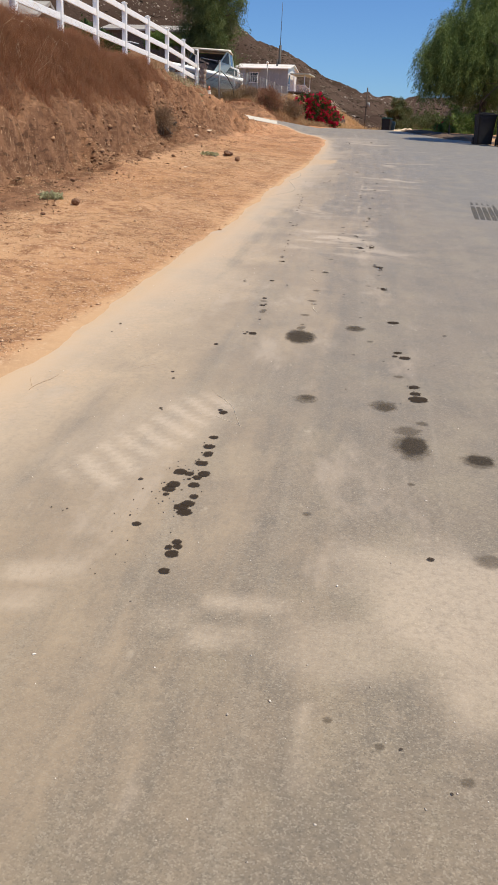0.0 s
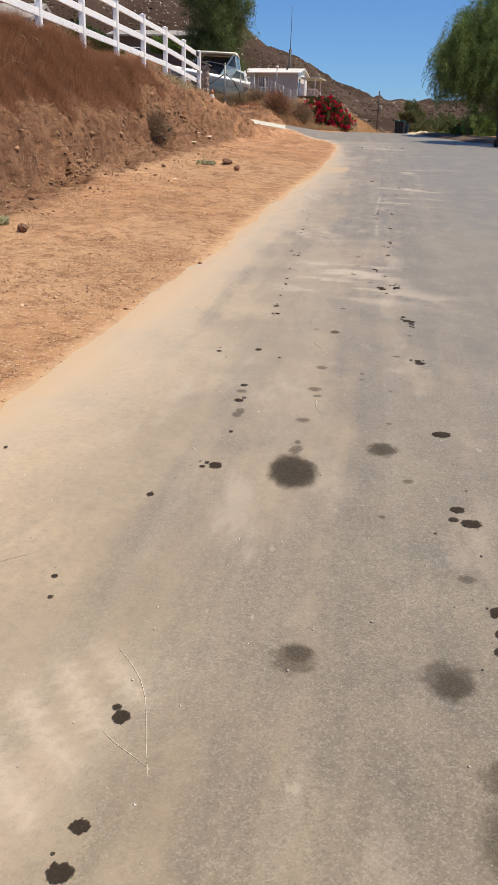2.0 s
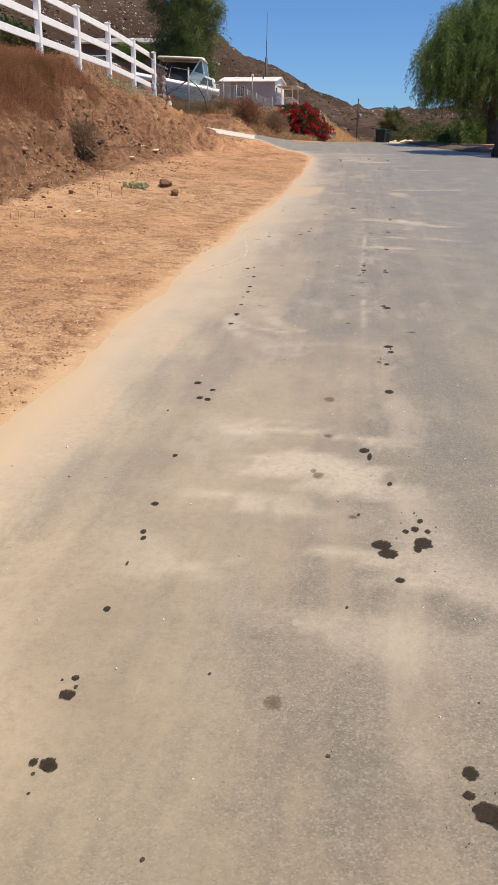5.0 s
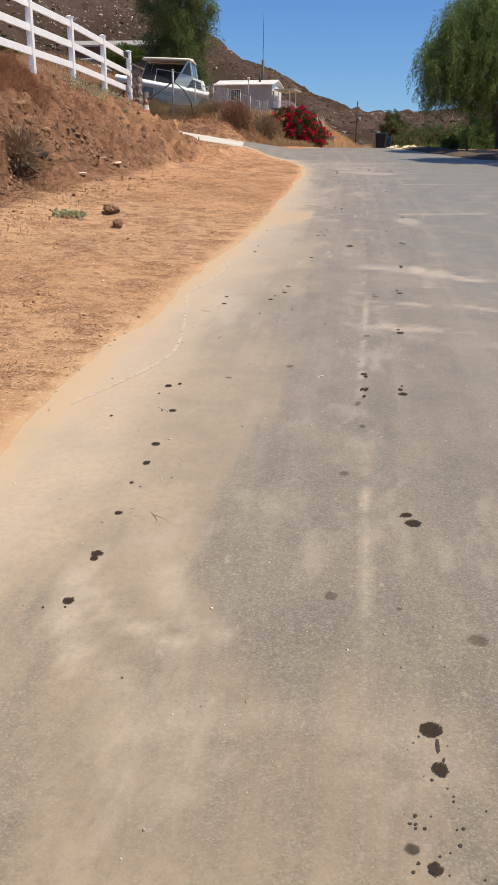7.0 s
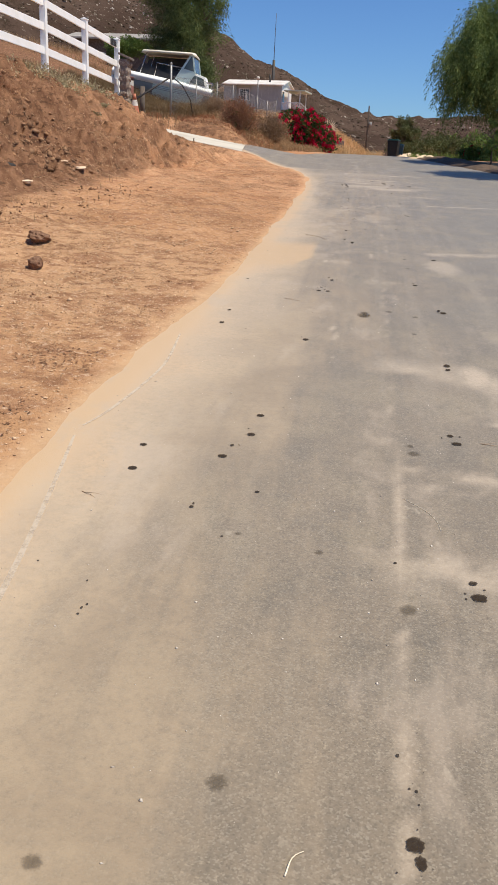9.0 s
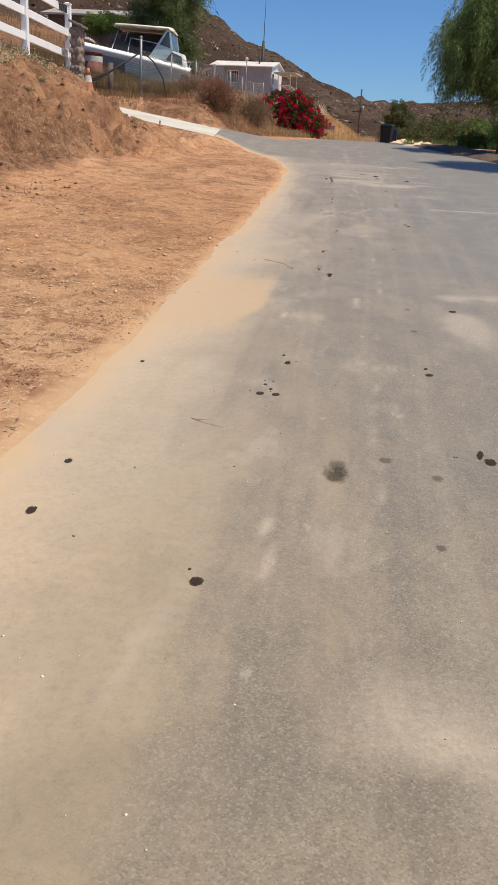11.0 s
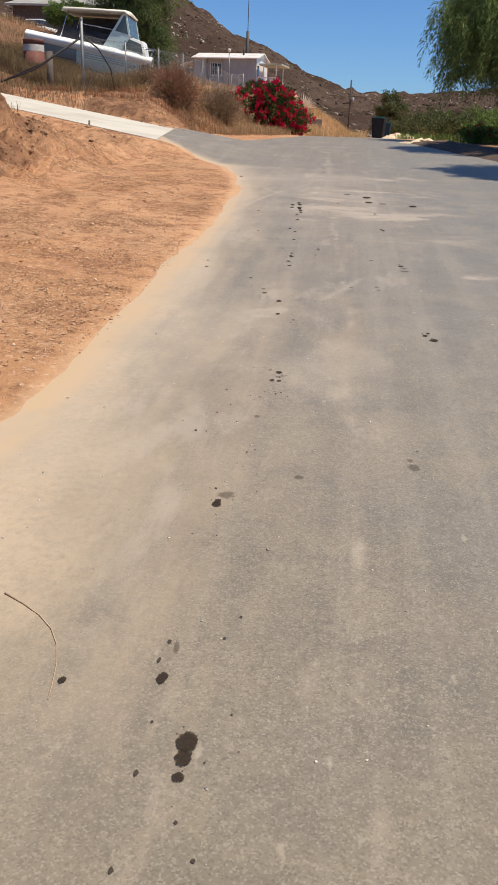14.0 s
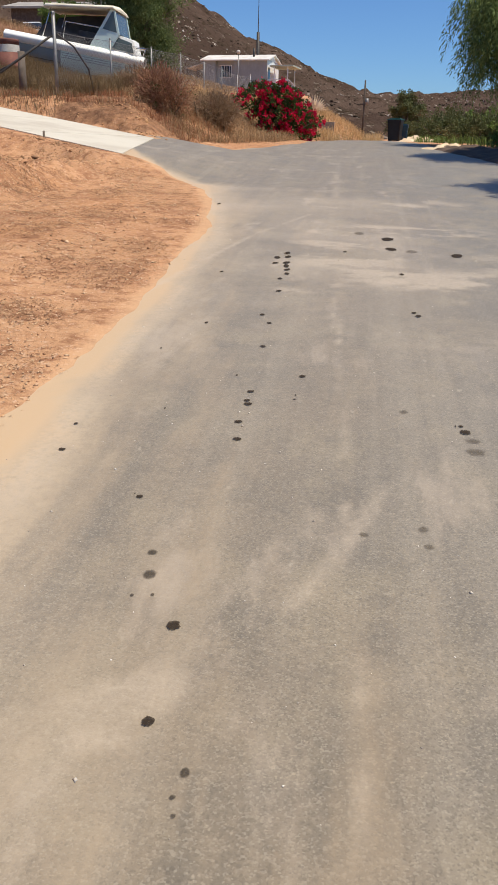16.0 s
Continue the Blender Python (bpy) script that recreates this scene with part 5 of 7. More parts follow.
def small_car(at, turn):
    car = empty("car", at, "white parked car half hidden by dry grass", "car")
    car.rotation_euler = (0, 0, radians(turn))
    bm = bmesh.new()
    secs = []
    for x, z, w in ((-2.1, 0.55, 0.7), (-2.0, 0.85, 0.82), (-0.9, 0.95, 0.86), (0.8, 0.95, 0.86), (1.9, 0.8, 0.8), (2.1, 0.5, 0.68)):
        secs.append([(x, -w, 0.25), (x, -w, z - 0.1), (x, -w + 0.1, z), (x, w - 0.1, z), (x, w, z - 0.1), (x, w, 0.25)])
    rings = loft(bm, secs, True)
    bm.faces.new(rings[0]), bm.faces.new(rings[-1][::-1])
    part("body", bm, CAR_WHITE, car)
    part("roof", prism(bmesh.new(), [(-1.25, 1.34), (0.25, 1.36), (0.35, 1.41), (-1.2, 1.42)], -0.66, 0.66), CAR_WHITE, car)
    bm = bmesh.new()
    rings = loft(bm, [[(-1.75, -0.76, 0.94), (0.95, -0.76, 0.94), (0.95, 0.76, 0.94), (-1.75, 0.76, 0.94)], [(-1.25, -0.64, 1.35), (0.28, -0.64, 1.37), (0.28, 0.64, 1.37), (-1.25, 0.64, 1.35)]], True, False)
    part("glasshouse", bm, DARK_GLASS, car, "dark window glass")
    for x in (-1.3, 1.3):
        for y in (-0.8, 0.8):
            w = part("wheel", tube(bmesh.new(), [(x, y - 0.1, 0.31), (x, y + 0.1, 0.31)], 0.31, 18), RUBBER, car)
            part("rim", tube(bmesh.new(), [(x, y - 0.108, 0.31), (x, y + 0.108, 0.31)], 0.19, 14), GALV, w)


small_car((-23.8, 88.0, gz(-23.8, 88.0) - 0.6), 80)

# ---- shrubs and grass ----
RED_BRACT = leaf_mat("crimson_bract", (0.52, 0.010, 0.045), (0.72, 0.025, 0.095), None, 0.35)
BUSH_GREEN = leaf_mat("bush_green", (0.05, 0.085, 0.025), (0.10, 0.14, 0.045), None, 0.25)
LUSH_GREEN = leaf_mat("lush_green", (0.10, 0.17, 0.04), (0.22, 0.29, 0.085), None, 0.3)
DRY_RUSSET = leaf_mat("russet_twig", (0.23, 0.105, 0.065), (0.42, 0.235, 0.14), None, 0.3)
DRY_BROWN = leaf_mat("brown_twig", (0.23, 0.145, 0.09), (0.38, 0.265, 0.165), None, 0.3)
SAGE = leaf_mat("sage_leaf", (0.33, 0.30, 0.17), (0.52, 0.44, 0.28), (0.42, 0.30, 0.17), 0.15)
MINT = leaf_mat("pale_green_leaf", (0.37, 0.37, 0.20), (0.56, 0.54, 0.34), None, 0.2)
TWIG = worn("twig_bark", (0.14, 0.10, 0.07), (0.22, 0.17, 0.12), 8, 0.95)


def lobed_bush(name, at, lobes, seed, label, category, parts, twigs=14, group=""):
    """A bush of several lobes (x, y, z, rx, ry, rz). parts: (part name, material, clusters, leaves each, length, width, outer)."""
    rng = np.random.default_rng(seed)
    bush = empty(name, at, label, category, group)
    bm, spare = bmesh.new(), []
    for k in range(twigs):
        lo = lobes[int(rng.integers(len(lobes)))]
        tip = Vector((lo[0] + rng.normal(0, lo[3] * 0.5), lo[1] + rng.normal(0, lo[4] * 0.5), lo[2] + lo[5] * rng.uniform(0.1, 0.7)))
        root = Vector((rng.normal(0, 0.12), rng.normal(0, 0.12), -0.15))
        tube(bm, [root, root.lerp(tip, 0.5) + Vector(rng.normal(0, 0.08, 3)), tip], [0.03, 0.02, 0.008], 5)
    part("stems", bm, TWIG, bush)
    weights = np.array([l[3] * l[4] * l[5] for l in lobes]) ** 0.67
    for pname, material, clusters, each, length, width, outer in parts:
        pick = rng.choice(len(lobes), clusters, p=weights / weights.sum())
        d = rng.normal(0, 1, (clusters, 3))
        d /= np.linalg.norm(d, axis=1)[:, None]
        r = outer + (1.08 - outer) * rng.uniform(0, 1, clusters) ** 0.5
        lb = np.array(lobes)[pick]
        c = lb[:, :3] + d * lb[:, 3:] * r[:, None] * (1 + 0.18 * np.sin(d[:, :1] * 7 + d[:, 2:] * 9))
        keep = c[:, 2] > 0.03
        part(pname, leaves(rng, c[keep], d[keep] * 0.8 + np.array((0, 0, 0.35)), length, width, each, length * 0.55), material, bush)
    return bush


def bush_z(x, y):
    return gz(x, y) - 0.03


lobed_bush("bougainvillea", (-3.0, 56.2, bush_z(-3.0, 56.2) - 0.1), [(0.22, 0, 0.95, 0.95, 0.85, 0.95), (0.85, -0.1, 0.6, 0.72, 0.7, 0.6), (-0.75, 0.1, 1.4, 0.8, 0.7, 0.5), (0.1, 0, 1.55, 0.7, 0.6, 0.5)],
           21, "crimson bougainvillea bush in full bloom at the road bend", "bush",
           (("leaves", BUSH_GREEN, 900, 16, 0.085, 0.028, 0.25), ("blossom", RED_BRACT, 330, 26, 0.075, 0.032, 0.88)))
lobed_bush("shrub", (-4.75, 45.9, bush_z(-4.75, 45.9)), [(0, 0, 0.45, 0.55, 0.5, 0.5), (-0.3, 0.2, 0.6, 0.4, 0.4, 0.42)], 22, "dry russet shrub on the roadside slope", "shrub",
           (("twig_crown", DRY_RUSSET, 500, 14, 0.16, 0.008, 0.2), ("leaves", BUSH_GREEN, 90, 8, 0.05, 0.015, 0.3)), group="dry shrubs")
lobed_bush("shrub", (-4.0, 48.6, bush_z(-4.0, 48.6)), [(0, 0, 0.4, 0.5, 0.5, 0.45), (0.3, 0.1, 0.35, 0.35, 0.35, 0.35)], 23, "dead brown shrub in tan grass beside the road", "shrub",
           (("twig_crown", DRY_BROWN, 460, 14, 0.18, 0.007, 0.2),), group="dry shrubs")
lobed_bush("shrub", (-6.4, 49.5, bush_z(-6.4, 49.5)), [(0, 0, 0.28, 0.7, 0.5, 0.32)], 24, "dry brown shrub below the chain-link fence", "shrub",
           (("twig_crown", DRY_BROWN, 420, 14, 0.18, 0.007, 0.2),), group="dry shrubs")
lobed_bush("shrub", (-18.4, 78.0, bush_z(-18.4, 78.0)), [(0.2, 0, 1.7, 1.6, 1.0, 0.62), (-0.6, 0, 1.55, 0.8, 0.9, 0.45)], 25, "leafy green shrub before the low house", "shrub",
           (("leaves", LUSH_GREEN, 900, 14, 0.11, 0.035, 0.3),))
lobed_bush("shrub", (-9.6, 31.0, bush_z(-9.6, 31.0)), [(0, 0, 0.8, 1.1, 0.7, 0.75)], 26, "dark green shrub behind the white fence", "shrub",
           (("leaves", BUSH_GREEN, 600, 14, 0.10, 0.03, 0.3),))
lobed_bush("shrub", (-5.0, 22.6, bush_z(-5.0, 22.6)), [(0, 0, 0.17, 0.17, 0.18, 0.19)], 27, "dead twiggy shrub above a black pipe", "shrub",
           (("twig_crown", DRY_BROWN, 160, 12, 0.2, 0.006, 0.1),), group="dry shrubs")
# planted bed beside the pepper tree
for k, (x, y, sx, sz) in enumerate(((5.0, 62, 1.5, 0.9), (7.2, 60, 1.7, 1.2), (9.4, 58, 1.7, 1.3), (4.4, 72, 1.4, 1.1), (7.6, 74, 2.4, 1.5), (11.5, 64, 2.2, 1.6), (5.4, 84, 2.2, 1.7))):
    lobed_bush("shrub", (x, y, float(road_z(y)) - 0.1), [(0, 0, sz * 0.5, sx, 1.0, sz * 0.75), (sx * 0.4, 0, sz * 0.8, sx * 0.6, 0.8, sz * 0.5)], 40 + k,
               ("bright green leafy shrub in the roadside bed" if k % 3 else "olive-green shrub with dry tips beyond the tree"), "shrub",
               (("leaves", LUSH_GREEN if k % 3 else OLIVE_LEAF, 520, 14, 0.13, 0.03, 0.25),), 8, "roadside shrubs")
lobed_bush("flower_bush", (4.75, 51.5, float(road_z(51.5)) - 0.1), [(0, 0, 0.3, 0.6, 0.4, 0.33)], 60, "low green bush with red flowers beside the road", "bush",
           (("leaves", LUSH_GREEN, 200, 12, 0.09, 0.025, 0.2), ("blossom", RED_BRACT, 22, 9, 0.05, 0.025, 0.85)))
clump_tree((4.05, 40.8, float(road_z(40.8)) - 0.1), 1.5, 1.1, 62, "thin young sapling at the edge of the road", LUSH_GREEN, 0.35, 0.07, 0.16)


def agave(at):
    plant = empty("agave", at, "pale dried fan palm on the slope behind the bush", "plant")
    rng = np.random.default_rng(4)
    for k in range(17):
        a = radians(8 + 164 * k / 16)
        d = Vector((math.cos(a), rng.uniform(-0.25, 0.25), math.sin(a)))
        s = Vector((-math.sin(a), 0, math.cos(a))) * 0.06
        bm = bmesh.new()
        v_ = [bm.verts.new(p) for p in (s * 0.3, d * 0.5 + s, d * rng.uniform(0.9, 1.15), d * 0.5 - s, -s * 0.3)]
        bm.faces.new(v_)
        r = bmesh.ops.extrude_face_region(bm, geom=list(bm.faces))
        bmesh.ops.translate(bm, verts=[g for g in r["geom"] if isinstance(g, bmesh.types.BMVert)], vec=(0, 0.02, 0))
        part("leaf", bm, STONE_PALE, plant)


agave((-3.3, 83.6, gz(-3.3, 83.6) + 0.05))


def blades(rng, x, y, h, lean, width, bend=0.5, hang=0.0):
    """Grass blades with a bend, rooted on the ground."""
    n_ = len(x)
    z = ground_z(x, y) + ground_detail(x, y) - 0.02
    a = rng.uniform(0, 2 * math.pi, n_)
    out = np.stack([np.cos(a), np.sin(a)], 1) * (lean * rng.uniform(0.1, 1, n_) * h)[:, None]
    out[:, 0] += hang * h
    side = np.stack([-np.sin(a), np.cos(a)], 1) * width
    base = np.stack([x, y, z], 1)
    v = np.zeros((n_, 5, 3))
    v[:, 0], v[:, 1] = base, base
    v[:, 0, :2] -= side
    v[:, 1, :2] += side
    mid = base.copy()
    mid[:, :2] += out * (1 - bend) * 0.6
    mid[:, 2] += h * 0.6
    v[:, 2], v[:, 3] = mid, mid
    v[:, 2, :2] += side * 0.7
    v[:, 3, :2] -= side * 0.7
    v[:, 4] = base
    v[:, 4, :2] += out
    v[:, 4, 2] += h * (1 - 0.25 * lean)
    i = np.arange(n_)[:, None] * 5
    loops = np.concatenate([i + 0, i + 1, i + 2, i + 3, i + 3, i + 2, i + 4], 1).ravel()
    starts = (np.arange(n_)[:, None] * 7 + np.array([[0, 4]])).ravel()
    me = bpy.data.meshes.new("grass")
    me.vertices.add(n_ * 5)
    me.vertices.foreach_set("co", v.ravel())
    me.loops.add(len(loops))
    me.loops.foreach_set("vertex_index", loops)
    me.polygons.add(n_ * 2)
    me.polygons.foreach_set("loop_start", starts)
    me.update(calc_edges=True)
    return me


RED_GRASS = leaf_mat("russet_grass", (0.215, 0.085, 0.044), (0.36, 0.165, 0.092), (0.31, 0.170, 0.095), 0.4)
STRAW_GRASS = leaf_mat("straw_brown_grass", (0.21, 0.098, 0.058), (0.46, 0.285, 0.175), (0.27, 0.125, 0.072), 0.4)
TAN_GRASS = leaf_mat("tan_grass", (0.42, 0.26, 0.125), (0.62, 0.42, 0.22), (0.30, 0.165, 0.085), 0.4)
DULL_GRASS = leaf_mat("dull_grass", (0.19, 0.118, 0.064), (0.43, 0.30, 0.172), (0.27, 0.145, 0.078), 0.35)
GREY_GRASS = leaf_mat("brown_weeds", (0.15, 0.102, 0.058), (0.29, 0.205, 0.118), None, 0.35)


def scatter(rng, n_, x0, x1, y0, y1, size, cut, seed):
    """Points in a box of ground, kept where a patchy noise allows."""
    x, y = rng.uniform(x0, x1, n_), rng.uniform(y0, y1, n_)
    keep = fbm(x, y, size, 3, seed) > cut + rng.normal(0, 0.06, n_)
    return x[keep], y[keep]


rng = np.random.default_rng(11)
# russet grass on the brow of the bank
x, y = scatter(rng, 380000, -6.95, -4.4, 9.0, 26.8, 1.2, -0.7, 5)
low = grass_line(y) - 0.10
keep = (low - x) > 0.6 * rng.uniform(0, 1, len(x)) ** 2.2
x, y, low = x[keep], y[keep], low[keep]
h = rng.uniform(0.15, 0.75, len(x)) * np.interp(x, (-6.9, -6.3, -5.2, -4.6), (0.55, 0.78, 0.85, 0.7)) * np.interp(low - x, (0, 0.7), (0.45, 1)) * np.interp(y, (9, 24, 26.6), (1, 0.9, 0.4)) * (1 + 0.75 * fbm(x, y, 0.6, 3, 12))
half = len(x) // 2
for k, (sel, width_, lean_, material_, words) in enumerate(((slice(0, half), 0.0017, 1.7, RED_GRASS, "dense russet dry grass on top of the bank"), (slice(half, None), 0.0015, 2.7, STRAW_GRASS, "tangled straw-brown grass on top of the bank"))):
    tagged(part("grass", blades(rng, x[sel], y[sel], h[sel] * (1.0, 0.9)[k], lean_, width_, 0.5, 0.12), material_), words, "grass", kind="stuff")
bm = bmesh.new()
for k in range(70):
    sx, sy = float(rng.uniform(-6.6, -5.3)), float(rng.uniform(9.5, 17.0))
    a, reach, tall = float(rng.uniform(0, 6.28)), float(rng.uniform(0.2, 0.6)), float(rng.uniform(0.3, 0.6))
    base = Vector((sx, sy, gz(sx, sy)))
    out = Vector((math.cos(a), math.sin(a), 0)) * reach
    tube(bm, [base, base + out * 0.2 + Vector((0, 0, tall * 0.6)), base + out * 0.6 + Vector((0, 0, tall)), base + out + Vector((0, 0, tall * 0.85)), base + out * 1.15 + Vector((0, 0, tall * 0.6))], [0.0026, 0.0024, 0.002, 0.0018, 0.0015], 4, cap=False)
tagged(part("dry_stalks", bm, worn("pale_stalk", (0.62, 0.46, 0.30), (0.48, 0.33, 0.20), 9, 0.9)), "pale dead stalks arching out of the russet grass", "grass", kind="stuff")
# sparse dead weeds at the foot of the bank
x, y = scatter(rng, 2600, -4.7, -3.0, 9.0, 26.0, 0.35, 0.16, 17)
tagged(part("grass", blades(rng, x, y, rng.uniform(0.04, 0.16, len(x)), 0.9, 0.0022), GREY_GRASS), "thin dead weeds standing at the foot of the bank", "grass", kind="stuff")
# weeds behind and under the fence
x, y = scatter(rng, 84000, -16.0, -6.7, 8.0, 52.0, 1.5, -0.4, 15)
s, w = drive_st(x, y)
keep = (w < -0.08) | (w > 1.08)
x, y = x[keep], y[keep]
tagged(part("grass", blades(rng, x, y, rng.uniform(0.06, 0.45, len(x)), 1.4, 0.005), GREY_GRASS), "thin brown weeds behind the white fence", "grass", kind="stuff")
# tan grass on the slope past the driveway
x, y = scatter(rng, 110000, -14.0, -1.6, 44.0, 62.0, 1.6, -0.2, 25)
s, w = drive_st(x, y)
keep = (w > 1.18 + 0.62 * smooth(-5.0, -7.5, x) + 0.3 * fbm(x, y, 0.8, 2, 3)) & (x < edge_left(y) - 0.5 - 0.5 * smooth(49, 45, y))
x, y = x[keep], y[keep]
h = rng.uniform(0.2, 0.62, len(x)) * np.interp(x, (-14, -7, -4, -2), (0.8, 1.0, 0.9, 0.85))
tagged(part("grass", blades(rng, x, y, h * rng.uniform(0.3, 1.1, len(x)), 1.7, 0.0038), DULL_GRASS), "tall tan dry grass on the slope below the boat", "grass", kind="stuff")
x, y = scatter(rng, 46000, -26.0, -1.2, 60.0, 126.0, 4.0, -0.2, 35)
keep = x < edge_left(np.minimum(y, 80)) - 0.6
x, y = x[keep], y[keep]
tagged(part("grass", blades(rng, x, y, rng.uniform(0.2, 0.7, len(x)) ** 1.3, 1.6, 0.010), DULL_GRASS), "tan dry grass climbing to the houses", "grass", kind="stuff")
x, y = scatter(rng, 34000, -7.5, 1.4, 60.0, 92.0, 3.0, -0.35, 36)
keep = x < edge_left(y) + 0.2 + 3.0 * smooth(74, 80, y)
x, y = x[keep], y[keep]
tagged(part("grass", blades(rng, x, y, rng.uniform(0.15, 0.8, len(x)) * (0.7 + 0.9 * (fbm(x, y, 1.1, 2, 4) + 0.3)), 1.7, 0.009), TAN_GRASS), "orange-tan grass where the road bends away", "grass", kind="stuff")
x, y = scatter(rng, 16000, -9.0, -3.6, 44.0, 52.0, 0.9, 0.0, 37)
s, w = drive_st(x, y)
keep = w > 1.1
tagged(part("grass", blades(rng, x[keep], y[keep], rng.uniform(0.08, 0.35, keep.sum()), 1.8, 0.004), RED_GRASS), "russet weeds on the cut bank by the driveway", "grass", kind="stuff")
x, y = scatter(rng, 14000, 2.6, 12.0, 54.0, 92.0, 2.5, -0.1, 38)
keep = x > edge_right(y) + 0.8
tagged(part("grass", blades(rng, x[keep], y[keep], rng.uniform(0.2, 0.5, keep.sum()), 0.7, 0.012), LUSH_GREEN), "green grass in the bed beside the road", "grass", kind="stuff")

x, y = scatter(rng, 60000, -13.5, -6.6, 45.5, 54.0, 1.2, -0.2, 44)
s, w = drive_st(x, y)
keep = w > 1.85 + 0.4 * fbm(x, y, 0.8, 2, 3)
x, y = x[keep], y[keep]
tagged(part("grass", blades(rng, x, y, rng.uniform(0.25, 0.95, len(x)), 1.3, 0.0042), GREY_GRASS), "tall brown weeds before the parked boat", "grass", kind="stuff")

# sage-coloured ground cover on the brow near the fence end
x, y = scatter(rng, 1500, -6.8, -5.9, 27.5, 37.5, 0.7, 0.04, 39)
zc = ground_z(x, y) + ground_detail(x, y) + 0.03
tagged(part("ground_cover", leaves(rng, np.stack([x, y, zc], 1), np.tile((0, 0, 0.6), (len(x), 1)), 0.038, 0.013, 16, 0.07), SAGE), "grey sage-coloured ground cover on the brow of the bank", "plant", kind="stuff")
for k, (px, py, r) in enumerate(((-3.07, 19.2, 0.20), (-3.42, 10.1, 0.15), (-5.7, 31.2, 0.22), (-5.5, 30.0, 0.16))):
    lobed_bush("low_plant", (px, py, bush_z(px, py) + 0.02), [(0, 0, 0.015, r, r * 0.7, 0.045), (r * 0.5, 0.05, 0.015, r * 0.5, r * 0.5, 0.03)], 70 + k, "low pale green creeping plant on bare dirt", "plant",
               (("leaves", MINT if k < 2 else SAGE, 260, 8, 0.032, 0.013, 0.2),), 3, "creeping plants")

# ---- loose things on the dirt ----
ROCKS = [stone_mesh(k, 0.75, 3) for k in range(6)]
for me in ROCKS:
    for vtx in me.vertices:
        vtx.co *= 1 + 0.22 * noise.noise(vtx.co * 6) + 0.16 * noise.noise(vtx.co * 14)


def rock(x, y, size, material, label, seed, category="rock", group="loose rocks", up=0.22, flat=1.0):
    rng = np.random.default_rng(seed)
    me = ROCKS[seed % 6].copy()
    me.materials.append(material)
    ob = part("rock", me, None)
    ob.scale = (size * rng.uniform(0.85, 1.2), size * rng.uniform(0.75, 1.0), size * rng.uniform(0.7, 1.0) * flat)
    ob.rotation_euler = (rng.uniform(-0.3, 0.3), rng.uniform(-0.3, 0.3), rng.uniform(0, 6))
    ob.location = (x, y, gz(x, y) + size * up)
    return tagged(ob, label, category, group)


rock(-2.77, 19.95, 0.22, CLOD, "dark brown crumbly clod of earth on the dirt", 1)
rock(-2.38, 18.9, 0.16, CLOD, "dark brown crumbly clod of earth on the dirt", 2)
rock(-3.04, 9.95, 0.13, CLOD, "small dark clod of earth on the dirt", 3)
for k, (x, y, sz) in enumerate(((-3.84, 16.7, 0.10), (-3.55, 17.6, 0.09), (-3.34, 16.2, 0.07), (-3.08, 8.95, 0.06), (-4.1, 14.6, 0.11), (-3.75, 11.9, 0.08))):
    rock(x, y, sz, CLOD, "dark brown clod at the foot of the bank", 10 + k)
for k, (x, y, sz) in enumerate(((-4.6, 25.1, 0.22), (-4.5, 25.7, 0.36), (-4.3, 25.6, 0.24), (-4.48, 20.9, 0.28), (-4.2, 23.2, 0.2), (-3.0, 16.2, 0.1))):
    rock(x, y, sz, STONE_PALE, "pale broken stone at the foot of the bank", 20 + k, up=0.03, flat=0.45)
for k, (x, y, sz) in enumerate(((-8.6, 33.6, 0.7), (-9.1, 32.9, 0.5), (-8.2, 20.5, 0.5))):
    rock(x, y, sz, STONE, "large weathered boulder behind the fence", 30 + k)

pz = [gz(-4.98, 22.8) + 0.08, gz(-4.42, 23.35) + 0.05]
ends = Vector((-4.98, 22.8, pz[0])), Vector((-4.42, 23.35, pz[1]))
bm = tube(bmesh.new(), [ends[0].lerp(ends[1], k / 24) for k in range(25)], [0.058 + 0.005 * (k % 2) for k in range(25)], 12, cap=False)
tube(bm, [ends[1], ends[1] + (ends[0] - ends[1]) * 0.01], [0.060, 0.045], 12)
tagged(part("drain_pipe", bm, BLACK_HOSE), "short black corrugated pipe sticking out of the bank", "pipe")


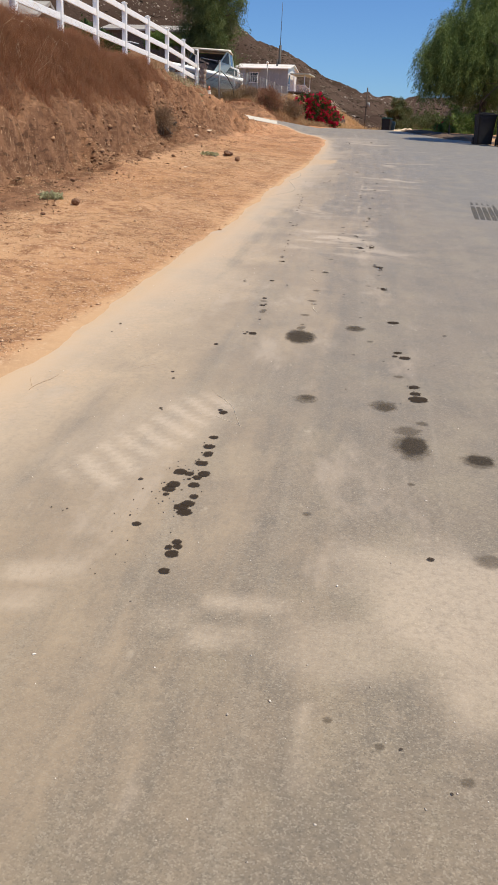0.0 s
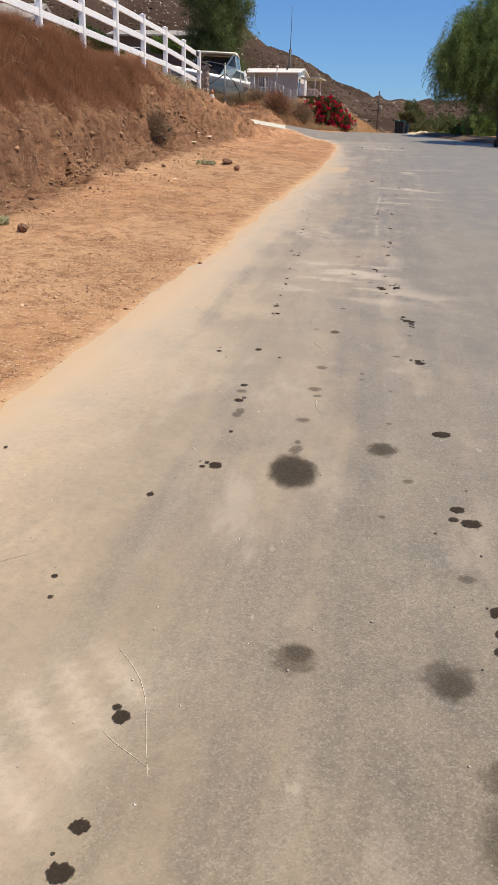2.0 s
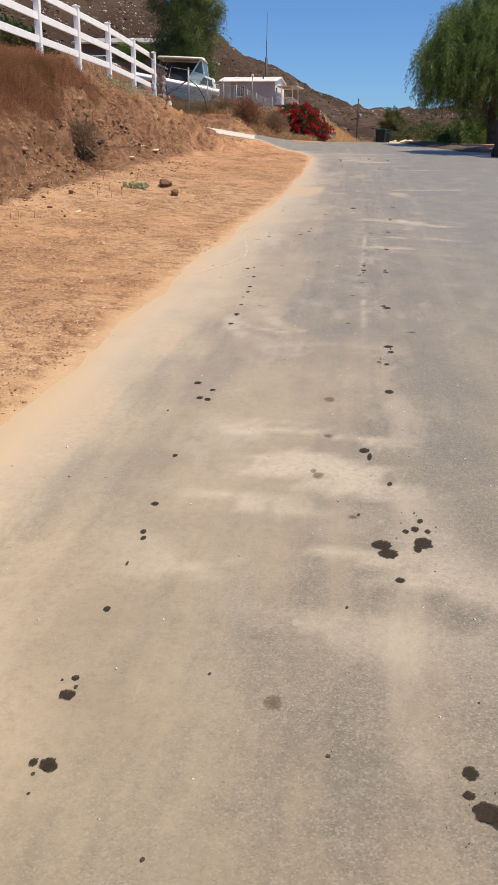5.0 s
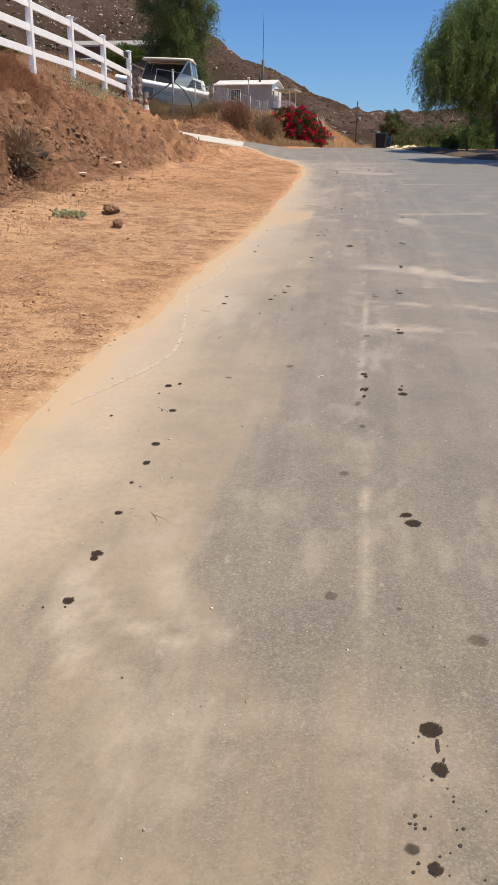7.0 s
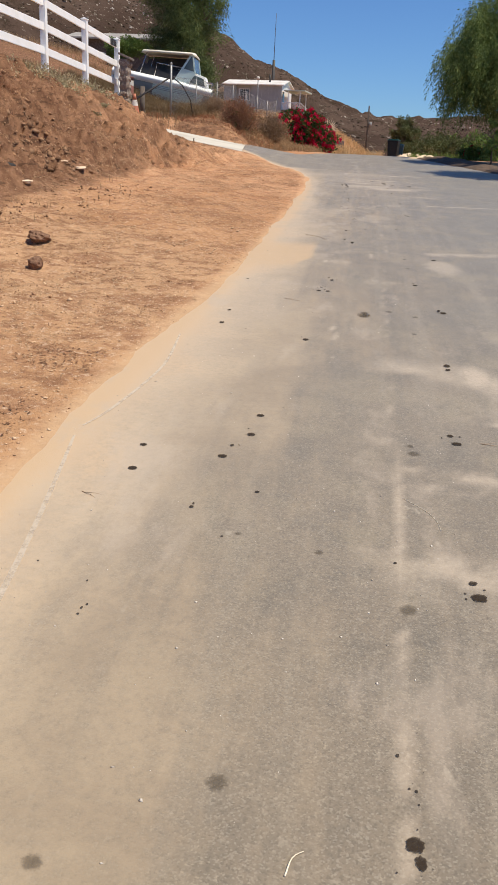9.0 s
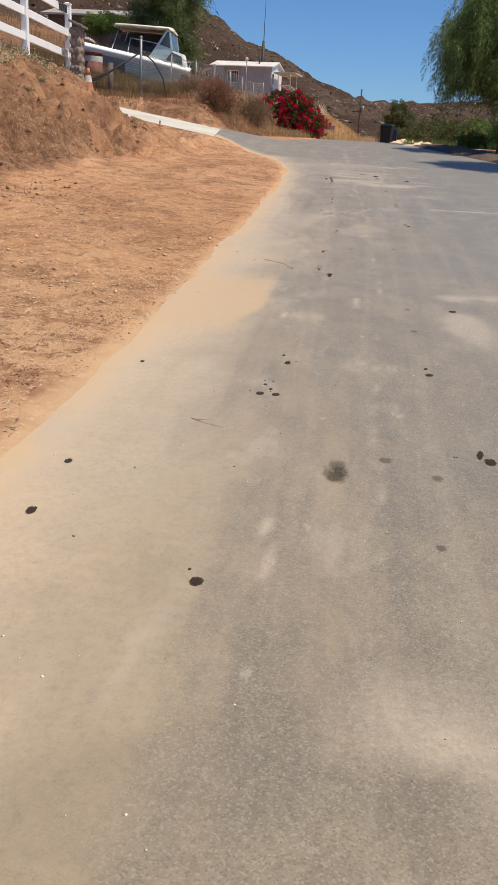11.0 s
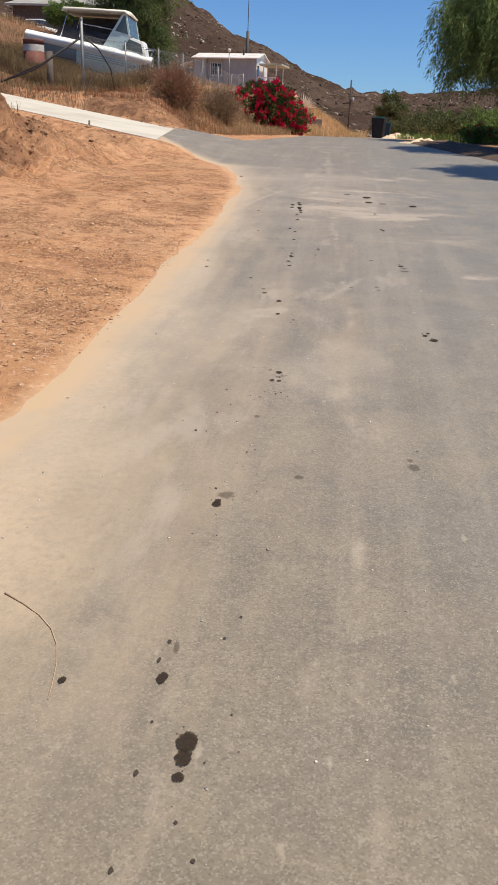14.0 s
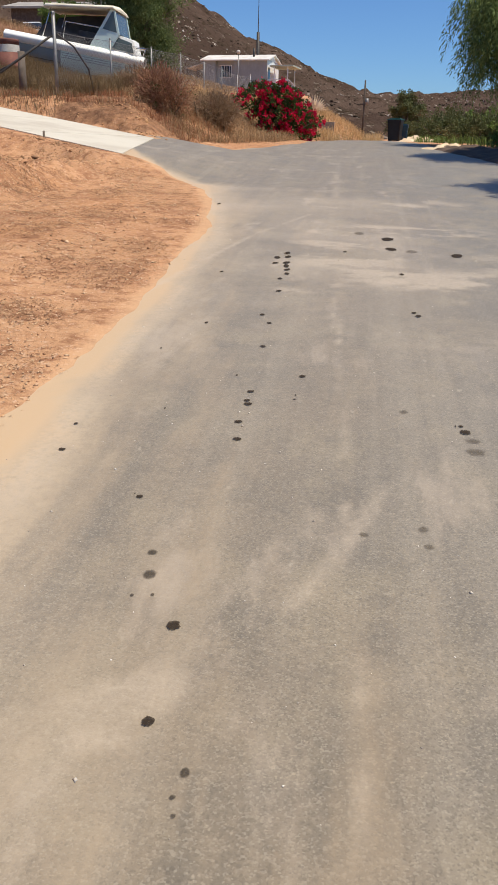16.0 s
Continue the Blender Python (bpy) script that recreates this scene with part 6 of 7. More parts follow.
def joined_stones(rng, x, y, z, size, material, name, label, category, flat=(0.4, 0.9)):
    """Many small stones in one mesh: squashed, turned octahedra with knocked corners."""
    n_ = len(x)
    base = np.array([(1, 0, 0), (-1, 0, 0), (0, 1, 0), (0, -1, 0), (0, 0, 1), (0, 0, -1)], float)
    tri = np.array([(0, 2, 4), (2, 1, 4), (1, 3, 4), (3, 0, 4), (2, 0, 5), (1, 2, 5), (3, 1, 5), (0, 3, 5)])
    v = base[None] * rng.uniform(0.55, 1.2, (n_, 6, 1)) + rng.normal(0, 0.15, (n_, 6, 3))
    v[:, :, 2] *= rng.uniform(*flat, (n_, 1))
    a = rng.uniform(0, 6.28, n_)
    ca, sa = np.cos(a)[:, None], np.sin(a)[:, None]
    vx, vy = v[:, :, 0] * ca - v[:, :, 1] * sa, v[:, :, 0] * sa + v[:, :, 1] * ca
    v = np.stack([vx, vy, v[:, :, 2]], -1) * (np.asarray(size)[:, None, None] * 0.5)
    v += np.stack([x, y, z], 1)[:, None, :]
    f = (np.arange(n_)[:, None, None] * 6 + tri[None]).reshape(-1)
    me = bpy.data.meshes.new(name)
    me.vertices.add(n_ * 6)
    me.vertices.foreach_set("co", v.ravel())
    me.loops.add(len(f))
    me.loops.foreach_set("vertex_index", f)
    me.polygons.add(n_ * 8)
    me.polygons.foreach_set("loop_start", np.arange(n_ * 8) * 3)
    me.update(calc_edges=True)
    return tagged(part(name, me, material), label, category, kind="stuff")


def island_mat(name, a, b, rough=0.95):
    m = mat(name, a, rough)
    n = Nodes(m)
    n.b.inputs["Specular IOR Level"].default_value = 0.1
    n.color(n.mix(n.t.nodes.new("ShaderNodeNewGeometry").outputs["Random Per Island"], a, b))
    return m


PEBBLE = island_mat("pebbles", (0.34, 0.175, 0.092), (0.74, 0.52, 0.33))
GRIT = island_mat("road_grit", (0.30, 0.25, 0.20), (0.78, 0.70, 0.60))
LITTER = island_mat("dry_litter", (0.12, 0.06, 0.03), (0.66, 0.45, 0.27))
BOULDER = island_mat("hill_boulders", (0.20, 0.15, 0.12), (0.66, 0.58, 0.50))
HILL_SHRUB = island_mat("hill_brush", (0.048, 0.036, 0.025), (0.095, 0.064, 0.046))

x, y = scatter(rng, 70000, -5.2, -0.4, 3.0, 40.0, 0.9, -0.08, 51)
keep = x < edge_left(y) - 0.05
x, y = x[keep], y[keep]
z = ground_z(x, y) + ground_detail(x, y)
size = np.clip(rng.lognormal(-4.7, 0.55, len(x)), 0.004, 0.05)
joined_stones(rng, x, y, z + size * 0.1, size, PEBBLE, "pebbles", "small brown stones and crumbs scattered on the dirt", "stones")
x, y = scatter(rng, 26000, -6.3, -4.1, 8.0, 40.0, 0.7, -0.02, 52)
z = ground_z(x, y) + ground_detail(x, y)
size = np.clip(rng.lognormal(-3.8, 0.6, len(x)), 0.012, 0.15)
joined_stones(rng, x, y, z, size, island_mat("rubble", (0.19, 0.095, 0.052), (0.42, 0.245, 0.135)), "rubble", "crumbling stones and clods in the cut bank", "stones")
x = np.concatenate([rng.uniform(-5.5, -4.25, 2600), rng.uniform(-6.3, -4.2, 2200)])
y = np.concatenate([rng.uniform(8.5, 26.5, 2600), rng.uniform(24.0, 37.0, 2200)])
keep = fbm(x + 0.4 * y, y * 0.5, 0.9, 3, 58) > np.where(y < 26, 0.0, 0.10)
x, y = x[keep], y[keep]
size = np.clip(rng.lognormal(-2.9, 0.5, len(x)), 0.03, 0.18)
joined_stones(rng, x, y, ground_z(x, y) + ground_detail(x, y) + size * 0.05, size, island_mat("crust", (0.130, 0.068, 0.040), (0.36, 0.215, 0.125)), "crust", "broken slabs of hard earth in the cut bank", "stones", (0.3, 0.65))
y = rng.uniform(9.0, 26.5, 3000)
x = grass_line(y) + rng.uniform(0.0, 0.75, 3000)
keep = fbm(y, x, 1.1, 3, 74) > -0.12
x, y = x[keep], y[keep]
size = np.clip(rng.lognormal(-2.7, 0.5, len(x)), 0.03, 0.22)
joined_stones(rng, x, y, ground_z(x, y) + ground_detail(x, y) - size * 0.10, size, island_mat("turf_slabs", (0.13, 0.068, 0.040), (0.36, 0.215, 0.125)), "crust", "broken lumps of dry earth below the russet grass", "stones", (0.55, 1.0))
x, y = scatter(rng, 9000, -4.6, -2.6, 6.0, 26.0, 0.8, 0.06, 59)
keep = x < np.interp(y, (6, 12, 20), (-2.7, -3.0, -3.4)) + 0.45 * rng.normal(0, 1, len(x))
x, y = x[keep], y[keep]
size = np.clip(rng.lognormal(-3.95, 0.55, len(x)), 0.010, 0.08)
joined_stones(rng, x, y, ground_z(x, y) + ground_detail(x, y) + size * 0.1, size, island_mat("dark_clods", (0.105, 0.055, 0.034), (0.30, 0.165, 0.095)), "clods", "dark crumbled clods of soil at the foot of the bank", "stones")
x, y = scatter(rng, 7000, -9.0, -3.2, 41.0, 47.0, 0.6, 0.0, 60)
s, w = drive_st(x, y)
keep = (w > 1.02) & (w < 1.75)
x, y = x[keep], y[keep]
size = np.clip(rng.lognormal(-3.6, 0.6, len(x)), 0.012, 0.14)
joined_stones(rng, x, y, ground_z(x, y) + ground_detail(x, y) + size * 0.05, size, island_mat("orange_rubble", (0.30, 0.14, 0.07), (0.56, 0.34, 0.18)), "rubble", "orange rubble on the cut above the driveway", "stones")
# grit on the asphalt
x, y = rng.uniform(-1.2, 3.2, 5600), rng.uniform(1.0, 34.0, 5600)
keep = x > edge_left(y)
x, y = x[keep], y[keep]
size = np.clip(rng.lognormal(-5.2, 0.45, len(x)), 0.003, 0.016)
joined_stones(rng, x, y, road_z(y) + 0.012 * fbm(x, y, 2.0, 3, 3) + size * 0.05, size, GRIT, "road_grit", "small pale grit on the asphalt", "grit", (0.5, 0.9))

# straw, twigs and leaf litter on the dirt
def flat_bits(rng, x, y, ln, hw, lift, name):
    """Thin four-sided bits that lie on the ground, each turned its own way."""
    a = rng.uniform(0, 6.283, len(x))
    ux, uy = np.cos(a) * ln / 2, np.sin(a) * ln / 2
    wx, wy = -np.sin(a) * hw, np.cos(a) * hw
    def spot(px, py, up):
        return np.stack([px, py, ground_z(px, py) + ground_detail(px, py) + lift + up], 1)
    tilt = np.abs(rng.normal(0, 0.025, len(x))) * ln
    quad = np.stack([spot(x - ux - wx * 0.4, y - uy - wy * 0.4, 0), spot(x + ux - wx, y + uy - wy, tilt), spot(x + ux * 1.1 + wx, y + uy * 1.1 + wy, tilt), spot(x - ux + wx, y - uy + wy, 0)], 1)
    me = bpy.data.meshes.new(name)
    me.vertices.add(len(x) * 4)
    me.vertices.foreach_set("co", quad.ravel())
    me.loops.add(len(x) * 4)
    me.loops.foreach_set("vertex_index", np.arange(len(x) * 4))
    me.polygons.add(len(x))
    me.polygons.foreach_set("loop_start", np.arange(len(x)) * 4)
    me.update(calc_edges=True)
    return me


x, y = scatter(rng, 190000, -4.8, -0.6, 3.0, 40.0, 0.8, -0.05, 53)
keep = x < edge_left(y) - 0.05 - 0.6 * rng.uniform(0, 1, len(x)) ** 2
x, y = x[keep], y[keep]
ln = np.clip(rng.lognormal(-3.95, 0.6, len(x)), 0.008, 0.11)
hw = rng.uniform(0.0008, 0.0018, len(x)) * (1 + 1.6 * (ln < 0.022))
tagged(part("leaf_litter", flat_bits(rng, x, y, ln, hw, 0.006, "leaf_litter"), LITTER), "dry straw, twigs and leaf litter on the dirt", "litter", kind="stuff")
# patches of dead brown leaves
x, y = scatter(rng, 260000, -4.6, -1.0, 4.0, 38.5, 0.45, 0.16, 57)
keep = (x < edge_left(y) - 0.2) & (rng.uniform(0, 1, len(x)) < np.interp(y, (8, 26, 31), (0.5, 0.8, 1.0)))
x, y = x[keep], y[keep]
tagged(part("dead_leaves", flat_bits(rng, x, y, rng.uniform(0.008, 0.028, len(x)), rng.uniform(0.0016, 0.0045, len(x)), 0.006, "dead_leaves"), island_mat("dead_leaves", (0.12, 0.055, 0.030), (0.40, 0.215, 0.115))),
       "patches of dead brown leaves on the dirt", "leaves", kind="stuff")

# sticks lying on the asphalt
DARK_TWIG = worn("brown_twig_bark", (0.42, 0.30, 0.20), (0.55, 0.42, 0.29), 20, 0.9)
STRAW = worn("dry_stick", (0.85, 0.75, 0.58), (0.72, 0.60, 0.44), 20, 0.9)


def stick(ax, ay, bx, by, radius, dark=False, fork=False, seed=0):
    rng = np.random.default_rng(seed + 200)
    a, b = Vector((ax, ay, float(road_z(ay)) + 0.012 * float(fbm(ax, ay, 2.0, 3, 3)) + radius)), Vector((bx, by, float(road_z(by)) + 0.012 * float(fbm(bx, by, 2.0, 3, 3)) + radius))
    side = Vector((-(b - a).y, (b - a).x, 0))
    bow, kink = rng.uniform(-0.16, 0.16), rng.uniform(-0.05, 0.05)
    mid = [a.lerp(b, t) + side * (bow * math.sin(math.pi * t) + kink * math.sin(2 * math.pi * t)) + Vector((0, 0, 0.0015 * math.sin(math.pi * t))) for t in (0.15, 0.3, 0.45, 0.6, 0.75, 0.9)]
    bm = tube(bmesh.new(), [a, *mid, b], [radius * (1 - 0.07 * k) for k in range(8)], 6)
    if fork:
        tube(bm, [mid[0], mid[0].lerp(b, 0.5) + side * 0.35, mid[0].lerp(b, 0.9) + side * 0.45], [radius * 0.7, radius * 0.5, radius * 0.3], 5)
    tagged(part("stick", bm, DARK_TWIG if dark else STRAW), "thin dark forked twig lying on the asphalt" if dark else "pale dry stick lying on the asphalt", "stick", "sticks")


for k, (ax, ay, bx, by, r, dk, fk) in enumerate(((0.07, 6.94, 0.14, 6.78, 0.0016, False, False), (-0.44, 22.33, -0.2, 21.97, 0.0030, True, False), (-0.33, 18.67, -0.19, 18.6, 0.002, True, True),
                                                 (-0.32, 11.97, -0.28, 11.87, 0.0014, True, True), (-1.16, 3.71, -1.10, 3.98, 0.0022, True, True), (0.17, 13.6, 0.2, 13.66, 0.0028, False, False),
                                                 (0.44, 15.27, 0.56, 15.04, 0.0013, False, False), (0.16, 5.9, 0.2, 5.73, 0.0018, False, False), (-0.73, 4.15, -0.64, 4.28, 0.0012, True, False),
                                                 (0.79, 15.89, 0.9, 15.88, 0.0022, True, True), (-0.21, 3.86, -0.02, 3.44, 0.0012, False, False), (-0.16, 3.56, -0.02, 3.46, 0.0010, False, False),
                                                 (-0.71, 15.08, -0.65, 15.04, 0.002, True, True), (-0.55, 13.05, -0.45, 12.95, 0.0016, False, False))):
    stick(ax, ay, bx, by, r * 0.7, dk, fk, k)

# sand heaps by the far bin and along the lane's edge
def heap_mesh(cx, cy, rx, ry_, hh, turn=0.0):
    bm = bmesh.new()
    cells, ring0 = 16, None
    for i in range(cells + 1):
        r = i / cells
        ring = []
        for k in range(28):
            a = 2 * math.pi * k / 28
            ox, oy = math.cos(a) * r * rx, math.sin(a) * r * ry_
            px, py = cx + ox * math.cos(turn) - oy * math.sin(turn), cy + ox * math.sin(turn) + oy * math.cos(turn)
            ring.append(bm.verts.new((px, py, float(road_z(py)) - 0.08 + (hh + 0.05) * (1 - r * r) * (1 + 1.3 * float(fbm(px, py, 0.3, 3, 9))))))
        if ring0:
            for k in range(28):
                bm.faces.new((ring0[k], ring0[(k + 1) % 28], ring[(k + 1) % 28], ring[k])).smooth = True
        ring0 = ring
    return bm


SAND = worn("pale_sand", (0.78, 0.60, 0.40), (0.66, 0.49, 0.31), 3, 1.0, bump=0.6, object_space=False)
for cx, cy, rx, ry_, hh, turn in ((3.0, 68.0, 1.5, 0.9, 0.20, 0.0), (2.35, 46.6, 0.75, 0.35, 0.16, -0.35), (3.1, 45.4, 0.6, 0.28, 0.14, -0.6)):
    tagged(part("sand_heap", heap_mesh(cx, cy, rx, ry_, hh, turn), SAND), "low heap of pale sand at the edge of the road", "sand", "sand heaps")
# dark mulch bed beside the lane under the tree
by_ = np.linspace(36.5, 48.0, 60)
bu = np.linspace(0, 1, 14)
BX = (edge_right(by_) + 0.02 + 0.12 * fbm(by_, by_ * 0, 0.9, 3, 90))[:, None] + bu[None, :] * 1.7
BY = np.repeat(by_[:, None], len(bu), 1)
BZ = road_z(BY) - 0.03 + (0.13 + 0.10 * fbm(BX, BY, 0.35, 4, 91)) * np.sin(np.pi * np.clip(bu * 1.0, 0, 1))[None, :] ** 0.5 * smooth(36.5, 38, BY) * (1 - smooth(47, 48, BY))
me = grid_mesh(np.arange(len(bu)), by_, BZ, "soil_bed")
me.vertices.foreach_set("co", np.stack([BX, BY, BZ], -1).ravel())
tagged(part("soil_bed", me, worn("dark_mulch", (0.085, 0.055, 0.038), (0.15, 0.095, 0.06), 6, 1.0, bump=0.8, grain=40, object_space=False)), "dark brown mulched bed at the edge of the road", "soil", kind="structure")
wbox = empty("mailbox", (4.3, 75, float(road_z(75)) - 0.05), "small white roadside box beyond the sand heap", "mailbox")
part("post", boxed((-0.04, -0.04, -0.2), (0.04, 0.04, 0.42)), WOOD_AND_WALL_SHADE, wbox)
part("body", boxed((-0.25, -0.15, 0.42), (0.25, 0.15, 0.72), 0.05), DULL_WHITE, wbox)
# grey retaining wall on the slope behind the bush
tagged(part("retaining_wall", boxed((-3.4, 78.2, 2.3), (-1.7, 78.5, 3.55), 0.03), MORTAR), "grey retaining wall on the grassy slope", "wall")

# ---- boulders and brush on the hill ----
def on_hill(n_, seed, patch, cut, y1=430):
    r = np.random.default_rng(seed)
    ix, iy = r.integers(0, len(hx) - 1, n_ * 3), r.integers(0, len(hy) - 1, n_ * 3)
    fx, fy = r.uniform(0, 1, n_ * 3), r.uniform(0, 1, n_ * 3)
    px, py = hx[ix] * (1 - fx) + hx[ix + 1] * fx, hy[iy] * (1 - fy) + hy[iy + 1] * fy
    pz_ = (HZ[iy, ix] * (1 - fx) + HZ[iy, ix + 1] * fx) * (1 - fy) + (HZ[iy + 1, ix] * (1 - fx) + HZ[iy + 1, ix + 1] * fx) * fy
    ok = (fbm(px, py, patch, 3, seed) > cut) & (py > 205) & (py < y1) & (np.abs(px) < 190)
    return px[ok][:n_], py[ok][:n_], pz_[ok][:n_]


px, py, pz_ = on_hill(8000, 81, 30.0, 0.0)
size = np.clip(rng.lognormal(-0.70, 0.5, len(px)), 0.22, 1.5)
joined_stones(rng, px, py, pz_, size, BOULDER, "boulders", "pale granite boulders strewn over the brown hillside", "boulders", (0.5, 0.9))
px, py, pz_ = on_hill(12000, 82, 20.0, -0.3)
size = np.clip(rng.lognormal(-0.25, 0.35, len(px)), 0.4, 1.7)
joined_stones(rng, px, py, pz_, size, HILL_SHRUB, "hill_brush", "dark dry brush covering the hillside", "brush", (0.35, 0.6))

# ---- bars where the plate at the fence end carries its number ----
plate = empty("number_plate", (FENCE_X + 0.03, FENCE_END - 0.42, 4.67), "dark metal number plate hooked on the end rail", "sign")
for k in range(4):
    part("bar", boxed((0.0, -0.26 + k * 0.14, -0.07), (0.012, -0.17 + k * 0.14, 0.07), 0.002), DARK_STEEL, plate)
part("bar", boxed((0.0, -0.30, 0.075), (0.012, 0.30, 0.09), 0.002), DARK_STEEL, plate)

# ---- stains on the asphalt ----
def stain_mat(name, color, strength, soft, rough, scale=1.6, detail=3, ragged=0.7, core=0.0):
    """Oil soaked into the asphalt: an uneven round blot, each with an edge of its own; core: how much darker the middle is."""
    m = mat(name, color, rough)
    n = Nodes(m)
    n.b.inputs["Specular IOR Level"].default_value = 0.12
    co = n.t.nodes.new("ShaderNodeTexCoord").outputs["Object"]
    shift = n.add("ShaderNodeCombineXYZ", X=n.math("MULTIPLY", n.t.nodes.new("ShaderNodeObjectInfo").outputs["Random"], 60.0), Y=3.0)
    at = n.add("ShaderNodeVectorMath")
    n.put(at.inputs[0], co), n.put(at.inputs[1], shift.outputs[0])
    wob = n.noise(at.outputs[0], scale, detail, 0.6)
    ln = n.add("ShaderNodeVectorMath")
    ln.operation = "LENGTH"
    n.put(ln.inputs[0], co)
    edge = n.math("ADD", ln.outputs["Value"], n.math("MULTIPLY", n.math("SUBTRACT", wob, 0.5), ragged))
    cover = n.ramp(edge, 1.0 - soft, 1.0, strength, 0.0)
    if core:
        cover = n.math("MULTIPLY", cover, n.ramp(edge, 0.15, 0.95, 1.0, 1.0 - core))
    grit = n.ramp(n.noise(n.where(), 110, 4, 0.75), 0.30, 0.62, 0.72, 1.0)
    n.put(n.b.inputs["Alpha"], n.math("MULTIPLY", cover, grit))
    return m


STAIN_DARK = stain_mat("fresh_oil", (0.040, 0.028, 0.019), 0.96, 0.16, 0.85, 1.9, 3, 0.95)
STAIN_FADED = stain_mat("faded_oil", (0.085, 0.066, 0.048), 0.42, 0.45, 0.9, 2.1, 5, 1.0, 0.25)
STAIN_SOFT = stain_mat("soaked_oil", (0.055, 0.043, 0.032), 0.66, 0.42, 0.9, 1.7, 4, 0.65)
DARK_1 = [(0.77, 1.36, 0.005, 0.005), (0.66, 1.48, 0.006, 0.005), (-0.08, 2.15, 0.018, 0.017), (-0.08, 2.26, 0.023, 0.022), (-0.10, 2.30, 0.013, 0.015), (-0.07, 2.31, 0.015, 0.015), (-0.25, 2.32, 0.004, 0.006), (-0.08, 2.34, 0.016, 0.016), (-0.32, 2.37, 0.003, 0.006), (0.79, 2.39, 0.012, 0.011), (-0.25, 2.44, 0.016, 0.015), (-0.54, 2.48, 0.003, 0.007), (-0.29, 2.50, 0.005, 0.007), (-0.53, 2.50, 0.006, 0.007), (-0.35, 2.50, 0.004, 0.007), (-0.59, 2.50, 0.004, 0.007), (-0.10, 2.56, 0.028, 0.022), (-0.14, 2.57, 0.004, 0.005), (-0.12, 2.60, 0.028, 0.024), (-0.21, 2.61, 0.003, 0.003), (-0.31, 2.62, 0.003, 0.005), (-0.20, 2.63, 0.005, 0.006)]
DARK_2 = [(-0.10, 2.63, 0.025, 0.017), (-0.16, 2.64, 0.003, 0.003), (-0.23, 2.65, 0.004, 0.004), (-0.18, 2.66, 0.003, 0.004), (-0.20, 2.69, 0.012, 0.011), (-0.09, 2.69, 0.016, 0.018), (-0.26, 2.70, 0.005, 0.005), (-0.23, 2.71, 0.004, 0.004), (-0.30, 2.72, 0.005, 0.007), (-0.07, 2.74, 0.004, 0.003), (-0.15, 2.74, 0.006, 0.004), (-0.20, 2.74, 0.024, 0.027), (-0.19, 2.78, 0.025, 0.028), (-0.24, 2.78, 0.004, 0.005), (-0.11, 2.79, 0.022, 0.021), (-0.23, 2.79, 0.006, 0.005), (-0.33, 2.80, 0.009, 0.010), (-0.16, 2.83, 0.005, 0.003), (-0.14, 2.84, 0.008, 0.005), (-0.13, 2.86, 0.005, 0.004), (-0.11, 2.86, 0.018, 0.019), (-0.15, 2.89, 0.020, 0.016), (-0.19, 2.90, 0.025, 0.026), (-0.09, 2.90, 0.024, 0.026)]
DARK_3 = [(-0.14, 2.92, 0.005, 0.004), (-0.24, 2.92, 0.003, 0.004), (-0.16, 2.93, 0.005, 0.005), (-0.12, 2.93, 0.004, 0.004), (-0.24, 2.93, 0.003, 0.004), (-0.21, 2.95, 0.004, 0.004), (-0.12, 3.00, 0.027, 0.024), (-0.22, 3.00, 0.004, 0.004), (-0.15, 3.02, 0.006, 0.005), (-0.14, 3.04, 0.007, 0.005), (-0.11, 3.10, 0.020, 0.028), (-0.14, 3.11, 0.006, 0.007), (-0.12, 3.18, 0.025, 0.016), (-0.14, 3.20, 0.005, 0.005), (-0.15, 3.22, 0.006, 0.006), (-0.12, 3.29, 0.020, 0.018), (-0.43, 3.58, 0.007, 0.007), (-0.44, 3.60, 0.009, 0.007), (-0.13, 3.61, 0.021, 0.023), (-0.15, 3.64, 0.011, 0.007), (0.83, 4.01, 0.049, 0.041), (-0.48, 4.06, 0.008, 0.007), (0.82, 4.10, 0.028, 0.026), (-0.51, 4.17, 0.010, 0.010)]
DARK_4 = [(0.80, 4.19, 0.010, 0.011), (0.82, 4.21, 0.027, 0.023), (0.80, 4.53, 0.006, 0.008), (0.66, 4.66, 0.007, 0.009), (0.79, 4.75, 0.032, 0.022), (0.73, 4.77, 0.017, 0.013), (-0.37, 4.77, 0.013, 0.014), (-0.37, 4.79, 0.005, 0.006), (0.75, 4.85, 0.025, 0.023), (-1.07, 4.88, 0.007, 0.015), (-0.28, 5.05, 0.003, 0.003), (-0.23, 5.05, 0.011, 0.008), (-0.18, 5.07, 0.025, 0.028), (-1.07, 5.08, 0.008, 0.012), (-0.22, 5.09, 0.009, 0.010), (-0.25, 5.10, 0.006, 0.005), (-0.29, 5.12, 0.003, 0.003), (-0.11, 5.25, 0.004, 0.003), (-0.18, 5.43, 0.009, 0.011), (0.74, 5.57, 0.036, 0.027), (0.71, 5.57, 0.012, 0.018), (-0.28, 5.82, 0.005, 0.006), (-0.21, 5.83, 0.022, 0.017), (-0.19, 5.87, 0.011, 0.009)]
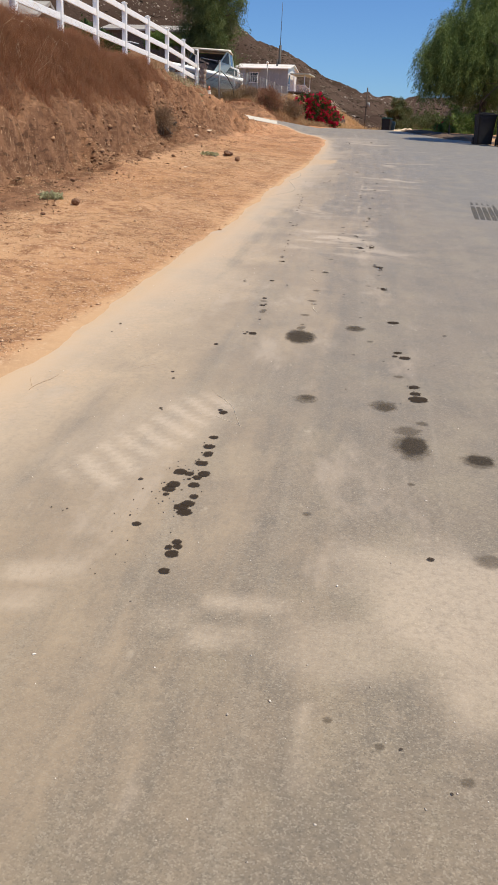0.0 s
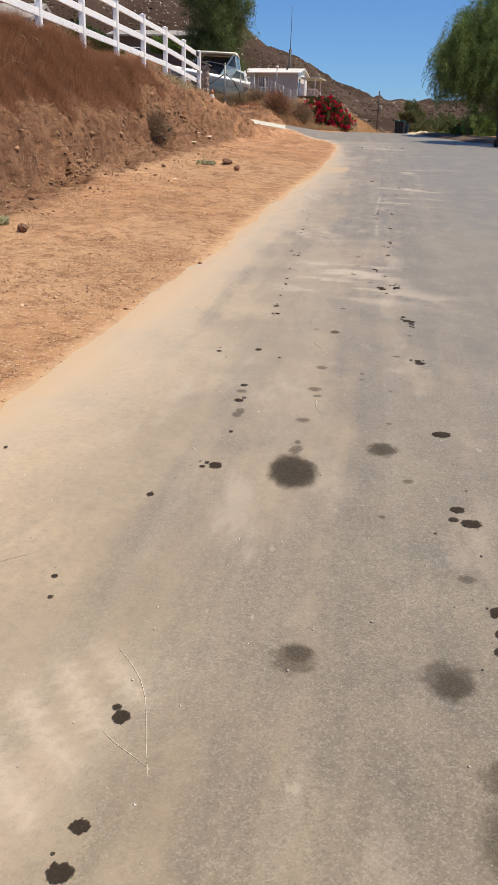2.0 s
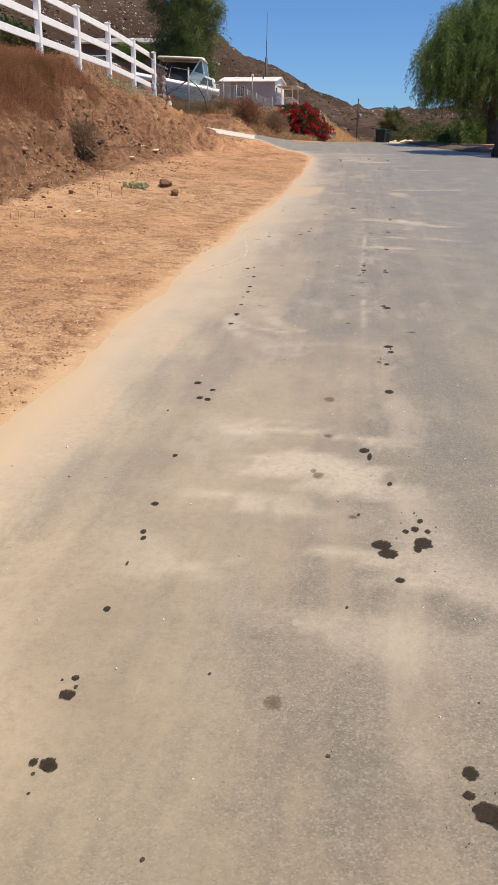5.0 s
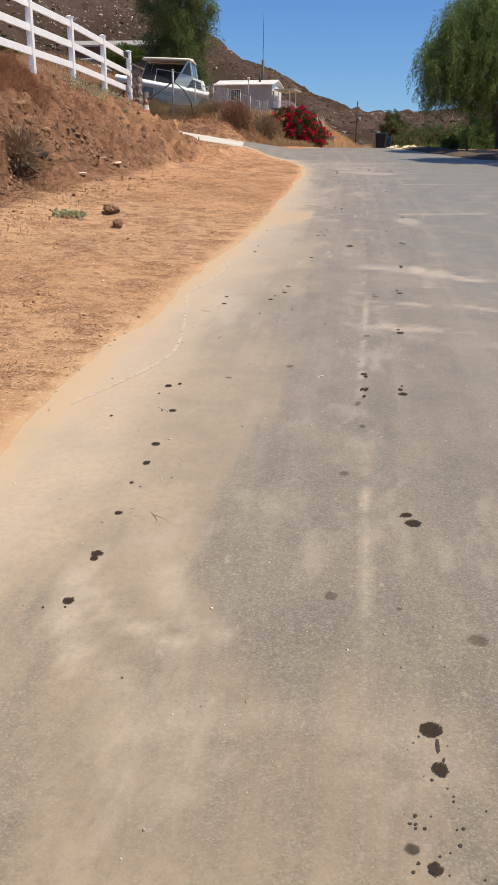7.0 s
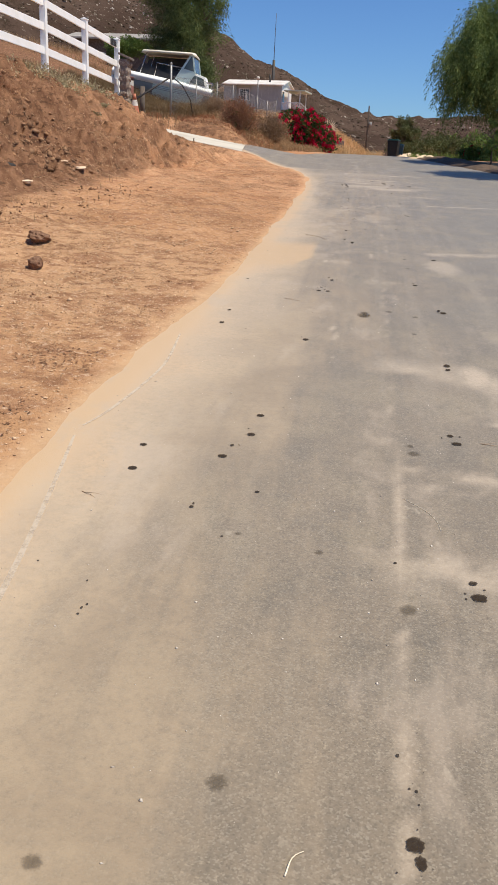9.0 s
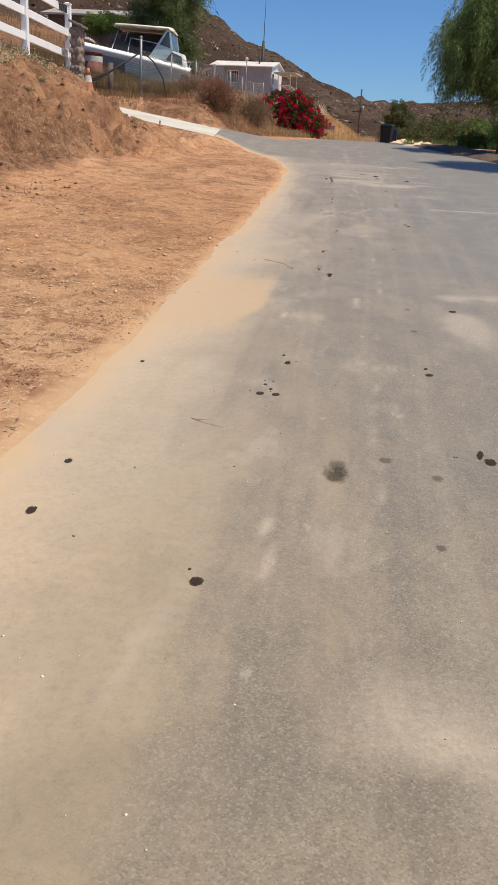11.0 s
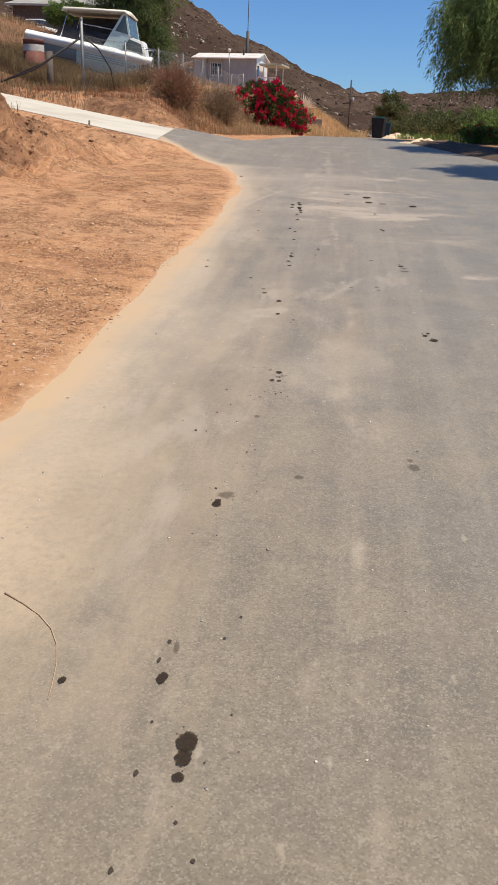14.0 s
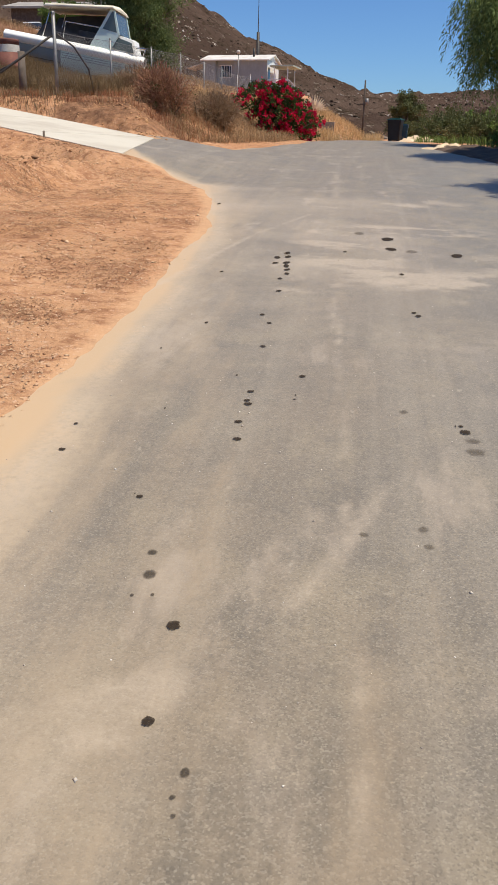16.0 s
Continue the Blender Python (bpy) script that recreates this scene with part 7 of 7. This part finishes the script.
DARK_5 = [(-0.22, 6.06, 0.018, 0.017), (-0.40, 6.54, 0.007, 0.009), (-0.10, 6.59, 0.008, 0.009), (0.69, 6.65, 0.027, 0.023), (-0.46, 6.65, 0.014, 0.009), (0.68, 6.69, 0.018, 0.018), (0.10, 6.69, 0.005, 0.004), (0.64, 6.70, 0.009, 0.009), (0.71, 6.71, 0.007, 0.009), (-0.47, 6.73, 0.006, 0.010), (-0.24, 6.73, 0.018, 0.019), (0.66, 7.37, 0.004, 0.005), (0.71, 7.38, 0.006, 0.005), (0.01, 7.44, 0.007, 0.005), (0.68, 7.46, 0.009, 0.010), (0.66, 7.48, 0.010, 0.010), (0.68, 7.52, 0.006, 0.011), (0.67, 7.55, 0.018, 0.014), (-0.25, 7.56, 0.005, 0.004), (-0.26, 7.61, 0.006, 0.006), (0.67, 7.61, 0.025, 0.023), (-0.23, 7.63, 0.013, 0.009), (0.64, 7.63, 0.027, 0.023), (-0.27, 7.64, 0.008, 0.011)]
DARK_6 = [(-0.24, 7.64, 0.016, 0.016), (0.61, 7.67, 0.011, 0.009), (0.62, 7.73, 0.015, 0.019), (0.33, 7.74, 0.007, 0.005), (-0.27, 7.85, 0.018, 0.015), (-0.26, 7.88, 0.007, 0.008), (-0.30, 7.90, 0.005, 0.006), (-0.27, 7.91, 0.009, 0.008), (0.04, 7.97, 0.006, 0.006), (-0.28, 8.20, 0.009, 0.012), (0.36, 8.30, 0.006, 0.009), (-0.29, 8.44, 0.005, 0.016), (0.51, 8.46, 0.013, 0.010), (-0.28, 8.60, 0.008, 0.012), (0.48, 8.61, 0.027, 0.028), (-0.29, 8.64, 0.009, 0.012), (0.57, 8.65, 0.011, 0.020), (0.46, 8.66, 0.029, 0.026), (0.59, 8.69, 0.027, 0.035), (0.54, 8.76, 0.009, 0.012), (0.61, 8.77, 0.009, 0.012), (0.57, 8.78, 0.012, 0.016), (0.59, 8.84, 0.009, 0.013), (-0.30, 8.84, 0.012, 0.013)]
DARK_7 = [(0.39, 8.86, 0.006, 0.013), (0.50, 9.12, 0.008, 0.015), (-0.32, 9.26, 0.009, 0.012), (0.43, 9.36, 0.008, 0.032), (0.41, 9.42, 0.019, 0.021), (-0.46, 9.76, 0.006, 0.010), (-0.31, 9.93, 0.014, 0.017), (-0.35, 9.95, 0.014, 0.017), (-0.31, 10.07, 0.013, 0.012), (-0.40, 10.17, 0.016, 0.018), (0.53, 10.17, 0.019, 0.024), (0.49, 10.62, 0.005, 0.004), (0.53, 10.63, 0.013, 0.015), (0.50, 10.64, 0.005, 0.004), (0.54, 10.66, 0.004, 0.003), (0.56, 10.67, 0.003, 0.003), (0.58, 10.69, 0.005, 0.003), (0.50, 10.72, 0.004, 0.004), (0.59, 10.73, 0.005, 0.003), (0.50, 10.73, 0.005, 0.004), (0.49, 10.73, 0.004, 0.004), (0.50, 10.75, 0.005, 0.006), (0.64, 10.78, 0.003, 0.002), (0.58, 10.81, 0.003, 0.003)]
DARK_8 = [(0.57, 10.83, 0.003, 0.003), (0.54, 10.85, 0.005, 0.003), (0.56, 10.88, 0.015, 0.020), (0.57, 10.91, 0.004, 0.008), (0.56, 10.95, 0.007, 0.029), (0.55, 11.00, 0.023, 0.024), (-0.18, 11.09, 0.004, 0.003), (-0.48, 11.36, 0.006, 0.006), (-0.42, 11.37, 0.006, 0.006), (-0.42, 11.40, 0.016, 0.016), (-0.42, 11.64, 0.012, 0.014), (-0.42, 11.67, 0.018, 0.016), (-0.43, 11.95, 0.013, 0.011), (0.57, 12.00, 0.025, 0.021), (0.53, 12.05, 0.006, 0.009), (0.55, 12.06, 0.017, 0.011), (-0.41, 12.17, 0.005, 0.005), (-0.45, 12.20, 0.008, 0.008), (-0.44, 12.39, 0.014, 0.017), (-0.45, 12.59, 0.018, 0.013), (-0.73, 12.90, 0.008, 0.008), (-1.04, 12.94, 0.004, 0.012), (-0.47, 13.01, 0.016, 0.016), (-0.52, 13.01, 0.007, 0.012)]
DARK_9 = [(-0.59, 13.25, 0.007, 0.013), (0.41, 13.34, 0.008, 0.017), (-0.57, 13.37, 0.017, 0.019), (0.60, 13.40, 0.022, 0.018), (-0.52, 13.41, 0.009, 0.014), (0.40, 13.45, 0.008, 0.023), (0.42, 13.45, 0.011, 0.027), (0.59, 13.47, 0.011, 0.018), (0.60, 13.53, 0.007, 0.019), (0.42, 13.67, 0.010, 0.016), (0.41, 13.71, 0.017, 0.017), (-0.47, 14.33, 0.006, 0.005), (-0.47, 14.36, 0.005, 0.007), (-0.46, 14.38, 0.005, 0.006), (-0.50, 14.50, 0.004, 0.005), (-0.68, 14.58, 0.005, 0.005), (0.60, 14.62, 0.005, 0.006), (0.64, 14.63, 0.022, 0.017), (0.60, 14.65, 0.005, 0.006), (0.66, 14.68, 0.005, 0.005), (0.63, 14.71, 0.012, 0.008), (0.40, 14.79, 0.007, 0.004), (-0.16, 14.85, 0.006, 0.004), (-0.30, 15.04, 0.008, 0.007)]
DARK_10 = [(-0.30, 15.07, 0.005, 0.011), (-0.09, 15.21, 0.008, 0.005), (-0.59, 15.32, 0.017, 0.014), (-0.27, 15.51, 0.017, 0.012), (-0.61, 15.56, 0.014, 0.012), (-0.25, 15.63, 0.008, 0.009), (-0.19, 15.77, 0.017, 0.013), (-0.21, 15.84, 0.006, 0.007), (0.69, 15.86, 0.020, 0.017), (0.63, 15.92, 0.005, 0.011), (0.71, 15.95, 0.006, 0.011), (0.67, 15.95, 0.013, 0.014), (-0.18, 16.02, 0.016, 0.015), (0.75, 17.01, 0.013, 0.017), (0.75, 17.09, 0.017, 0.024), (-0.08, 17.47, 0.017, 0.020), (-0.11, 17.53, 0.007, 0.006), (-0.66, 17.77, 0.015, 0.024), (-0.43, 18.15, 0.004, 0.005), (-0.67, 18.15, 0.012, 0.018), (-0.09, 18.24, 0.004, 0.004), (0.84, 18.48, 0.021, 0.029), (0.71, 18.50, 0.005, 0.003), (0.72, 18.50, 0.005, 0.003)]
DARK_11 = [(0.81, 18.54, 0.011, 0.039), (-0.02, 19.04, 0.016, 0.017), (-0.09, 19.04, 0.016, 0.017), (-0.05, 19.11, 0.008, 0.008), (-0.08, 19.17, 0.009, 0.008), (-0.05, 19.22, 0.006, 0.008), (-0.09, 19.23, 0.005, 0.011), (0.24, 19.24, 0.005, 0.005), (-0.71, 19.36, 0.010, 0.012), (0.69, 19.52, 0.019, 0.016), (-0.01, 19.54, 0.013, 0.026), (0.03, 19.57, 0.005, 0.010), (0.68, 19.62, 0.010, 0.007), (-0.04, 19.67, 0.008, 0.010), (0.94, 20.95, 0.023, 0.012), (-0.44, 21.56, 0.004, 0.007), (0.04, 21.59, 0.006, 0.010), (-0.38, 21.63, 0.004, 0.008), (0.11, 21.80, 0.011, 0.011), (0.03, 21.80, 0.006, 0.011), (0.11, 21.85, 0.015, 0.022), (0.11, 21.89, 0.020, 0.026), (-0.19, 22.03, 0.008, 0.010), (0.02, 22.07, 0.011, 0.019)]
DARK_12 = [(-0.00, 22.13, 0.006, 0.013), (-0.48, 22.14, 0.005, 0.010), (0.01, 22.20, 0.007, 0.010), (-0.52, 22.30, 0.007, 0.015), (-0.71, 22.62, 0.009, 0.009), (-0.25, 22.82, 0.003, 0.003), (0.01, 22.90, 0.014, 0.016), (0.01, 22.92, 0.010, 0.013), (-0.01, 23.01, 0.006, 0.005), (0.08, 23.34, 0.004, 0.004), (0.66, 23.44, 0.005, 0.004), (-0.12, 23.48, 0.003, 0.006), (-0.02, 23.60, 0.005, 0.005), (-0.11, 23.68, 0.006, 0.005), (-0.07, 23.78, 0.003, 0.006), (0.04, 23.89, 0.005, 0.006), (0.10, 23.94, 0.006, 0.008), (0.12, 23.96, 0.005, 0.006), (0.10, 24.11, 0.010, 0.009), (0.07, 24.11, 0.010, 0.009), (0.09, 24.23, 0.014, 0.015), (-0.60, 24.75, 0.006, 0.011), (0.85, 24.94, 0.022, 0.022), (0.81, 25.02, 0.013, 0.015)]
DARK_13 = [(0.80, 25.06, 0.006, 0.012), (0.83, 25.07, 0.010, 0.012), (-0.01, 25.31, 0.012, 0.013), (-0.03, 25.63, 0.015, 0.016), (-0.28, 26.27, 0.010, 0.010), (-0.30, 26.29, 0.004, 0.006), (-0.64, 26.58, 0.012, 0.010), (-0.05, 26.77, 0.015, 0.013), (-0.67, 26.82, 0.008, 0.009), (-0.07, 26.94, 0.015, 0.012), (0.78, 26.98, 0.019, 0.020), (0.75, 27.04, 0.005, 0.012), (-0.38, 27.04, 0.004, 0.010), (0.77, 27.04, 0.009, 0.009), (-0.06, 27.14, 0.016, 0.016), (-0.07, 27.18, 0.012, 0.013), (0.12, 27.23, 0.007, 0.010), (0.12, 27.28, 0.006, 0.010), (-0.07, 27.29, 0.014, 0.011), (-0.16, 27.50, 0.006, 0.012), (0.13, 27.53, 0.013, 0.016), (-0.59, 27.86, 0.006, 0.015), (-0.10, 27.97, 0.014, 0.015)]
DARK_14 = [(-0.46, 28.38, 0.008, 0.018), (-0.12, 28.43, 0.012, 0.018), (-0.18, 28.61, 0.013, 0.020), (0.70, 28.73, 0.016, 0.027), (0.68, 28.80, 0.013, 0.020), (-0.15, 29.24, 0.016, 0.025), (-0.18, 29.62, 0.015, 0.028), (-0.61, 29.78, 0.012, 0.020), (-0.15, 29.79, 0.016, 0.039), (-0.16, 29.93, 0.020, 0.041), (0.65, 29.94, 0.016, 0.030), (-0.18, 30.07, 0.017, 0.065), (-0.27, 30.17, 0.021, 0.033), (-0.19, 30.20, 0.025, 0.045), (-0.28, 30.40, 0.022, 0.048), (-0.20, 30.44, 0.022, 0.048), (-0.22, 30.61, 0.022, 0.051), (0.23, 30.75, 0.014, 0.026), (1.11, 30.77, 0.041, 0.078), (0.60, 30.96, 0.042, 0.068), (0.58, 31.48, 0.050, 0.094), (-1.30, 33.71, 0.016, 0.065)]
DARK_ALL = DARK_1 + DARK_2 + DARK_3 + DARK_4 + DARK_5 + DARK_6 + DARK_7 + DARK_8 + DARK_9 + DARK_10 + DARK_11 + DARK_12 + DARK_13 + DARK_14
SOAKED_1 = [(1.060, 3.280, 0.059, 0.059), (0.780, 3.390, 0.063, 0.120), (0.130, 5.070, 0.099, 0.166), (0.490, 10.670, 0.015, 0.011), (0.090, 25.090, 0.005, 0.005), (0.080, 25.130, 0.006, 0.006), (0.090, 25.190, 0.009, 0.013), (-0.160, 25.740, 0.005, 0.007), (-0.110, 25.750, 0.005, 0.007), (-0.140, 25.840, 0.018, 0.022), (-0.160, 25.950, 0.014, 0.014)]
SOAKED_ALL = SOAKED_1
FADED_1 = [(0.81, 1.40, 0.020, 0.016), (0.61, 1.48, 0.014, 0.013), (0.48, 1.55, 0.014, 0.014), (0.99, 2.41, 0.059, 0.046), (0.35, 2.64, 0.020, 0.019), (0.75, 2.98, 0.018, 0.016), (1.05, 3.27, 0.083, 0.088), (0.76, 3.36, 0.096, 0.150), (0.76, 3.56, 0.070, 0.068), (0.83, 3.67, 0.035, 0.026), (0.66, 3.86, 0.056, 0.066), (0.65, 3.88, 0.081, 0.089), (0.25, 3.90, 0.067, 0.069), (0.26, 3.93, 0.043, 0.047), (0.74, 4.38, 0.033, 0.023), (0.48, 4.75, 0.015, 0.016), (0.58, 5.06, 0.025, 0.022), (0.13, 5.07, 0.098, 0.161), (0.12, 5.29, 0.030, 0.058), (1.07, 5.32, 0.017, 0.033), (0.48, 5.35, 0.072, 0.088), (0.48, 5.36, 0.066, 0.072), (0.12, 5.37, 0.016, 0.027), (0.12, 5.63, 0.038, 0.034), (-0.19, 5.64, 0.025, 0.042)]
FADED_2 = [(0.092, 24.168, 0.016, 0.013), (0.110, 24.186, 0.012, 0.011), (0.125, 24.192, 0.007, 0.006), (0.275, 18.33, 0.036, 0.05), (0.27, 18.25, 0.05, 0.08), (0.51, 5.66, 0.016, 0.015), (-0.18, 5.69, 0.024, 0.040), (0.16, 5.97, 0.026, 0.019), (-0.22, 5.97, 0.032, 0.028), (0.14, 6.07, 0.040, 0.042), (0.52, 6.12, 0.013, 0.013), (0.37, 6.28, 0.012, 0.014), (0.37, 6.38, 0.013, 0.020), (0.15, 6.45, 0.035, 0.037), (0.56, 6.76, 0.026, 0.025), (0.54, 6.94, 0.007, 0.006), (0.18, 7.23, 0.037, 0.048), (0.18, 7.23, 0.027, 0.036), (0.65, 7.24, 0.020, 0.018), (0.06, 7.28, 0.018, 0.011), (0.20, 7.89, 0.023, 0.029), (0.37, 8.84, 0.017, 0.013), (0.24, 9.16, 0.023, 0.034), (0.22, 9.20, 0.013, 0.023), (0.26, 9.56, 0.020, 0.023), (0.25, 10.02, 0.028, 0.039), (0.70, 11.36, 0.030, 0.031), (0.50, 11.48, 0.009, 0.011)]
FADED_3 = [(0.31, 11.52, 0.021, 0.026), (0.33, 12.39, 0.022, 0.027), (0.40, 12.92, 0.017, 0.025), (0.38, 13.23, 0.016, 0.041), (-0.29, 13.55, 0.022, 0.017), (0.01, 13.80, 0.026, 0.025), (0.43, 14.53, 0.026, 0.029), (0.16, 14.81, 0.016, 0.018), (-0.11, 14.88, 0.013, 0.010), (0.50, 15.71, 0.029, 0.031), (0.49, 15.79, 0.015, 0.020), (0.60, 17.79, 0.020, 0.022), (0.27, 18.23, 0.034, 0.047), (0.29, 18.28, 0.029, 0.046), (0.63, 18.29, 0.023, 0.030), (0.45, 18.41, 0.029, 0.030), (0.66, 20.37, 0.026, 0.021), (0.65, 20.91, 0.020, 0.026), (0.03, 22.18, 0.008, 0.027), (0.03, 22.97, 0.031, 0.029), (0.25, 23.14, 0.019, 0.013), (0.64, 23.29, 0.024, 0.034), (0.63, 23.35, 0.013, 0.016)]
FADED_4 = [(0.05, 23.67, 0.012, 0.014), (0.59, 26.10, 0.017, 0.016), (0.41, 26.14, 0.016, 0.013), (0.58, 26.20, 0.016, 0.021), (0.80, 26.80, 0.040, 0.021), (0.80, 26.90, 0.031, 0.022), (0.56, 27.16, 0.018, 0.026), (0.76, 30.88, 0.056, 0.080), (0.33, 31.78, 0.052, 0.102)]
FADED_ALL = FADED_1 + FADED_2 + FADED_3 + FADED_4


def stain_disc(material, name):
    bm = bmesh.new()
    rings = [[bm.verts.new((math.cos(a) * r, math.sin(a) * r, 0)) for a in [2 * math.pi * k / 18 for k in range(18)]] for r in (0.4, 1.3)]
    bm.faces.new(rings[0])
    for k in range(18):
        bm.faces.new((rings[0][k], rings[1][k], rings[1][(k + 1) % 18], rings[0][(k + 1) % 18]))
    bmesh.ops.recalc_face_normals(bm, faces=bm.faces)
    for f in bm.faces:
        if f.normal.z < 0:
            f.normal_flip()
    me = bpy.data.meshes.new(name)
    bm.to_mesh(me)
    bm.free()
    me.materials.append(material)
    return me


def lie_flat(y, turn):
    """The turn of a flat thing that lies on the lane's slope."""
    return (Matrix.Rotation(math.atan(0.0489) if y < 46 else 0.0, 4, "X") @ Matrix.Rotation(turn, 4, "Z")).to_euler()


def road_top(x, y):
    s, w = drive_st(x, y)
    rz = float(road_z(y))
    up = float(np.clip(drive_z(s, w) - rz, 0, 0.5) * smooth(-1.9, 0.0, s) * smooth(-0.35, 0.0, w) * (1 - smooth(1.2, 1.7, w)))
    return rz + up + 0.012 * float(fbm(x, y, 2.0, 3, 3))



def wheel_line(points, width):
    """A thin pale line that a wheel has drawn in the dust, lying on the lane."""
    pts = [Vector((x, y, 0)) for x, y in points]
    dense = []
    for a, b, c, d_ in zip([pts[0]] + pts[:-2], pts[:-1], pts[1:], pts[2:] + [pts[-1]]):
        for j in range(8):
            t = j / 8
            dense.append(0.5 * ((2 * b) + (c - a) * t + (2 * a - 5 * b + 4 * c - d_) * t * t + (3 * b - a - 3 * c + d_) * t ** 3))
    bm = bmesh.new()
    rows = []
    for k, p in enumerate(dense):
        q = dense[min(k + 1, len(dense) - 1)] - dense[max(k - 1, 0)]
        side = Vector((-q.y, q.x, 0)).normalized() * width * (0.4 + 0.6 * math.sin(math.pi * (k + 0.5) / len(dense)) ** 0.5)
        rows.append([bm.verts.new((v_.x, v_.y, road_top(v_.x, v_.y) + 0.002)) for v_ in (p + side, p - side)])
    for a, b in zip(rows, rows[1:]):
        f = bm.faces.new((a[0], a[1], b[1], b[0]))
        f.normal_update()
        if f.normal.z < 0:
            f.normal_flip()
    return bm


LINE = mat("pale_dust_line", (0.60, 0.50, 0.385), 0.95)
n = Nodes(LINE)
n.put(n.b.inputs["Alpha"], n.ramp(n.noise(n.where(), 22, 5, 0.7), 0.30, 0.58, 0.25, 0.8))
part("dust_line", wheel_line([(-0.92, 15.6), (-0.76, 14.7), (-0.68, 14.05), (-0.73, 13.7), (-0.83, 13.39), (-0.98, 13.0)], 0.011), LINE, road)
part("dust_line", wheel_line([(-0.86, 17.4), (-0.80, 16.7), (-0.86, 16.0), (-0.93, 15.7)], 0.009), LINE, road)
# dark print of a tyre on the clean side of the lane
mark_me = stain_disc(stain_mat("tyre_print", (0.06, 0.056, 0.052), 0.5, 0.3, 0.9, 3.0, 3, 0.3), "tyre_mark")
for k in range(6):
    ob = part("tyre_mark", mark_me, None, road)
    x, y = 2.05 + 0.075 * k, 12.3 - 0.06 * k
    ob.location = (x, y, road_top(x, y) + 0.0035)
    ob.rotation_euler = lie_flat(y, radians(-4))
    ob.scale = (0.040, 1.5, 1)

SMALL = 0.0075
discs = [stain_disc(m_, "oil_stain") for m_ in (STAIN_DARK, STAIN_FADED, STAIN_SOFT)]
rng = np.random.default_rng(17)
for which, group_ in ((1, FADED_ALL), (2, SOAKED_ALL), (0, [d_ for d_ in DARK_ALL if d_[2] >= SMALL])):
    for k, (x, y, half, deep) in enumerate(group_):
        ob = part("oil_stain", discs[which], None, road)
        ob.location = (x, y, road_top(x, y) + (0.0034, 0.0010, 0.0022)[which] + 0.0002 * (k % 6))
        ob.rotation_euler = lie_flat(y, rng.uniform(-0.25, 0.25))
        grow = (1.12, 1.10, 1.15)[which]
        ob.scale = (half * grow, max(deep, half * 0.9) * grow, 1)

# specks and spatter, too small to tell one by one
specks = [(x, y, half, max(deep, half)) for x, y, half, deep in DARK_ALL if half < SMALL]
for cx, cy, sx, sy, count in ((0.83, 4.10, 0.07, 0.16, 90), (-0.16, 2.62, 0.09, 0.26, 70), (0.57, 8.75, 0.07, 0.14, 45), (0.68, 7.6, 0.06, 0.16, 40), (0.54, 10.85, 0.05, 0.22, 60), (0.41, 13.7, 0.02, 0.14, 26),
                              (0.03, 22.95, 0.04, 0.2, 40), (0.09, 24.1, 0.05, 0.2, 36), (0.84, 25.05, 0.05, 0.14, 26), (0.12, 21.8, 0.04, 0.2, 30), (-0.07, 19.2, 0.05, 0.16, 22), (-0.20, 30.3, 0.05, 0.3, 26), (0.78, 5.0, 0.06, 0.2, 26), (-0.1, 23.7, 0.12, 0.3, 24), (0.70, 29.0, 0.3, 1.6, 20)):
    for k in range(count // 2):
        r = float(np.clip(rng.lognormal(-6.35, 0.45), 0.001, 0.005)) * (1 + 0.012 * cy)
        specks.append((cx + rng.normal(0, sx), cy + rng.normal(0, sy), r, r * 1.3))
sv, sf = [], []
for x, y, half, deep in specks:
    base, z0 = len(sv), road_top(x, y) + 0.0022
    for k in range(7):
        a, q = 2 * math.pi * k / 7, rng.uniform(0.75, 1.2)
        sv.append((x + math.cos(a) * half * q * 0.78, y + math.sin(a) * deep * q * 0.78, z0 + 0.0489 * math.sin(a) * deep * q * 0.78))
    sf.append(tuple(range(base, base + 7)))
tagged(part("oil_specks", mesh_from(sv, sf, "oil_specks"), mat("oil_speck", (0.055, 0.040, 0.028), 0.9)), "small dark oil specks spattered on the asphalt", "stains", kind="stuff")
